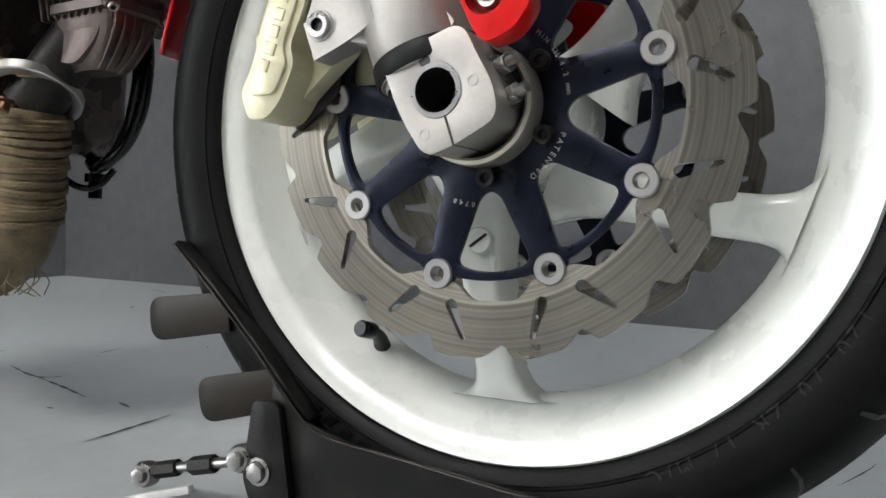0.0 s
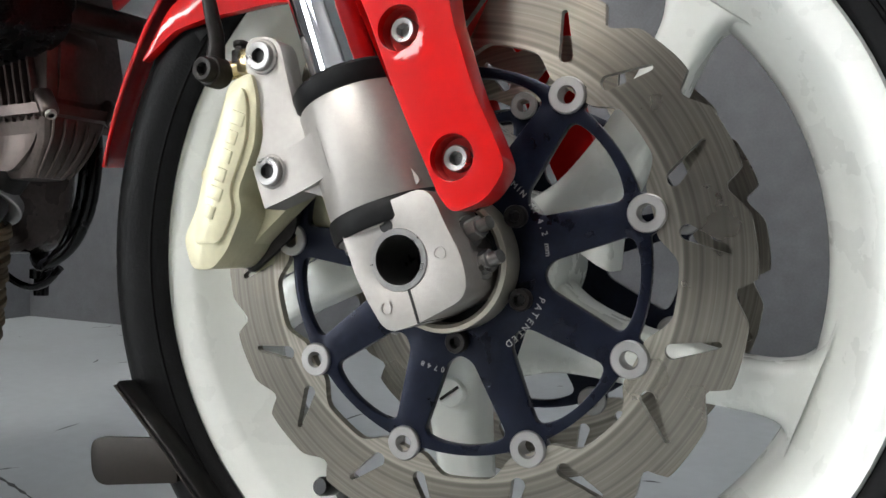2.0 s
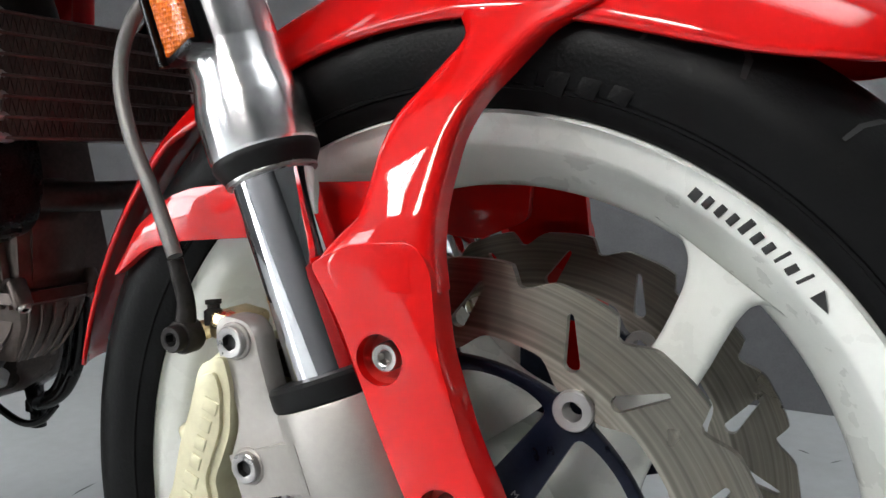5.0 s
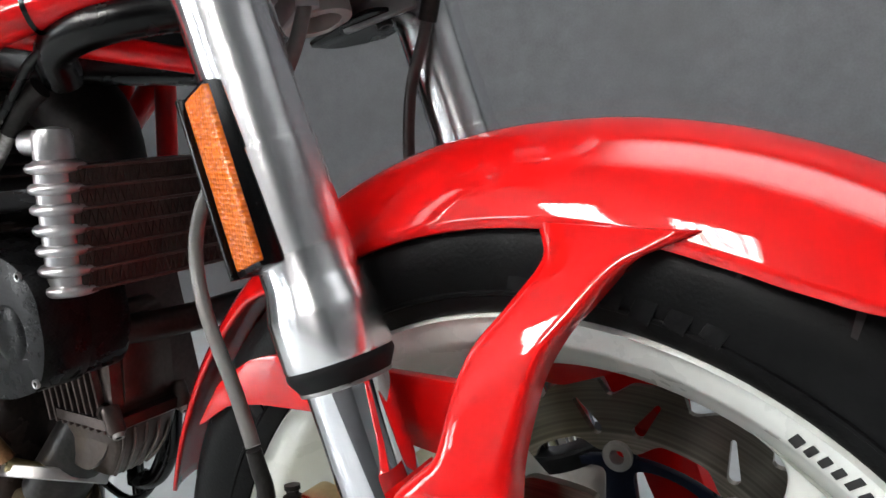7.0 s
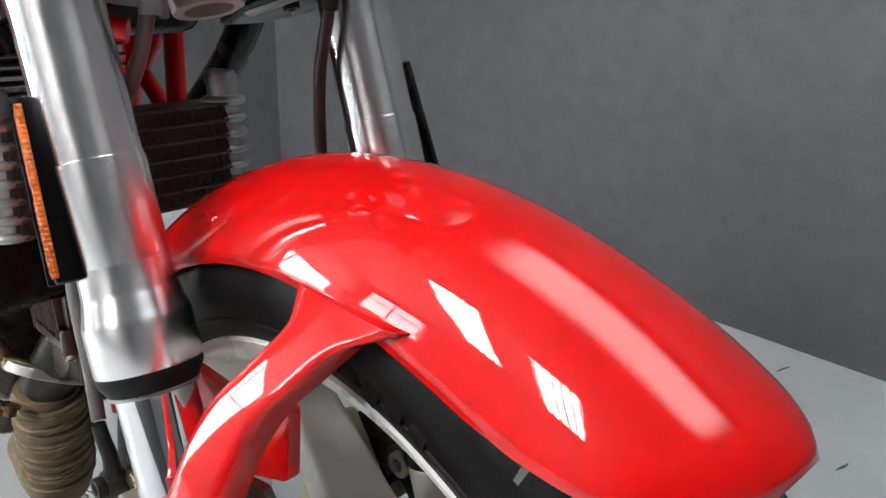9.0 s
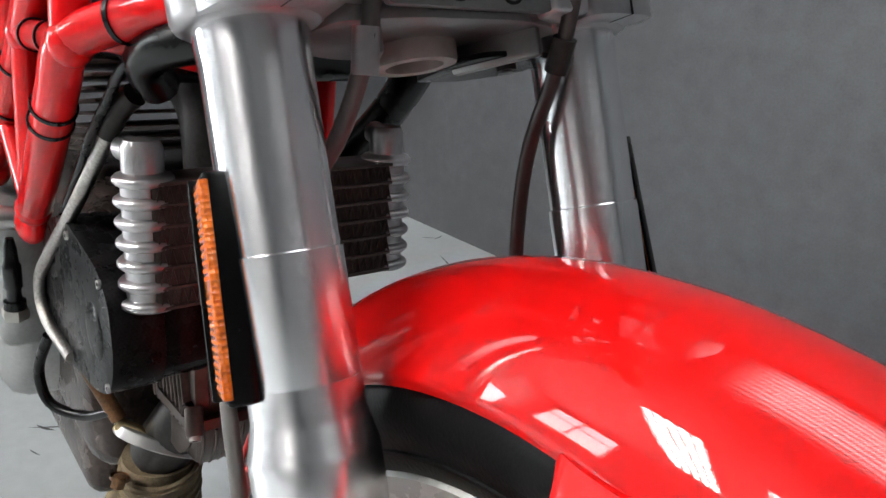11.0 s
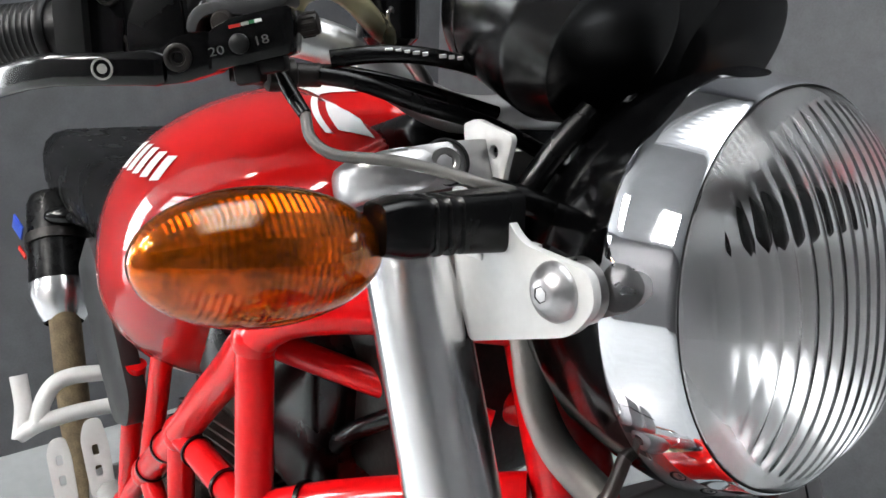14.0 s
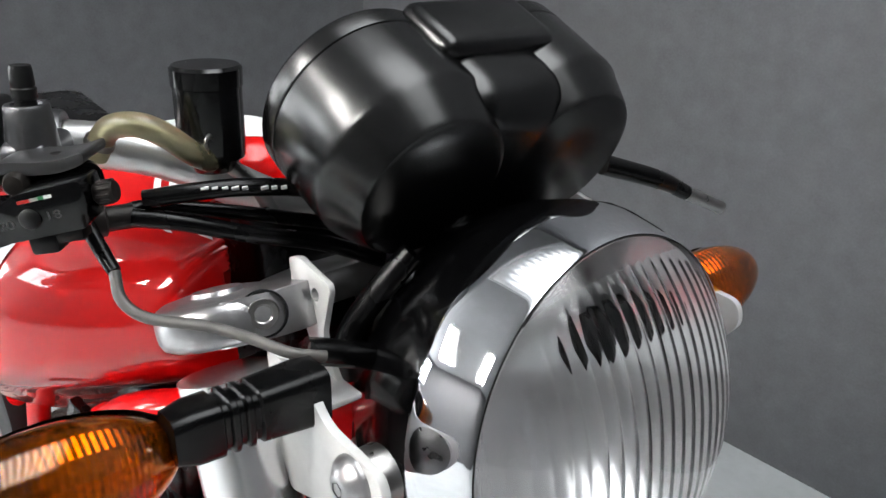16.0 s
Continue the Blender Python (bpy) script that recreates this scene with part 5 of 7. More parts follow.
pod(-0.004)
pod(0.084)
bm = box((0.074, 0.088, 0.070), basis(Vector((-0.2065, 0.037, 0.9675)), GD, (0, 1, 0)), 0.022, 5)
part("middle_housing", bm, POD_BLACK, dials)
UD = Vector((-GD.z, 0, GD.x))
part("hood", box((0.072, 0.018, 0.040), basis(Vector((-0.2395, 0.041, 0.9815)) + UD * 0.044 + GD * 0.019, GD, (0, 1, 0)), 0.008, 4), POD_BLACK, dials)
part("mount", box((0.02, 0.08, 0.04), pose(-0.205, 0.04, 0.915, 0, 20, 0), 0.004), BLACK, dials)

# ---- handlebar, controls ----
# the right-hand controls, in a frame along the handlebar: x inwards, y away from the rider's front, z up
C0 = pose(-0.244, -0.1525, 0.950, 0, 0, 52.5)
MATTE = mat("matte_black_plastic", (0.005, 0.005, 0.0053), 0.42, spec=0.32, vary=0.15, bump=0.06, bump_scale=1500)
MARK_DIM = mat("worn_grey_print", (0.05, 0.05, 0.05), 0.5, vary=0.3, scale=400)


def at_bar(x, y, z):
    return C0 @ Vector((x, y, z))


def bar_axis(x, y, z):
    return C0.to_3x3() @ Vector((x, y, z))


def bar_plate(pts, y0, y1, r=0.0, bevel=0.002):
    return moved(xz_plate(rounded(pts, r, 4) if r else pts, y0, y1, [], bevel), C0)


def bar_lathe(prof, at, axis=(0, -1, 0), seg=24, close=False):
    return lathe(prof, at_bar(*at), bar_axis(*axis), seg, close=close)


bar = part("handlebar", tube([(-0.290, 0.034, 0.916), (-0.287, 0.0, 0.916), (-0.285, -0.030, 0.923), (-0.297, -0.080, 0.952), (-0.322, -0.130, 0.9615), (-0.350, -0.190, 0.960), (-0.40, -0.245, 0.950), (-0.455, -0.32, 0.938)], 0.0112, 20), BAR_METAL, bike, "tapered satin silver handlebar")
part("handlebar_far_end", tube([(-0.290, 0.034, 0.916), (-0.287, 0.068, 0.916), (-0.285, 0.098, 0.923), (-0.297, 0.148, 0.952), (-0.322, 0.198, 0.9615), (-0.350, 0.258, 0.960), (-0.40, 0.313, 0.950)], 0.0112, 20), BAR_METAL, bar)
part("key_tag_lever", tube([(-0.196, 0.135, 0.934), (-0.182, 0.170, 0.922), (-0.176, 0.192, 0.911)], [0.0062, 0.0058, 0.0046], 12), BLACK, bar)
part("lever_end", tube([(-0.176, 0.192, 0.911), (-0.170, 0.212, 0.902), (-0.168, 0.220, 0.898)], [0.0042, 0.0040, 0.0044], 12), STEEL, bar)
# grip with its ribbed collar and flange
grip_prof = [(0.0118, 0.0)]
for k in range(9):
    grip_prof += [(0.0150, 0.0010 + k * 0.0030), (0.0155, 0.0018 + k * 0.0030), (0.0150, 0.0027 + k * 0.0030)]
grip_prof += [(0.0158, 0.030), (0.0162, 0.085), (0.0, 0.086)]
part("grip", bar_lathe(grip_prof, (-0.1085, 0.0585, 0.0060), (-1, 0.02, -0.10), 32), MATTE, bar, "ribbed black rubber throttle grip")
part("grip_flange", bar_lathe([(0.0118, -0.002), (0.0158, -0.002), (0.0172, -0.0008), (0.0175, 0.0010), (0.0170, 0.0024), (0.0150, 0.0034), (0.0118, 0.0036)], (-0.1055, 0.0583, 0.0064), (-1, 0.02, -0.10), 32), MATTE, bar)
part("throttle_tube", bar_lathe([(0.0118, -0.006), (0.0142, -0.006), (0.0142, 0.004), (0.0118, 0.004)], (-0.0995, 0.0580, 0.0075), (-1, 0.02, -0.08), 28), MATTE, bar)
# throttle housing in two halves, with its screws
part("throttle_housing", bar_plate([(-0.0968, -0.004), (-0.0972, 0.020), (-0.0940, 0.0325), (-0.0880, 0.0380), (-0.0835, 0.0385), (-0.0835, -0.0095), (-0.0900, -0.0100)], 0.0400, 0.0780, [0.006, 0.006, 0.006, 0.004, 0.001, 0.001, 0.006], 0.0036), MATTE, bar, "matte black throttle housing")
part("inner_half", bar_plate([(-0.0838, -0.0095), (-0.0838, 0.0370), (-0.0745, 0.0375), (-0.0738, 0.0290), (-0.0690, 0.0270), (-0.0675, 0.0190), (-0.0690, -0.0095)], 0.0470, 0.0790, 0.003, 0.0022), BLACK, bar)
part("screw_lobe", bar_lathe([(0.0072, -0.014), (0.0072, 0.0010), (0.0064, 0.0020), (0.0054, 0.0020), (0.0050, 0.0004), (0, 0.0004)], (-0.0795, 0.0440, 0.0345)), BLACK, bar)
screw = part("cross_head_screw", bar_lathe([(0.0044, -0.001), (0.0044, 0.0004), (0.0036, 0.0014), (0.0, 0.0018)], (-0.0795, 0.0438, 0.0345)), STEEL, bar, "steel cross-head screw")
for turn in (12, 102):
    part("cross_slot", box((0.0050, 0.0010, 0.0011), C0 @ pose(-0.0795, 0.0418, 0.0345, 0, turn, 0), 0.0001), SEAL_RECESS, screw)
part("cable_boss", bar_lathe([(0.0054, -0.012), (0.0054, 0.0), (0.0048, 0.0008), (0.0038, 0.0008), (0.0034, -0.003), (0, -0.003)], (-0.0735, 0.0440, 0.0235)), BLACK_METAL, bar)
part("lower_boss", bar_lathe([(0.0070, -0.010), (0.0070, 0.0), (0.0060, 0.0014), (0.0048, 0.0014), (0.0040, -0.001), (0.0024, -0.001), (0.0018, 0.0006), (0, 0.0006)], (-0.0722, 0.0485, 0.0)), BLACK_METAL, bar)
# switch block with its raised face and the red rocker
sw = part("switch_block", bar_plate([(-0.0697, -0.0040), (-0.0692, 0.0116), (-0.0665, 0.0277), (-0.0618, 0.0310), (-0.0416, 0.0338), (-0.0388, 0.0313), (-0.0372, 0.0019), (-0.0388, -0.0050)], 0.0490, 0.0800, [0.004, 0.006, 0.005, 0.004, 0.003, 0.004, 0.004, 0.004], 0.0026), MATTE, bar, "matte black switch block with a stepped face")
part("face_plate", bar_plate([(-0.0660, -0.0036), (-0.0652, 0.0120), (-0.0600, 0.0215), (-0.0530, 0.0268), (-0.0412, 0.0288), (-0.0382, 0.0019), (-0.0396, -0.0040)], 0.0445, 0.0492, [0.004, 0.008, 0.01, 0.008, 0.003, 0.004, 0.004], 0.0018), BLACK, sw)
part("red_switch", box((0.0120, 0.0110, 0.0050), C0 @ pose(-0.0592, 0.0600, 0.0322, 0, -4, 0), 0.0012), RED_DARK, sw, "red kill switch")
# brake master cylinder: perch, curved arm, capped stand pipe, lever block
mcyl = part("master_cylinder", box((0.022, 0.034, 0.019), C0 @ pose(-0.0185, 0.052, 0.0120, 0, 0, 0), 0.006, 3), PERCH, bar, "dark grey radial brake master cylinder")
part("clamp_half", bar_lathe([(0.0112, -0.011), (0.0155, -0.011), (0.0162, -0.009), (0.0162, 0.009), (0.0155, 0.011), (0.0112, 0.011)], (-0.0255, 0.0720, 0.0110), (1, 0.18, 0.02), 28), PERCH, mcyl)
part("perch_arm", bar_plate([(-0.0276, 0.0060), (-0.0272, 0.0110), (-0.0240, 0.0158), (-0.0187, 0.0182), (-0.0125, 0.0187), (-0.0052, 0.0186), (0.0046, 0.0195), (0.0108, 0.0212), (0.0158, 0.0230), (0.0160, 0.0186), (0.0119, 0.0166), (0.0045, 0.0142), (-0.0054, 0.0133), (-0.0127, 0.0138), (-0.0176, 0.0137), (-0.0212, 0.0116), (-0.0230, 0.0087), (-0.0236, 0.0058)], 0.0140, 0.0400, 0.003, 0.0020), PERCH, mcyl, "curved dark grey cast arm")
part("arm_dimple", lathe([(0.0028, 0.0005), (0.0022, 0.0004), (0, 0.0004)], at_bar(0.0004, 0.0270, 0.0188), (0, 0, 1), 18), BLACK_METAL, mcyl)
part("pivot_washer", bar_lathe([(0.0052, -0.010), (0.0052, 0.0), (0.0040, 0.0022), (0.0, 0.0030)], (-0.0118, 0.0130, 0.0100)), BLACK_METAL, mcyl)
part("cylinder_body", bar_lathe([(0.0085, -0.022), (0.0095, -0.020), (0.0095, 0.016), (0.0080, 0.018), (0, 0.018)], (-0.002, 0.028, 0.0070), (0.92, -0.38, 0.08), 28), BLACK_GLOSS, mcyl)
part("stand_pipe", bar_lathe([(0.0118, -0.010), (0.0106, 0.0), (0.0098, 0.010), (0.0094, 0.0150), (0.0088, 0.0158), (0.0066, 0.0158), (0.0060, 0.0146), (0, 0.0146)], (-0.0174, 0.0460, 0.0200), (0, 0, 1), 28), PERCH, mcyl, "tapered dark grey boss")
part("rubber_cap", bar_lathe([(0.0044, 0.0), (0.0044, 0.0030), (0.0050, 0.0036), (0.0053, 0.0044), (0.0050, 0.0054), (0.0053, 0.0066), (0.0052, 0.0080), (0.0046, 0.0086), (0.0049, 0.0094), (0.0047, 0.0160), (0.0042, 0.0176), (0, 0.0180)], (-0.0174, 0.0460, 0.0345), (0.01, 0, 1), 24), MATTE, mcyl, "ribbed black rubber cap")
lever_rows = [(-0.0325, -0.0090, 0.0062, 0.0010, 0.0040), (-0.0365, -0.0090, 0.0074, 0.0010, 0.0050), (-0.0450, -0.0092, 0.0070, 0.0008, 0.0052), (-0.0560, -0.0096, 0.0067, 0.0004, 0.0052), (-0.0780, -0.0100, 0.0068, 0.0014, 0.0052), (-0.0930, -0.0117, 0.0070, 0.0072, 0.0050), (-0.1150, -0.0160, 0.0070, 0.0220, 0.0048), (-0.1370, -0.0210, 0.0068, 0.0400, 0.0046), (-0.1900, -0.0300, 0.0066, 0.0520, 0.0046)]
rings = []
for x, zc, hh, y, hd in lever_rows:
    ring = []
    for k in range(28):
        ca, sa = math.cos(2 * math.pi * k / 28), math.sin(2 * math.pi * k / 28)
        ring.append(at_bar(x, y + hd * math.copysign(abs(ca) ** 0.62, ca), zc + hh * math.copysign(abs(sa) ** 0.62, sa)))
    rings.append(ring)
part("brake_lever", loft(rings), BLACK_GLOSS, mcyl, "glossy black brake lever", smooth=50)
part("lever_knuckle", bar_plate([(-0.0362, -0.0030), (-0.0300, 0.0010), (-0.0280, 0.0032), (-0.0200, 0.0054), (-0.0100, 0.0060), (-0.0100, -0.0100), (-0.0258, -0.0148), (-0.0362, -0.0160)], -0.0012, 0.0130, 0.0025, 0.0018), BLACK_GLOSS, mcyl)
part("lever_block", bar_plate([(-0.0130, 0.0060), (-0.0044, 0.0109), (0.0134, 0.0150), (0.0200, 0.0164), (0.0215, 0.0090), (0.0208, -0.0025), (0.0032, -0.0065), (-0.0138, -0.0102)], -0.0028, 0.0150, 0.0022, 0.0024), BLACK_GLOSS, mcyl)
knob = part("adjuster_knob", bar_lathe([(0.0, 0.0040), (0.0040, 0.0040), (0.0047, 0.0030), (0.0047, -0.0030), (0.0040, -0.0040), (0.0026, -0.0042), (0.0026, -0.008), (0, -0.008)], (0.0262, 0.0060, 0.0092), (1, -0.05, 0.2), 24), BLACK_METAL, mcyl)
for k in range(12):
    d = 2 * math.pi * k / 12
    part("knurl", box((0.0054, 0.0011, 0.0011), C0 @ pose(0.0262, 0.0060 + 0.0047 * math.cos(d), 0.0092 + 0.0047 * math.sin(d), 0, -11, 0), 0.0003, 1), BLACK_METAL, knob)
part("pivot_bolt", bar_lathe([(0.0058, -0.003), (0.0058, 0.0014), (0.0050, 0.0020), (0.0038, 0.0020), (0.0032, 0.0010), (0.0024, 0.0010), (0.0020, -0.0006), (0, -0.0006)], (-0.0265, -0.0012, -0.0047)), BLACK_METAL, mcyl)
part("ratio_screw", bar_lathe([(0.0043, -0.002), (0.0041, 0.0006), (0.0034, 0.0012), (0.0, 0.0015)], (-0.0008, -0.0030, 0.0010)), MATTE, mcyl)
c12, s12 = math.cos(radians(12)), math.sin(radians(12))
FACE = Matrix(((c12, -s12, 0, 0), (0, 0, -1, 0), (s12, c12, 0, 0), (0, 0, 0, 1)))   # writing on the front of the block
for word, x, z in (("20", -0.0102, -0.0021), ("18", 0.0082, 0.0025)):
    part("ratio_mark", moved(text_mesh(word, 0.0050, 0.0001), C0 @ Matrix.Translation((x, -0.0029, z)) @ FACE @ Matrix.Diagonal((1.35, 1, 1, 1))), MARK_DIM, mcyl)
for x, z, w, mt in ((-0.0024, 0.0079, 0.0048, RED_DARK), (0.0018, 0.0089, 0.0032, LETTER_GREY), (0.0046, 0.0096, 0.0022, mat("green_print", (0.02, 0.16, 0.06), 0.4)), (0.0072, 0.0102, 0.0030, LETTER_WHITE)):
    part("colour_bar", box((w, 0.0013, 0.0004), C0 @ Matrix.Translation((x, -0.0029, z)) @ FACE, 0), mt, mcyl)
MARK = C0 @ Matrix.Translation((-0.0565, -0.0050, -0.0095)) @ Matrix(((1, 0, 0, 0), (0, 0, -1, 0), (0, 1, 0, 0), (0, 0, 0, 1)))
part("maker_mark", plate(circle(0.0045, 28), 0.0004, MARK, [circle(0.0037, 28)], 0), LETTER_GREY, mcyl)
part("maker_mark", plate(circle(0.0020, 24), 0.0004, MARK, [], 0), LETTER_GREY, mcyl)
part("brake_switch", box((0.0115, 0.0120, 0.0085), C0 @ pose(0.0010, 0.0060, -0.0110, 0, -8, 0), 0.0018, 2), MATTE, mcyl)
part("switch_plug", box((0.0130, 0.0100, 0.0070), C0 @ pose(0.0105, 0.0060, -0.0070, 0, -10, 0), 0.0018, 2), MATTE, mcyl)
part("cable_adjuster", lathe([(0.004, 0.02), (0.0055, 0.02), (0.0055, 0.009), (0.0075, 0.008), (0.0075, -0.004), (0.005, -0.006), (0.003, -0.02)], (-0.2625, -0.130, 0.9385), (0.2, 1, 0), 16), BLACK_METAL, mcyl)
# fluid reservoir and its hose
res = part("fluid_reservoir", lathe([(0, 0.0), (0.009, 0.0), (0.0115, 0.004), (0.0152, 0.007), (0.0156, 0.010), (0.0156, 0.040), (0.0162, 0.0405), (0.0164, 0.0485), (0.0150, 0.0500), (0.0, 0.0500)], (-0.2705, -0.0660, 0.949), (0.02, 0, 1), 40), BLACK_GLOSS, bike, "black cylindrical brake fluid reservoir")
part("reservoir_hose", tube([(-0.279, -0.117, 0.962), (-0.272, -0.112, 0.9745), (-0.262, -0.104, 0.9775), (-0.258, -0.094, 0.973), (-0.257, -0.083, 0.9635), (-0.260, -0.074, 0.9575), (-0.265, -0.069, 0.9555)], 0.0056, 16), CLEAR_TUBE, res, "yellowed clear fluid hose")
part("wire_tie", tube([(-0.2560, -0.0745, 0.961), (-0.2545, -0.0760, 0.9665), (-0.2555, -0.0735, 0.9695), (-0.2570, -0.0715, 0.9660), (-0.2575, -0.0725, 0.9615)], 0.0009, 6), STEEL, res)
part("hose_clip", lathe([(0.0060, -0.0015), (0.0066, -0.0015), (0.0066, 0.0015), (0.0060, 0.0015)], (-0.276, -0.115, 0.9685), (0.4, 0.3, 0.85), 20, close=True), STEEL, res)
part("reservoir_bracket", tube([(-0.268, -0.06, 0.952), (-0.268, -0.045, 0.935), (-0.275, -0.035, 0.92)], 0.004, 10), STEEL, res)


def line(name, pts, r, material, parent, label="", seg=12):
    return part(name, tube(pts, r, seg), material, parent, label)


line("brake_hose", [(-0.256, -0.106, 0.9455), (-0.246, -0.088, 0.9480), (-0.240, -0.065, 0.9475), (-0.235, -0.035, 0.9420), (-0.228, 0.0, 0.930)], 0.0042, BLACK, bike, "black rubber brake hose with white print")
hose_print = [Vector((-0.2445 + 0.0012 * k, -0.083 + 0.0042 * k, 0.9482 - 0.0004 * k)) for k in range(9)]
for k, p in enumerate(hose_print):
    if k != 5:
        part("hose_print", box((0.0009, 0.0026 if k % 3 else 0.0034, 0.0016), Matrix.Translation(p + Vector((0.0036, -0.0012, 0.0018))) @ pose(0, 0, 0, 8, 25, -14), 0), LETTER_WHITE, bike, "worn white print")
line("throttle_cable", [(-0.256, -0.112, 0.9385), (-0.247, -0.094, 0.9350), (-0.240, -0.066, 0.9250), (-0.232, -0.032, 0.9150), (-0.226, 0.0, 0.90)], 0.0042, BLACK, bike, "black rubber-covered cable")
line("cable", [(-0.262, -0.118, 0.936), (-0.262, -0.104, 0.940), (-0.25, -0.07, 0.934), (-0.24, -0.02, 0.92)], 0.0036, BLACK, bike, "black rubber-covered cable")
pipe = line("brake_pipe", [(-0.2402, -0.1274, 0.9222), (-0.2327, -0.1285, 0.9124), (-0.2223, -0.1226, 0.9062), (-0.2038, -0.1060, 0.9047), (-0.1881, -0.0936, 0.9014), (-0.1735, -0.0833, 0.8973), (-0.1690, -0.0700, 0.8932)], 0.0025, HOSE, bike, "grey sleeved brake line bent round the clamp")
line("pipe_boot", [(-0.2640, -0.1310, 0.9480), (-0.2557, -0.1305, 0.9381), (-0.2476, -0.1289, 0.9291), (-0.2402, -0.1274, 0.9222)], [0.0032, 0.0034, 0.0034, 0.0030], BLACK, pipe)
line("pipe_boot", [(-0.1788, -0.0736, 0.8926), (-0.1748, -0.0576, 0.8876), (-0.172, -0.030, 0.876)], 0.0062, BLACK, pipe)
for pts in ([(-0.175, -0.02, 0.925), (-0.183, -0.035, 0.905), (-0.19, -0.045, 0.885), (-0.20, -0.04, 0.86)], [(-0.16, 0.0, 0.92), (-0.17, -0.02, 0.90), (-0.18, -0.03, 0.87), (-0.185, -0.02, 0.83)], [(-0.155, 0.03, 0.92), (-0.17, 0.01, 0.895), (-0.185, 0.0, 0.86), (-0.2, 0.0, 0.82)], [(-0.19, 0.02, 0.93), (-0.185, 0.0, 0.90), (-0.195, -0.01, 0.86)]):
    line("wiring_loom", pts, 0.0062, BLACK, bike, "black taped wiring loom")
part("horn_bracket", xz_plate(rounded([(-0.173, 0.911), (-0.164, 0.908), (-0.170, 0.893), (-0.182, 0.876), (-0.190, 0.880), (-0.184, 0.897)], 0.003, 3), -0.012, -0.009), CAST, bike)

# brake lines down the fork
fl = line("front_brake_line", [(-0.1275, -0.051, 0.735), (-0.1290, -0.052, 0.715), (-0.1270, -0.056, 0.693), (-0.138, -0.063, 0.655), (-0.166, -0.074, 0.615), (-0.186, -0.085, 0.588), (-0.1935, -0.090, 0.559), (-0.1810, -0.098, 0.525), (-0.1580, -0.103, 0.485), (-0.1430, -0.107, 0.4565)], 0.0042, HOSE, bike, "grey sleeved front brake line")
line("upper_sleeve", [(-0.1340, -0.0300, 0.7800), (-0.1320, -0.0380, 0.7710), (-0.1310, -0.0450, 0.7630), (-0.1310, -0.0510, 0.7540), (-0.1300, -0.0540, 0.7460), (-0.1300, -0.0550, 0.7370), (-0.1280, -0.0513, 0.730)], 0.0034, HOSE_DARK, fl, "glossy black upper hose")
part("line_ferrule", tube([(-0.1290, -0.0545, 0.705), (-0.1275, -0.0555, 0.685)], 0.0062, 14, 1), CLAMP, fl)
fr = line("front_brake_line", [(-0.105, 0.052, 0.77), (-0.116, 0.056, 0.735), (-0.122, 0.058, 0.707), (-0.130, 0.059, 0.680), (-0.146, 0.063, 0.645), (-0.153, 0.066, 0.605), (-0.154, 0.070, 0.565), (-0.150, 0.085, 0.50), (-0.143, 0.107, 0.4565)], 0.0042, HOSE_DARK, bike, "dark sleeved front brake line")
part("line_ferrule", tube([(-0.1225, 0.058, 0.703), (-0.1275, 0.0585, 0.686)], 0.0062, 14, 1), BLACK_METAL, fr)

# ---- tank ----
TANK = [(-0.283, 0.862, 0.0816, 0.036, 0.030), (-0.2881, 0.859, 0.0951, 0.052, 0.042), (-0.3061, 0.849, 0.1132, 0.070, 0.044), (-0.3423, 0.836, 0.138, 0.0895, 0.043), (-0.3821, 0.824, 0.1583, 0.1055, 0.045), (-0.4074, 0.8156, 0.165, 0.1147, 0.049), (-0.4327, 0.8093, 0.1694, 0.1241, 0.065), (-0.476, 0.7993, 0.1693, 0.1302, 0.100), (-0.5194, 0.7874, 0.1625, 0.1328, 0.114), (-0.5628, 0.7745, 0.1376, 0.1245, 0.096), (-0.6098, 0.7592, 0.0789, 0.0896, 0.0528)]
for _ in range(2):   # fair the lines of the shell
    TANK = [TANK[k] if k < 2 or k > len(TANK) - 3 else tuple(0.25 * a + 0.5 * b + 0.25 * c for a, b, c in zip(TANK[k - 1], TANK[k], TANK[k + 1])) for k in range(len(TANK))]


def tank_point(s, a, off=0.0):
    s = max(0.0, min(0.9999, s)) * (len(TANK) - 1)
    i = int(s)
    f = s - i
    row = [TANK[max(0, min(len(TANK) - 1, i + d))] for d in (-1, 0, 1, 2)]
    v = []
    for k in range(5):
        p0, p1, p2, p3 = (r[k] for r in row)
        v.append(0.5 * (2 * p1 + (p2 - p0) * f + (2 * p0 - 5 * p1 + 4 * p2 - p3) * f * f + (3 * p1 - p0 - 3 * p2 + p3) * f ** 3))
    x, zc, w, up, dn = v
    ca, sa = math.cos(a), math.sin(a)
    e = 2 / 2.4
    h = up if sa > 0 else dn
    y = math.copysign(abs(ca) ** e, ca) * (w + off)
    if sa < 0:
        y *= 1 - 0.10 * (-sa)
    # hollow in front, round the steering head
    x -= 0.11 * max(0.0, 1 - (y / 0.056) ** 4) * max(0.0, 1 - (-0.283 - x) / 0.16)
    return Vector((x, y, zc + math.copysign(abs(sa) ** e, sa) * (h + off)))


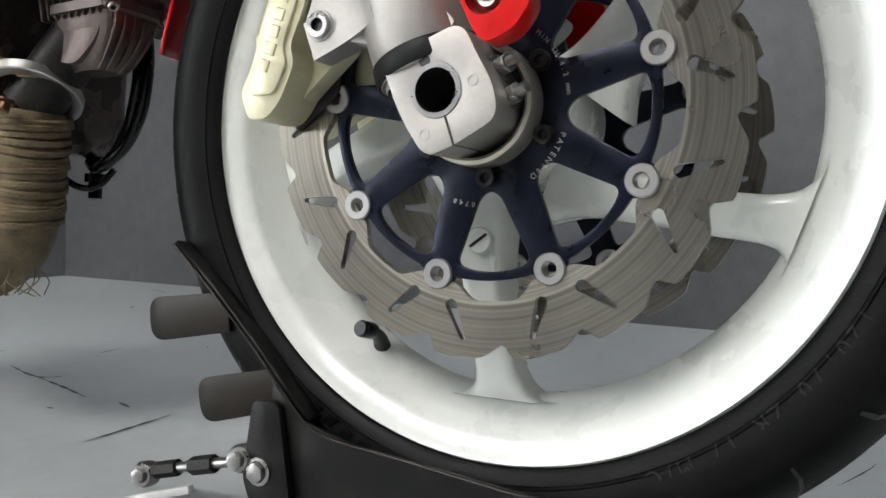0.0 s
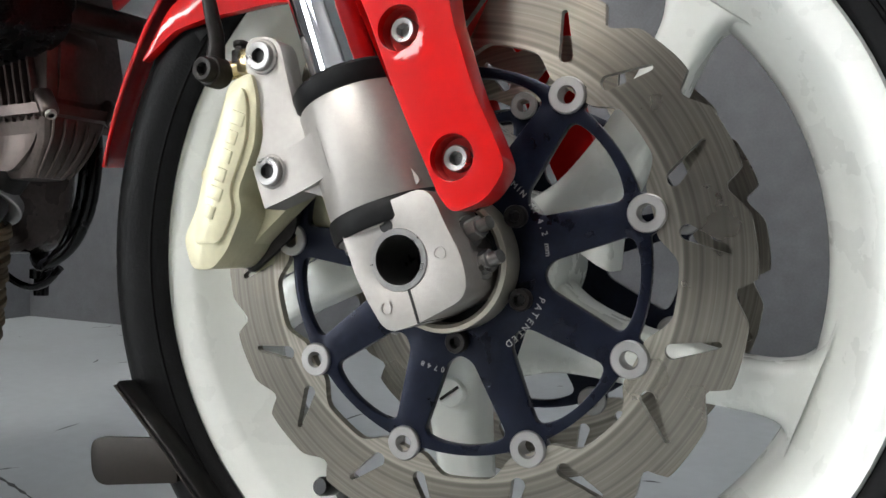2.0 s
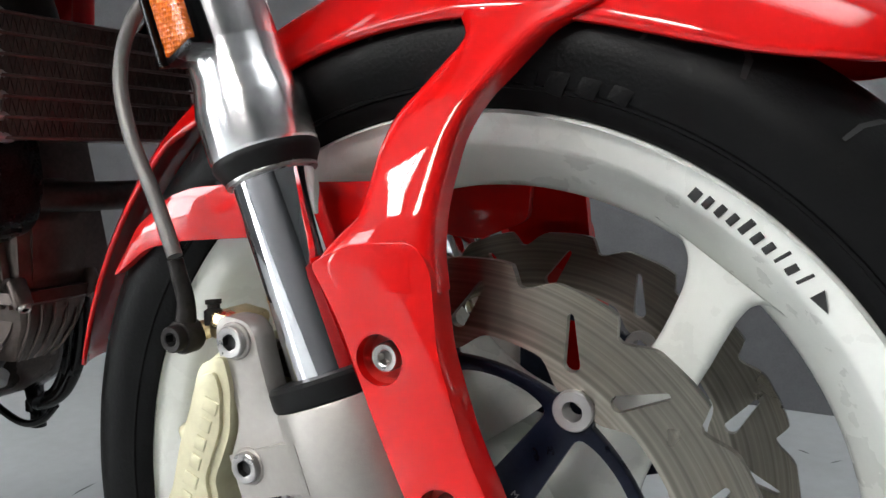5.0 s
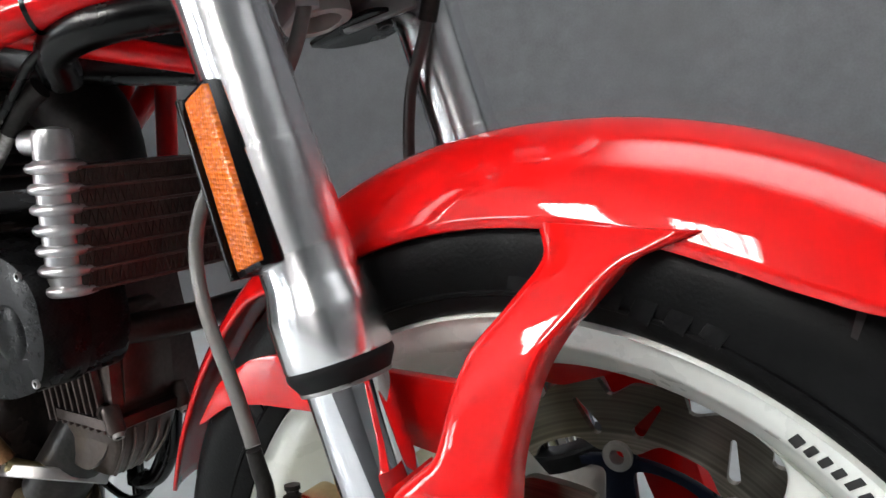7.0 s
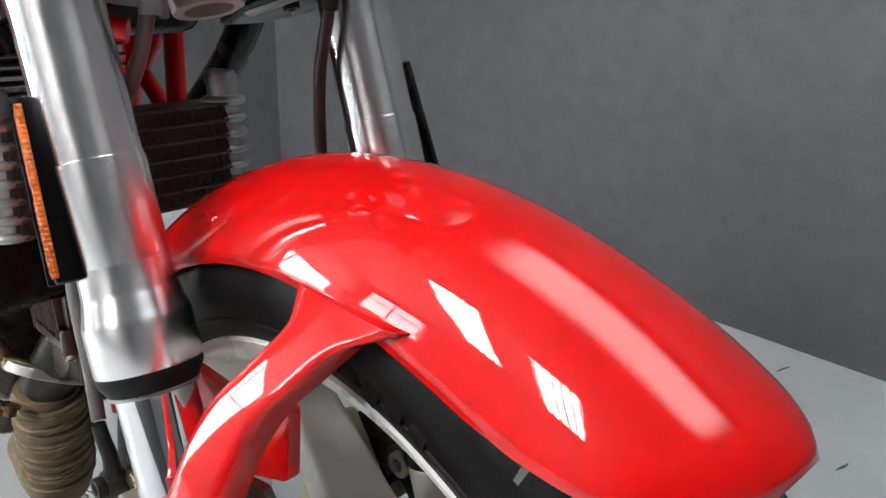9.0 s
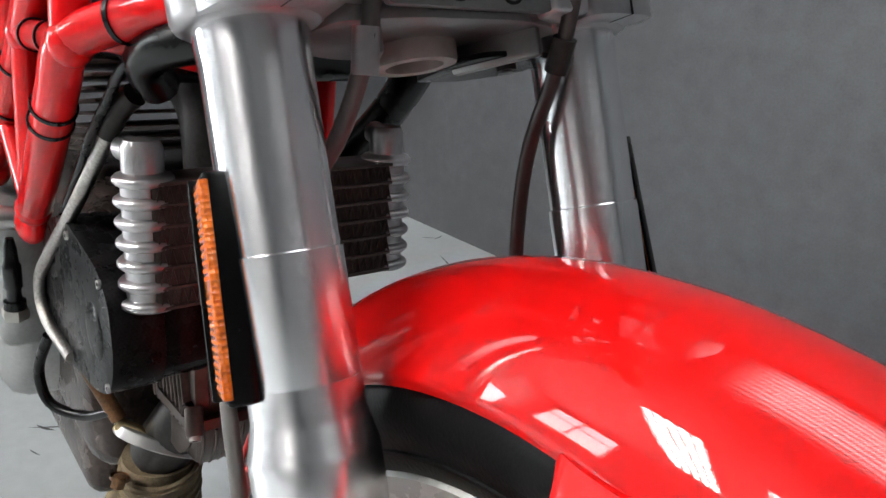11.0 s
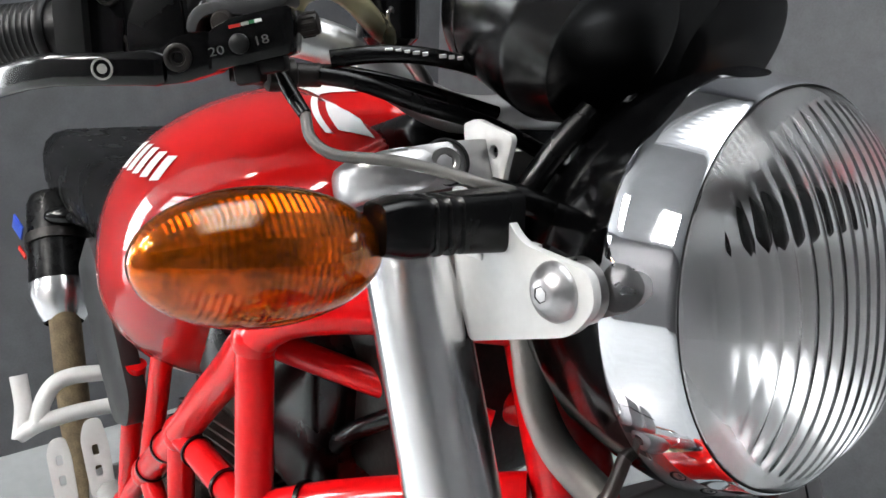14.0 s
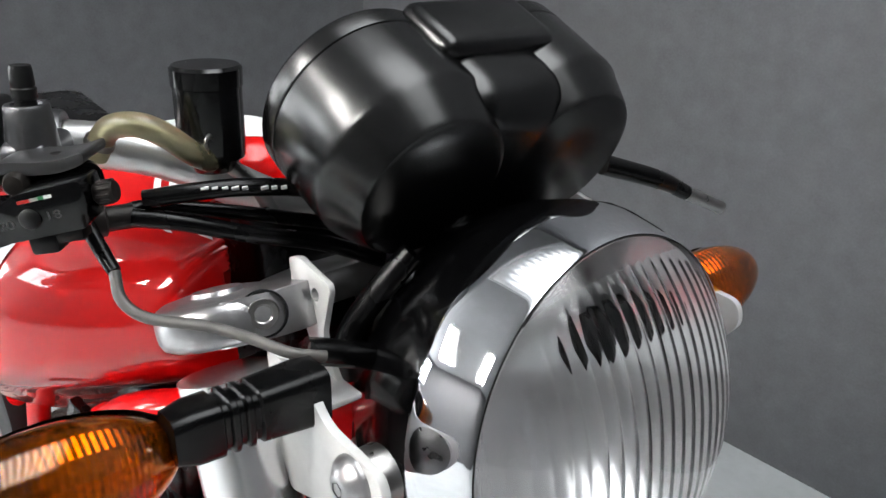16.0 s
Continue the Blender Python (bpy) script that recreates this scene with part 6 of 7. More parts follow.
TN = 224
tank_bm = loft([[tank_point(i / 90, 2 * math.pi * k / TN) for k in range(TN)] for i in range(91)], caps=False)
tank_bm.verts.ensure_lookup_table()
for k in range(TN // 2):   # the hollow front wall, in upright strips
    q = [tank_bm.verts[j] for j in dict.fromkeys((k, k + 1, (TN - k - 1) % TN, (TN - k) % TN))]
    if len(q) > 2:
        tank_bm.faces.new(q)
tank_bm.faces.new([tank_bm.verts[90 * TN + k] for k in range(TN)])
bmesh.ops.recalc_face_normals(tank_bm, faces=tank_bm.faces[:])
tank = part("fuel_tank", tank_bm, RED, bike, "glossy red fuel tank with white markings", smooth=50)


def decal(name, s0, s1, a0, a1, slant, material, n=8):
    rows = []
    for i in range(n + 1):
        t = i / n
        rows.append([tank_point(s0 + (s1 - s0) * t + slant * k / n, a0 + (a1 - a0) * k / n, 0.0009) for k in range(n + 1)])
    return part(name, loft(rows, closed=False), material, tank)


RIGHT = math.pi
# black box added in the front hollow to hide the tank's far lobe
part("steering_head_cover", box((0.085, 0.150, 0.090), pose(-0.318, 0.036, 0.868, 0, -14, 0), 0.012, 3), BLACK, bike, "black box filling the hollow front of the tank")
# white letters of the maker's name as plain slanted bars, stripes and the broad white band over the top
for k in range(5):
    decal("white_bar", 0.452 + k * 0.046, 0.452 + k * 0.046 + 0.032, RIGHT - 0.46 - k * 0.022, RIGHT - 0.615 - k * 0.026, -0.008, LETTER_WHITE)
decal("white_stripe", 0.190, 0.208, RIGHT - 0.92, RIGHT - 1.25, 0.17, LETTER_WHITE)
decal("white_band", 0.115, 0.195, RIGHT - 0.97, RIGHT - 1.30, 0.17, LETTER_WHITE)
decal("white_band", 0.30, 0.86, RIGHT - 1.34, RIGHT - 1.80, 0.0, LETTER_WHITE, 14)
panel = rounded([(-0.640, 0.800), (-0.585, 0.745), (-0.545, 0.682), (-0.560, 0.652), (-0.605, 0.640), (-0.655, 0.700), (-0.69, 0.76)], 0.012, 4)
part("side_panel", xz_plate(panel, -0.135, -0.120, [], 0.004), GREY_PLASTIC, bike, "dark grey plastic side panel")
part("seat", box((0.36, 0.20, 0.09), pose(-0.86, 0, 0.80, 0, 6, 0), 0.03, 3), BLACK, bike, "black seat")
part("tank_tab", box((0.026, 0.008, 0.040), pose(-0.372, -0.122, 0.770, 0, 25, 15), 0.003), BLACK, bike)


# ---- trellis frame ----
N_TOP, N_L, N_MID, N_BOT = (-0.331, -0.117, 0.792), (-0.467, -0.120, 0.681), (-0.327, -0.124, 0.684), (-0.484, -0.122, 0.552)
frame_ob = empty("trellis_frame", bike)
frame_ob["label"] = "red enamelled steel trellis frame"
FRAME_TUBES = [
    ([(-0.225, -0.020, 0.812), (-0.270, -0.070, 0.815), (-0.305, -0.105, 0.810), N_TOP, (-0.362, -0.119, 0.765), (-0.405, -0.120, 0.731), N_L, (-0.520, -0.121, 0.640), (-0.561, -0.121, 0.608)], 0.0122),
    ([(-0.205, -0.020, 0.722), (-0.255, -0.066, 0.712), (-0.295, -0.100, 0.700), N_MID, (-0.352, -0.127, 0.657), (-0.385, -0.127, 0.625), (-0.435, -0.125, 0.585), N_BOT], 0.0125),
    ([N_TOP, N_MID], 0.0112),
    ([N_L, N_MID], 0.0098),
    ([N_L, N_BOT], 0.0100),
    ([(-0.561, -0.121, 0.608), N_BOT], 0.0090),
    ([(-0.339, -0.100, 0.782), (-0.250, -0.010, 0.742)], 0.0085),
    ([(-0.335, -0.118, 0.690), (-0.262, -0.012, 0.668)], 0.0085),
    ([(-0.500, -0.119, 0.735), (-0.535, -0.121, 0.655), (-0.561, -0.121, 0.608)], 0.0085),
    ([(-0.561, -0.121, 0.608), (-0.590, -0.126, 0.580), (-0.611, -0.128, 0.556)], 0.0085),
    ([(-0.560, -0.124, 0.705), (-0.592, -0.126, 0.62), (-0.611, -0.128, 0.556)], 0.0085),
]
for n, (pts, r) in enumerate(FRAME_TUBES):
    for s in (1,) if n == 7 else (1, -1):   # one lower brace stands on one side only
        part("frame_tube", tube([(x, y * s, z) for x, y, z in pts], r, 18, 6 if len(pts) > 2 else 1), RED_FRAME, frame_ob, smooth=60)
# black sleeve that encloses the far-side red tube and hides its colour
part("loom_sleeve", tube([(-0.262, 0.072, 0.711), (-0.295, 0.100, 0.700), (-0.327, 0.124, 0.684), (-0.352, 0.127, 0.657), (-0.385, 0.127, 0.625), (-0.435, 0.125, 0.585)], 0.0150, 16), BLACK, frame_ob, "black sleeve over a frame tube")
part("head_tube", lathe([(0.012, -0.07), (0.021, -0.07), (0.023, -0.066), (0.023, 0.066), (0.021, 0.07), (0.012, 0.07)], (-0.208, 0.0, 0.772), FD, 36, close=True), RED_FRAME, frame_ob)
for nd in (N_TOP, N_L, N_MID, N_BOT, (-0.561, -0.121, 0.608), (-0.611, -0.128, 0.556)):
    part("weld_joint", blob(Vector(nd), (0.0145, 0.0135, 0.0145), Matrix.Identity(4), 16, 10), RED_FRAME, frame_ob)


def zip_tie(p, d, r):
    return part("cable_tie", lathe([(r, -0.0014), (r + 0.0013, -0.0014), (r + 0.0013, 0.0014), (r, 0.0014)], p, d, 24, close=True), BLACK, frame_ob, "black cable tie")


zip_tie((-0.300, -0.1035, 0.6985), (-0.04, -0.03, -0.012), 0.0128)
for p in ((-0.366, -0.127, 0.6435), (-0.378, -0.127, 0.6325)):
    zip_tie(p, (-0.035, 0, -0.032), 0.0128)
for p in ((-0.430, -0.1210, 0.6818), (-0.372, -0.1228, 0.6835)):
    zip_tie(p, (0.14, -0.004, 0.003), 0.0101)
zip_tie((-0.498, -0.1206, 0.658), (-0.05, 0, -0.04), 0.0125)
zip_tie((-0.545, -0.1208, 0.6205), (-0.05, 0, -0.04), 0.0125)
line("loom_along_frame", [(-0.255, -0.075, 0.690), (-0.300, -0.100, 0.676), (-0.330, -0.106, 0.650), (-0.352, -0.112, 0.624), (-0.374, -0.112, 0.606), (-0.398, -0.112, 0.588), (-0.44, -0.112, 0.556), (-0.50, -0.11, 0.525)], 0.0032, BLACK, bike, "black wiring along the frame")
line("coolant_hose", [(-0.215, -0.025, 0.700), (-0.262, -0.078, 0.690), (-0.298, -0.092, 0.678), (-0.315, -0.08, 0.66)], 0.0125, BLACK, bike, "black rubber hose with clips")
line("inner_cable", [(-0.25, -0.05, 0.765), (-0.300, -0.070, 0.735), (-0.345, -0.065, 0.70), (-0.38, -0.05, 0.67)], 0.006, BLACK, bike, "black cable inside the frame")
line("inner_cable", [(-0.245, -0.03, 0.755), (-0.31, -0.05, 0.745), (-0.38, -0.045, 0.735), (-0.46, -0.04, 0.72)], 0.006, BLACK, bike, "black cable inside the frame")
part("steering_damper", tube([(-0.206, -0.026, 0.812), (-0.199, -0.024, 0.780), (-0.183, -0.022, 0.757), (-0.158, -0.018, 0.742)], [0.0085, 0.0090, 0.0095, 0.0095], 20), CAST, bike, "silver pipe behind the headlight")
part("airbox", box((0.22, 0.17, 0.13), pose(-0.43, 0, 0.735, 0, 8, 0), 0.02, 3), BLACK, bike, "black airbox inside the frame")
part("battery_box", box((0.10, 0.12, 0.10), pose(-0.31, 0.0, 0.745, 0, 0, 0), 0.012, 2), BLACK_METAL, bike)

# frame slider
sl = part("frame_slider", lathe([(0, 0.074), (0.013, 0.074), (0.0195, 0.071), (0.0215, 0.066), (0.0215, 0.056), (0.0185, 0.053), (0.0185, 0.006), (0.0175, 0.004), (0, 0.004)], (-0.516, -0.146, 0.540), (-0.33, -0.93, 0.10), 32), BLACK, bike, "black plastic crash bobbin")
part("spacer", lathe([(0.0, 0.03), (0.0095, 0.03), (0.0095, 0.0), (0, 0)], (-0.507, -0.121, 0.537), (-0.33, -0.93, 0.10), 24), STEEL, sl)
part("socket", blob(Vector((-0.5, -0.122, 0.537)), (0.019, 0.012, 0.018), Matrix.Identity(4), 20, 12), RED_FRAME, sl)

# ---- oil cooler ----
cool = empty("oil_cooler", bike)
cool["label"] = "finned alloy oil cooler ahead of the engine"
CX, CZ0, CZ1 = -0.318, 0.524, 0.606


def end_tank(y):
    prof = [(0, 0.0), (0.0125, 0.0)]
    n = 7
    step = (CZ1 - CZ0 - 0.003) / (n - 1)
    for k in range(n):
        h = 0.0008 + k * step
        prof += [(0.0138, h - 0.0026), (0.0166, h - 0.0018), (0.0181, h - 0.0002), (0.0184, h + 0.0012), (0.0181, h + 0.0026), (0.0166, h + 0.0042), (0.0138, h + 0.0050)]
    prof += [(0.0125, CZ1 - CZ0 + 0.004), (0.0125, CZ1 - CZ0 + 0.008)]
    t = part("end_tank", lathe(prof, (CX, y, CZ0), (0, 0, 1), 36), CLAMP, cool, "ridged cast alloy end tank")
    part("union", lathe([(0.0125, 0.0), (0.0125, 0.012), (0.0105, 0.017), (0.0, 0.019)], (CX, y, CZ1 + 0.006), (0, 0, 1), 28), CLAMP, t)
    part("union_arm", tube([(CX, y, CZ1 + 0.014), (CX - 0.022, y - 0.004 * (1 if y < 0 else -1), CZ1 + 0.015)], 0.0085, 18, 1), CLAMP, t)
    return t


end_tank(-0.091)
end_tank(0.085)
part("core", box((0.030, 0.170, CZ1 - CZ0 - 0.002), pose(CX + 0.001, -0.0065, (CZ0 + CZ1) / 2), 0.002), COOLER, cool, "dark oily cooler core")
for k in range(7):
    part("oil_passage", box((0.034, 0.172, 0.0022), pose(CX + 0.001, -0.0065, CZ0 + 0.0015 + k * (CZ1 - CZ0 - 0.003) / 6), 0.0006), FIN, cool)
bm = bmesh.new()
for r in range(6):
    z0 = CZ0 + 0.0030 + r * (CZ1 - CZ0 - 0.003) / 6
    for k in range(58):
        box((0.0325, 0.0007, 0.0106), pose(CX + 0.001, -0.088 + k * 0.0029, z0 + 0.0052, 14 if k % 2 else -14, 0, 0), 0, bm=bm)
tagged(part("corrugated_sheet", bm, COOLER, cool, smooth=0), kind="stuff")
part("mount_lug", lathe([(0.004, 0.006), (0.0105, 0.006), (0.0110, 0.004), (0.0110, -0.004), (0.004, -0.006)], (-0.350, -0.073, 0.5005), (0.35, -0.93, 0), 24, close=True), CAST, cool)
part("mount_rod", tube([(-0.35, -0.07, 0.492), (-0.33, -0.055, 0.487), (-0.315, 0.0, 0.485), (-0.315, 0.06, 0.485)], 0.011, 14), BLACK_METAL, cool)
line("oil_line", [(-0.338, -0.100, 0.640), (-0.358, -0.106, 0.612), (-0.405, -0.114, 0.565), (-0.455, -0.119, 0.525), (-0.495, -0.121, 0.490), (-0.482, -0.121, 0.462), (-0.42, -0.118, 0.452)], 0.0050, BRAID, bike, "braided steel oil line", 16)
part("line_end", tube([(-0.322, -0.092, 0.655), (-0.332, -0.097, 0.647), (-0.346, -0.103, 0.628)], [0.0075, 0.0075, 0.0064], 16), BLACK_METAL, bike)

# ---- engine ----
eng = part("engine", box((0.30, 0.19, 0.25), pose(-0.615, 0, 0.44, 0, 6, 0), 0.03, 3), ENGINE, bike, "oily dark air-cooled engine with carbon belt cover")
part("clutch_cover", lathe([(0, 0.03), (0.060, 0.03), (0.072, 0.024), (0.078, 0.012), (0.080, -0.02), (0, -0.02)], (-0.66, -0.105, 0.40), (0, -1, 0), 40), CASE_SILVER, eng, "silver engine side cover")
part("side_case", box((0.16, 0.05, 0.13), pose(-0.640, -0.118, 0.478, 0, 12, 0), 0.015, 3), CASE_SILVER, eng)
part("blue_plate", box((0.020, 0.002, 0.010), pose(-0.598, -0.1445, 0.538, 0, 12, 0), 0.0005), BLUE, eng, "blue and white label")
part("blue_plate", box((0.008, 0.0022, 0.009), pose(-0.576, -0.1445, 0.543, 0, 12, 0), 0.0005), LETTER_WHITE, eng)
part("crankcase_front", box((0.10, 0.15, 0.13), pose(-0.535, -0.01, 0.385, 0, 15, 0), 0.02, 3), ENGINE, eng)
# horizontal cylinder with head and carbon belt cover
for k in range(9):
    part("cylinder_fin", box((0.0030, 0.094, 0.125), pose(-0.430 + k * 0.0085, -0.014, 0.468, 0, -10, 0), 0.004), FIN, eng)
headbox = rounded([(-0.372, 0.50), (-0.352, 0.497), (-0.343, 0.478), (-0.345, 0.420), (-0.360, 0.388), (-0.385, 0.368), (-0.41, 0.372), (-0.41, 0.50)], 0.010, 4)
part("cylinder_head", xz_plate(headbox, -0.055, 0.0, [], 0.006), HEAD_CAST, eng)
part("head_cap", xz_plate(rounded([(-0.362, 0.49), (-0.350, 0.487), (-0.340, 0.470), (-0.343, 0.428), (-0.356, 0.405), (-0.368, 0.41)], 0.006, 4), -0.045, -0.010, [], 0.004), HEAD_CAST, eng)
cap = []
for z, x0, x1, y0, y1 in ((0.419, -0.412, -0.3375, -0.062, 0.004), (0.411, -0.412, -0.3375, -0.062, 0.004), (0.409, -0.410, -0.341, -0.058, 0.000), (0.393, -0.408, -0.346, -0.054, -0.003), (0.372, -0.406, -0.360, -0.050, -0.010), (0.364, -0.402, -0.370, -0.046, -0.016)):
    cap.append([Vector((x, y, z)) for x, y in rounded([(x0, y0), (x1, y0), (x1, y1), (x0, y1)], 0.008, 3)])
part("valve_cover", loft(cap), HEAD_CAST, eng, "dark brown cast valve cover", smooth=30)
for y in (-0.058, 0.002):
    part("cover_boss", lathe([(0, 0.007), (0.0055, 0.007), (0.0068, 0.005), (0.0068, -0.014), (0, -0.014)], (-0.3395, y, 0.415), (0.6, -0.2, -0.75), 18), HEAD_CAST, eng)
    hexbolt((-0.3355, y - 0.0015, 0.4105), (0.6, -0.2, -0.75), 0.0042, 0.004, eng, CAST)
for p in ((-0.352, -0.055, 0.424), (-0.35, -0.04, 0.492)):
    hexbolt(p, (0.6, -0.8, 0), 0.006, 0.007, eng, ENGINE)
belt = rounded([(-0.335, 0.546), (-0.315, 0.528), (-0.311, 0.492), (-0.323, 0.464), (-0.360, 0.451), (-0.42, 0.446), (-0.50, 0.44), (-0.52, 0.48), (-0.47, 0.545), (-0.42, 0.562)], [0.02, 0.02, 0.02, 0.02, 0.02, 0.03, 0.03, 0.03, 0.03, 0.03], 6)
part("belt_cover", xz_plate(belt, -0.1175, -0.084, [], 0.004), CARBON, eng, "glossy carbon-fibre belt cover", smooth=40)
part("belt_cover_back", xz_plate([(-0.415 + (x + 0.415) * 0.97, 0.503 + (z - 0.503) * 0.97) for x, z in belt], -0.0836, -0.052, [], 0.004), CARBON, eng, smooth=40)
part("cover_dimple", lathe([(0.020, 0.0), (0.019, 0.0008), (0.012, 0.0018), (0.0, 0.0021)], (-0.352, -0.1174, 0.498), (0, -1, 0), 32), CARBON, eng)
for p in ((-0.330, 0.538), (-0.326, 0.468), (-0.405, 0.550)):
    hexbolt((p[0], -0.1172, p[1]), (0, -1, 0), 0.0032, 0.0022, eng, STEEL)
plug = part("sensor_plug", lathe([(0.0, -0.002), (0.0085, -0.002), (0.0085, 0.006), (0.0060, 0.007), (0.0055, 0.016), (0.0070, 0.018), (0.0070, 0.036), (0.0055, 0.040), (0.0048, 0.052), (0.0030, 0.060), (0, 0.060)], (-0.517, -0.137, 0.463), (0.10, 0.0, 1), 20), BLACK, eng, "black sensor plug on a grey nut")
part("plug_nut", lathe([(0.0, -0.008), (0.0100, -0.008), (0.0108, -0.006), (0.0108, -0.001), (0.0100, 0.001), (0, 0.001)], (-0.517, -0.137, 0.461), (0.10, 0.0, 1), 6), CAST, plug)
# vertical cylinder behind the frame
for k in range(8):
    part("cylinder_fin", box((0.135, 0.150, 0.0032), pose(-0.535 - k * 0.002, 0.0, 0.585 + k * 0.0095, 0, -8, 0), 0.004), FIN, eng)
part("vertical_head", box((0.12, 0.14, 0.05), pose(-0.53, 0, 0.682, 0, -8, 0), 0.012), ENGINE, eng)
part("intake", tube([(-0.45, 0.0, 0.66), (-0.41, 0.0, 0.63), (-0.40, 0.0, 0.57)], 0.034, 24), BLACK_METAL, eng)
for k in range(5):   # cooling ribs down the front of the cover
    part("cover_rib", tube([(-0.3400 - 0.001 * k, -0.052 + 0.011 * k, 0.408), (-0.3450, -0.050 + 0.010 * k, 0.393), (-0.3590, -0.047 + 0.0085 * k, 0.374), (-0.3690, -0.044 + 0.007 * k, 0.365)], 0.0014, 8, 3), HEAD_CAST, eng)
part("breather", lathe([(0, 0.0), (0.007, 0.0), (0.007, 0.016), (0.011, 0.017), (0.011, 0.026), (0.006, 0.027), (0.006, 0.05), (0, 0.05)], (-0.510, 0.070, 0.262), (0.05, 0, 1), 18), BLACK, eng)
line("drain_hose", [(-0.395, 0.030, 0.440), (-0.406, 0.045, 0.408), (-0.4065, 0.045, 0.382), (-0.4150, 0.045, 0.345), (-0.4350, 0.045, 0.314), (-0.4620, 0.047, 0.298), (-0.490, 0.055, 0.292), (-0.51, 0.065, 0.300)], 0.0062, BLACK, bike, "black breather hose hanging under the cylinder", 14)
line("drain_hose", [(-0.405, 0.030, 0.430), (-0.4170, 0.044, 0.398), (-0.4210, 0.046, 0.370), (-0.4340, 0.048, 0.335), (-0.4540, 0.050, 0.308), (-0.480, 0.055, 0.296)], 0.0060, BLACK, bike, "thin black hose under the cylinder", 12)
line("lower_cable", [(-0.55, 0.03, 0.315), (-0.53, 0.045, 0.285), (-0.505, 0.05, 0.272), (-0.485, 0.055, 0.275), (-0.47, 0.06, 0.29)], 0.0035, BLACK, bike, "thin black cable")
line("sensor_cable", [(-0.500, -0.118, 0.440), (-0.515, -0.125, 0.405), (-0.510, -0.12, 0.375), (-0.485, -0.10, 0.368), (-0.455, -0.085, 0.382)], 0.0045, BLACK, bike, "black sensor lead")
part("oil_banjo", tube([(-0.452, -0.082, 0.372), (-0.440, -0.070, 0.366), (-0.422, -0.062, 0.362)], 0.006, 14), GOLD_METAL, eng)
part("oil_pipe", tube([(-0.47, -0.10, 0.425), (-0.463, -0.09, 0.40), (-0.452, -0.08, 0.375)], 0.0065, 14), BRONZE, eng)

# exhaust header, wrapped in cloth
exh = part("exhaust_header", tube([(-0.450, -0.050, 0.334), (-0.456, -0.050, 0.300), (-0.460, -0.050, 0.255), (-0.480, -0.046, 0.215), (-0.535, -0.040, 0.190), (-0.620, -0.03, 0.180)], [0.030, 0.033, 0.032, 0.031, 0.030, 0.029], 28), WRAP, bike, "exhaust header wrapped in tan heat cloth")
for k in range(16):
    t = k / 15
    p = Vector((-0.448 - 0.013 * t, -0.050, 0.328 - 0.090 * t))
    d = Vector((-0.25, 0.0, -1))
    part("wrap_turn", lathe([(0.0310 + 0.0012 * math.sin(k * 2.1), -0.0022), (0.0342 + 0.0012 * math.sin(k * 2.1), -0.0010), (0.0342 + 0.0012 * math.sin(k * 2.1), 0.0030), (0.0315, 0.0042)], p, d + Vector((0.10 * math.sin(k), 0.14, 0)), 28), WRAP, exh)
part("bare_pipe", tube([(-0.405, -0.030, 0.400), (-0.425, -0.040, 0.370), (-0.449, -0.050, 0.336)], 0.025, 24), BLACK_METAL, exh, "dark bare pipe out of the head")
part("header_clamp", lathe([(0.0315, -0.005), (0.0400, -0.005), (0.0410, -0.004), (0.0410, 0.004), (0.0400, 0.005), (0.0315, 0.005)], (-0.447, -0.047, 0.350), (-0.15, 0.45, 0.88), 36, close=True), SATIN, exh, "bright exhaust flange clamp")
hexbolt((-0.430, -0.088, 0.336), (0, -0.3, -1), 0.006, 0.010, exh, BRONZE, socket=False)
rng = random.Random(5)
for k in range(16):
    a = rng.uniform(0, 6.28)
    p = Vector((-0.482 + 0.022 * math.cos(a), -0.047 + 0.022 * math.sin(a), 0.192))
    line("frayed_thread", [p, p + Vector((rng.uniform(-0.01, 0.01), rng.uniform(-0.01, 0.01), -0.012)), p + Vector((rng.uniform(-0.02, 0.02), rng.uniform(-0.02, 0.02), -0.024))], 0.0006, WRAP, exh, seg=5)

# rear: wrapped pipe, silencers, footrest hangers, swingarm, rear wheel
line("wrapped_pipe", [(-0.822, -0.118, 0.455), (-0.84, -0.119, 0.50), (-0.86, -0.119, 0.55), (-0.905, -0.112, 0.655)], 0.0175, WRAP, bike, "cloth-wrapped exhaust riser", 20)
sil = part("silencer", lathe([(0, -0.03), (0.024, -0.03), (0.034, -0.010), (0.036, 0.0), (0.036, 0.115), (0.033, 0.124), (0.028, 0.127), (0, 0.124)], (-0.925, -0.108, 0.672), (-0.52, 0.14, 0.84), 36), CARBON, bike, "carbon-fibre silencer with bright end cone")
part("end_cone", lathe([(0.0215, -0.034), (0.028, -0.024), (0.0375, -0.004), (0.0375, 0.012)], (-0.925, -0.108, 0.672), (-0.52, 0.14, 0.84), 36), ALU, sil)
part("silencer_strap", lathe([(0.0362, -0.006), (0.0385, -0.006), (0.0385, 0.006), (0.0362, 0.006)], (-0.96, -0.099, 0.729), (-0.52, 0.14, 0.84), 36, close=True), BLACK_METAL, sil)
part("silencer_badge", box((0.026, 0.002, 0.02), pose(-0.972, -0.141, 0.750, 0, 30, 12), 0.0005), BLUE, sil)
part("silencer_badge", box((0.020, 0.0022, 0.006), pose(-0.955, -0.1415, 0.722, 0, 30, 12), 0.0005), RED_DARK, sil)
line("rear_signal_stalk", [(-0.90, -0.07, 0.76), (-0.883, -0.085, 0.764), (-0.936, -0.093, 0.764)], 0.006, BLACK, bike, "black rear signal stalk")
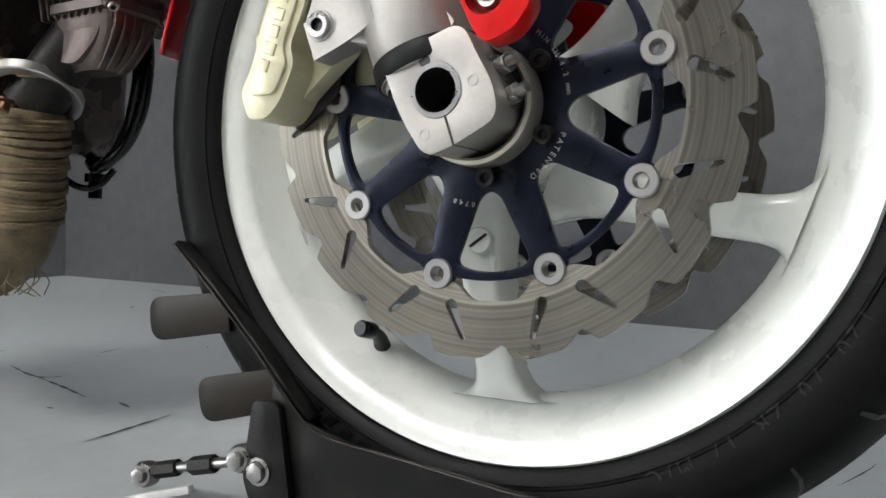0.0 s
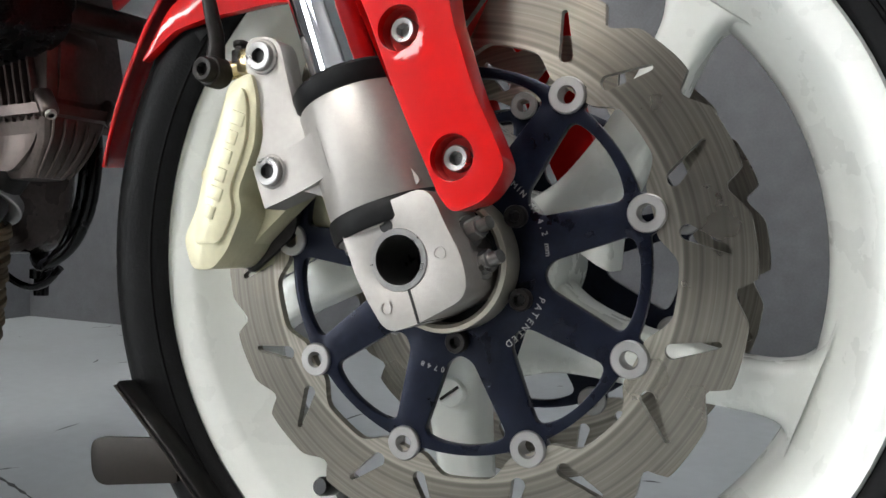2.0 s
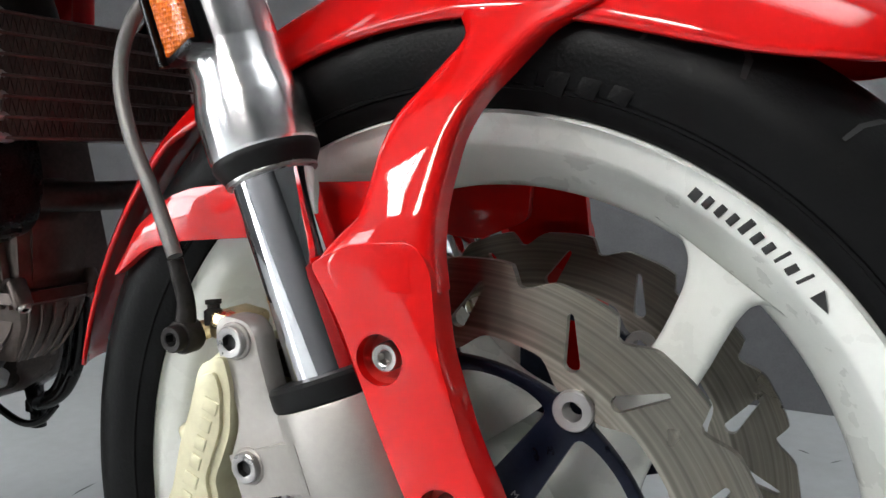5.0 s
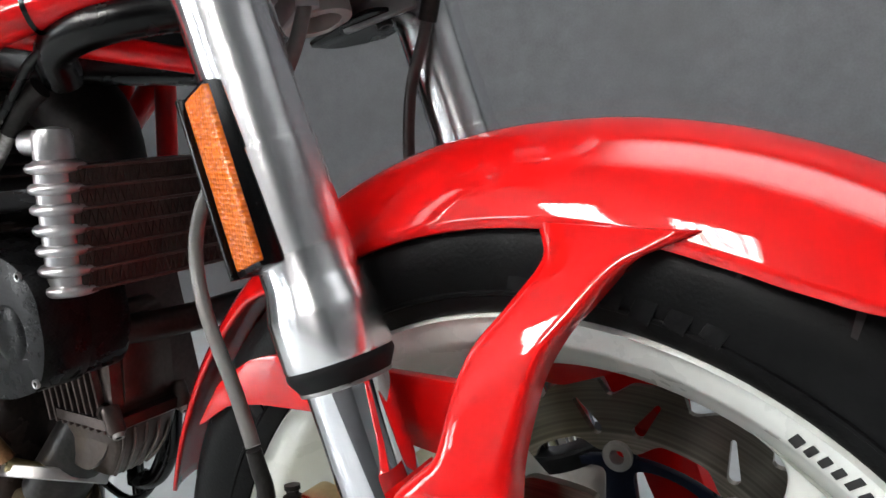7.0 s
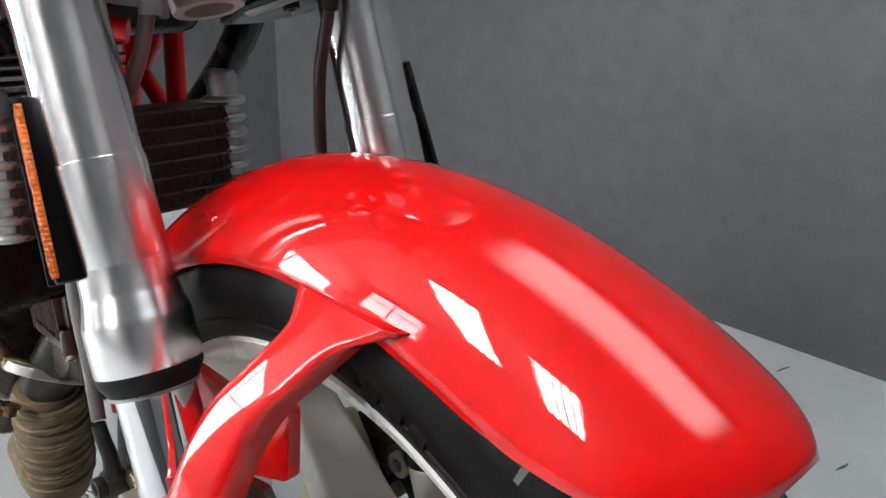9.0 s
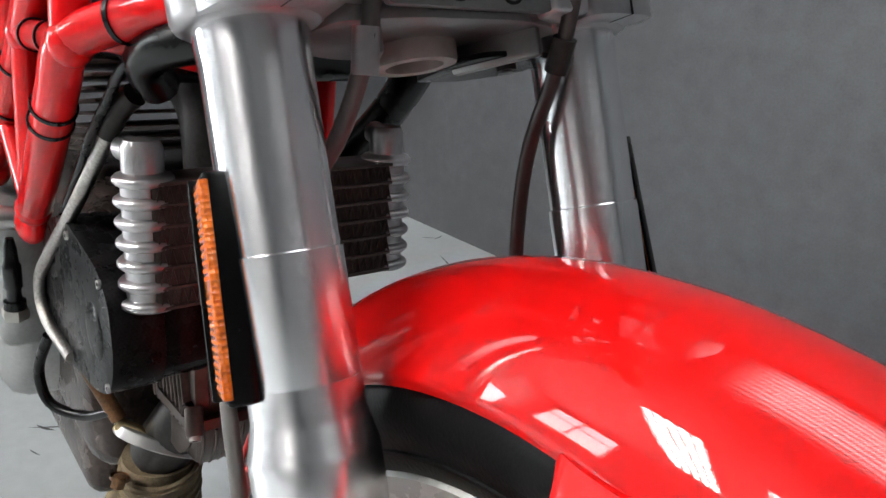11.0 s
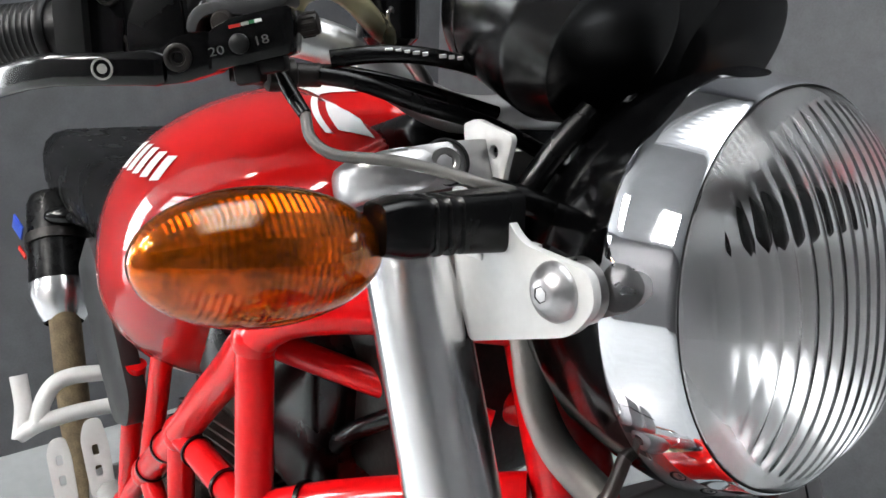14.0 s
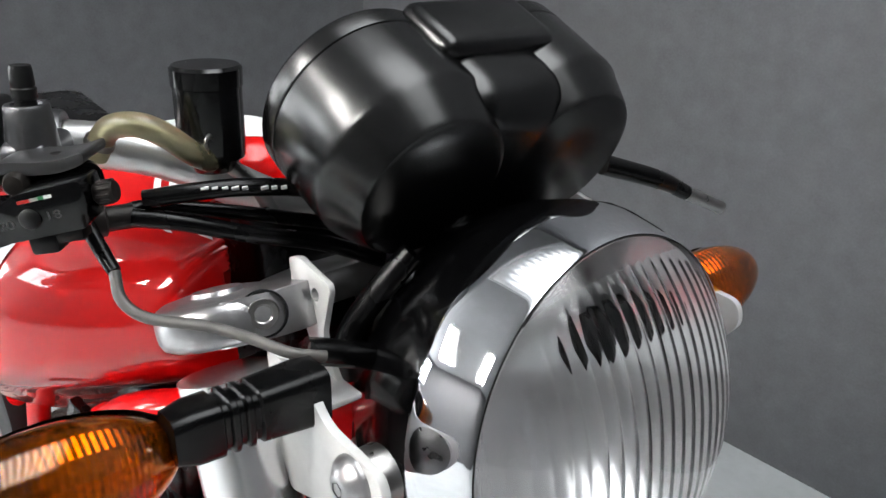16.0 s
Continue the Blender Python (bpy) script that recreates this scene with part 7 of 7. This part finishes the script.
part("rear_signal", blob(Vector((-0.936, -0.093, 0.764)), (0.026, 0.015, 0.013), Matrix.Rotation(radians(60), 4, "Z"), 24, 14), BLACK_GLOSS, bike, "black rear signal housing")
for c, h, w in (((-0.728, -0.160, 0.546), 0.066, 0.022), ((-0.688, -0.134, 0.567), 0.082, 0.024)):
    hm = basis(c, (0.88, -0.18, 0.35), (0, -1, 0))
    pl = rounded([(-w * 0.5, h * 0.5), (w * 0.42, h * 0.42), (w * 0.5, -h * 0.30), (w * 0.25, -h * 0.5), (-w * 0.35, -h * 0.5), (-w * 0.5, -h * 0.2)], w * 0.3, 4)
    part("footrest_hanger", plate(pl, 0.008, hm, [rounded([(-0.003, -0.016), (0.003, -0.016), (0.003, -0.006), (-0.003, -0.006)], 0.002, 3), rounded([(-0.003, 0.004), (0.003, 0.004), (0.003, 0.014), (-0.003, 0.014)], 0.002, 3)], 0.0025), CREAM, bike, "white painted drilled footrest hanger")
line("hanger_loop", [(-0.778, -0.098, 0.620), (-0.785, -0.130, 0.621), (-0.786, -0.149, 0.616), (-0.783, -0.162, 0.600), (-0.777, -0.170, 0.581)], 0.0088, CREAM, bike, "white painted hanger loop")
line("hanger_loop", [(-0.766, -0.099, 0.587), (-0.773, -0.138, 0.585), (-0.776, -0.169, 0.580), (-0.785, -0.186, 0.569)], 0.0085, CREAM, bike, "white painted hanger loop")
line("footrest", [(-0.805, -0.179, 0.626), (-0.794, -0.179, 0.595), (-0.784, -0.186, 0.565)], 0.0085, CREAM, bike, "white footrest")
part("lower_engine", box((0.26, 0.16, 0.08), pose(-0.70, 0, 0.27, 0, 4, 0), 0.02, 3), ENGINE, eng)

# wheel furniture: valve, tyre print, rim mark, carrier print
valve = part("valve_stem", tube([wp(0.196, -124, -0.012), wp(0.1875, -124.5, -0.022), wp(0.181, -125, -0.036)], [0.0066, 0.0052, 0.0044], 14), GREY_PLASTIC, wheel, "dark rubber valve")
part("valve_cap", lathe([(0.0058, 0.0), (0.0062, 0.001), (0.0062, 0.014), (0.0052, 0.016), (0, 0.016)], wp(0.1812, -125, -0.035), wp(0.179, -126.2, -0.052) - wp(0.1812, -125, -0.035), 16), BLACK, wheel)
part("hub_screw", lathe([(0.0, 0.0015), (0.0085, 0.0015), (0.0095, 0.0), (0.0095, -0.004)], (-0.024, -0.0265, 0.217), (0, -1, 0), 24), WHITE, wheel)
part("screw_slot", box((0.015, 0.0012, 0.0018), pose(-0.024, -0.0282, 0.217, 0, -35, 0), 0), BLACK_METAL, wheel)
part("tyre_size", arc_text("120/70 ZR 17 M/C", 0.0135, 0.2440, radians(-48), -0.0578, radians(2.35), outward=True, depth=0.0009), TYRE_MARK, wheel, "raised tyre size print")
for a0, n, step, w, hgt in ((-128, 9, 3.6, 0.0085, 0.013), (118, 8, 3.3, 0.0095, 0.013), (70, 7, 3.6, 0.010, 0.014)):
    for k in range(n):
        a = radians(a0 + k * step)
        m = Matrix((Vector((-math.sin(a), 0, math.cos(a))), Vector((math.cos(a), 0, math.sin(a))), Vector((0, -1, 0)))).transposed().to_4x4()
        m.translation = wp(0.2455, a0 + k * step, -0.0588)
        part("raised_bar", box((w, hgt * (0.6 + 0.4 * ((k * 7) % 3) / 2), 0.0012), m @ pose(0, 0, 0, 0, 0, 12), 0.0004), RUBBER, wheel)
for k in range(10):
    a0 = 58.2 - k * 1.72
    a = radians(a0)
    m = Matrix((Vector((math.sin(a), 0, -math.cos(a))), Vector((math.cos(a), 0, math.sin(a))), Vector((0, -1, 0)))).transposed().to_4x4()
    m.translation = wp(0.2178, a0, -0.0466)
    part("rim_mark", box((0.0048 if k == 0 else 0.0018 if k in (7, 9) else 0.0036, 0.0086 if k in (4, 7, 9) else 0.0062, 0.0008), m @ pose(0, 0.0012 if k in (4, 7, 9) else 0, 0, 16, 0, -12), 0.0008), PRINT_RECESS_BLACK, wheel)
a0 = 58.2 - 10.6 * 1.72
tri = [wp(0.2220, a0 + 0.6, -0.0478), wp(0.2150, a0 + 0.8, -0.0458), wp(0.2165, a0 - 1.8, -0.0464)]
bm = bmesh.new()
vs = [bm.verts.new(p) for p in tri] + [bm.verts.new(p + Vector((0, -0.001, 0))) for p in tri]
bm.faces.new(vs[3:])
bm.faces.new(vs[:3])
for k in range(3):
    bm.faces.new((vs[k], vs[(k + 1) % 3], vs[3 + (k + 1) % 3], vs[3 + k]))
part("rim_mark", bm, PRINT_RECESS_BLACK, wheel, smooth=0)
right_disc = [o for o in bike.children if o.name.startswith("brake_disc")][0]
part("carrier_print", arc_text("MIN TH 4.2 mm", 0.0046, 0.0545, radians(27), -0.0735, radians(3.7), outward=True, depth=0.0001), LETTER_GREY, right_disc, "small printed wear limit")
part("carrier_print", arc_text("PATENTED", 0.0052, 0.0545, radians(-38), -0.0735, radians(4.6), outward=True, depth=0.0001), LETTER_GREY, right_disc)
part("carrier_print", arc_text("0748", 0.0044, 0.0610, radians(-103), -0.0735, radians(4.0), outward=True, depth=0.0001), LETTER_GREY, right_disc)


# ---- wheel chock on the floor ----
chock = tagged(empty("wheel_chock"), "black steel wheel chock with a bent cradle behind the front tyre", "wheel chock")
chock.matrix_world = BIKE
C_LINE = [(-0.2520, 0.2150), (-0.2150, 0.1800), (-0.1840, 0.1480), (-0.1560, 0.1170), (-0.1330, 0.0920)]
CHOCK_METAL = mat("worn_black_chock_steel", (0.008, 0.0078, 0.0075), 0.35, spec=0.25, metal=0.3, vary=0.3, dirt=(0.03, 0.026, 0.022), dirt_amount=0.4, dirt_scale=30)
TONGUE = mat("bare_brown_steel", (0.018, 0.014, 0.011), 0.36, spec=0.2, metal=0.3, vary=0.2, dirt=(0.012, 0.010, 0.009), dirt_amount=0.5, dirt_scale=30)
rows = [[Vector((x, -0.078, z)), Vector((x - 0.004, -0.05, z - 0.003)), Vector((x - 0.030, 0.0, z - 0.022)), Vector((x - 0.004, 0.05, z - 0.003)), Vector((x, 0.078, z))] for x, z in C_LINE]
cr = part("cradle", loft(rows, closed=False), CHOCK_METAL, chock, "bent black sheet cradle with a bright worn edge")
so = cr.modifiers.new("thickness", "SOLIDIFY")
so.thickness = 0.004
part("worn_edge", tube([(x, -0.079, z) for x, z in C_LINE] + [(-0.118, -0.079, 0.084), (-0.098, -0.079, 0.080), (-0.06, -0.079, 0.075), (0.0, -0.079, 0.066), (0.05, -0.079, 0.06)], 0.0008, 8), TONGUE, chock)
side_pl = rounded([(-0.160, 0.118), (-0.133, 0.092), (-0.098, 0.080), (0.05, 0.060), (0.10, 0.02), (0.10, 0.004), (-0.18, 0.004), (-0.18, 0.05), (-0.166, 0.06)], 0.004, 3)
for y in (-0.078, 0.074):
    part("side_plate", xz_plate(side_pl, y, y + 0.004, [], 0.0005), CHOCK_METAL, chock)
for (x, z), tilt in (((-0.262, 0.158), 3), ((-0.212, 0.100), 8)):
    tg = rounded([(-0.030, -0.019), (0.050, -0.012), (0.050, 0.018), (-0.030, 0.016)], [0.019, 0.002, 0.002, 0.013], 8)
    m = Matrix(((1, 0, 0, x), (0, 0, -1, -0.060), (0, 1, 0, z), (0, 0, 0, 1))) @ pose(0, 0, 0, 0, 0, tilt)
    part("tongue", plate(tg, 0.004, m, [], 0.0008), TONGUE, chock, "rounded bare steel tongue")
part("front_bracket", xz_plate(rounded([(-0.172, 0.105), (-0.150, 0.105), (-0.140, 0.03), (-0.175, 0.03), (-0.182, 0.05)], 0.006, 3), -0.086, -0.080, [], 0.001), CHOCK_METAL, chock)
hexbolt((-0.167, -0.086, 0.0555), (0, -1, 0), 0.0075, 0.006, chock, STEEL, socket=False)
rod = part("tie_rod", tube([(-0.285, -0.075, 0.038), (-0.240, -0.078, 0.048), (-0.185, -0.082, 0.060)], 0.0040, 14, 1), STEEL, chock, "bright threaded tie rod")
part("rod_sleeve", tube([(-0.235, -0.0783, 0.049), (-0.212, -0.080, 0.054)], 0.0070, 6, 1), BLACK_METAL, rod)
part("rod_sleeve", tube([(-0.275, -0.0757, 0.040), (-0.250, -0.0773, 0.0458)], 0.0065, 6, 1), BLACK_METAL, rod)
for p in ((-0.184, -0.082, 0.062), (-0.285, -0.075, 0.036)):
    part("rod_eye", lathe([(0.004, -0.006), (0.0085, -0.006), (0.0105, -0.003), (0.0105, 0.003), (0.0085, 0.006), (0.004, 0.006)], p, (0.2, -1, 0.1), 20, close=True), STEEL, rod)
    hexbolt((p[0], p[1] - 0.006, p[2]), (0.2, -1, 0.1), 0.0062, 0.006, rod, STEEL, socket=False)
part("rod_strap", box((0.06, 0.008, 0.006), pose(-0.262, -0.085, 0.026, 0, -14, 6), 0.001), CREAM, chock, "pale scratched strap")
part("base_bar", box((0.42, 0.034, 0.018), pose(0.06, -0.095, 0.012, 0, 2.7, 0), 0.003), CHOCK_METAL, chock)
part("base_bar", box((0.42, 0.034, 0.018), pose(0.06, 0.090, 0.012, 0, 2.7, 0), 0.003), CHOCK_METAL, chock)
part("cross_bar", box((0.03, 0.20, 0.016), pose(-0.14, 0, 0.014), 0.003), CHOCK_METAL, chock)
part("front_tube", tube([(0.20, -0.12, 0.03), (0.40, -0.12, 0.02), (0.55, -0.12, 0.016)], 0.012, 16), CLAMP, chock)

# scuffs on the floor paint
rng = random.Random(11)
scuffs = bmesh.new()
for k in range(90):
    x, y = rng.uniform(-1.6, 0.6), rng.uniform(-0.3, 1.1)
    L, w, a = rng.uniform(0.006, 0.05) * (2.6 if k % 6 == 0 else 1.0), rng.uniform(0.0008, 0.003), rng.uniform(0, 3.14)
    pts = [(L * (t - 0.5), w * math.sin(math.pi * t) + 0.003 * math.sin(3 * t + k)) for t in (0, .25, .5, .75, 1)] + [(L * (t - 0.5), -w * math.sin(math.pi * t) + 0.003 * math.sin(3 * t + k)) for t in (.75, .5, .25)]
    vs = [scuffs.verts.new(Matrix.Translation((x, y, 0.0006)) @ Matrix.Rotation(a, 4, "Z") @ Vector((u, v, 0))) for u, v in pts]
    scuffs.faces.new(vs)
for n_m, mark in enumerate([[(-0.706, 0.154), (-0.636, 0.135), (-0.574, 0.115)], [(-0.431, -0.006), (-0.433, 0.049), (-0.436, 0.111)], [(-1.39, 0.992), (-1.332, 0.974), (-1.285, 0.955)], [(-0.525, 0.119), (-0.511, 0.114), (-0.496, 0.108)], [(-0.806, 0.184), (-0.713, 0.156), (-0.683, 0.181)], [(-0.57, 0.06), (-0.566, 0.061), (-0.56, 0.061)]]):
    path = spline([Vector((x, y, 0.0007)) for x, y in mark], 6)
    left, right = [], []
    for k, p in enumerate(path):
        d = (path[min(k + 1, len(path) - 1)] - path[max(k - 1, 0)]).normalized()
        wd = (0.0022 + 0.0014 * math.sin(2.3 * k + n_m)) * math.sin(math.pi * (k + 0.6) / (len(path) + 0.2))
        left.append(scuffs.verts.new(p + Vector((-d.y, d.x, 0)) * wd))
        right.append(scuffs.verts.new(p - Vector((-d.y, d.x, 0)) * wd))
    for k in range(len(path) - 1):
        scuffs.faces.new((left[k], left[k + 1], right[k + 1], right[k]))
tagged(part("floor_scuffs", scuffs, SCUFF, None, smooth=0), "dark scuffs and tyre marks on the floor paint", "scuffs", kind="stuff")
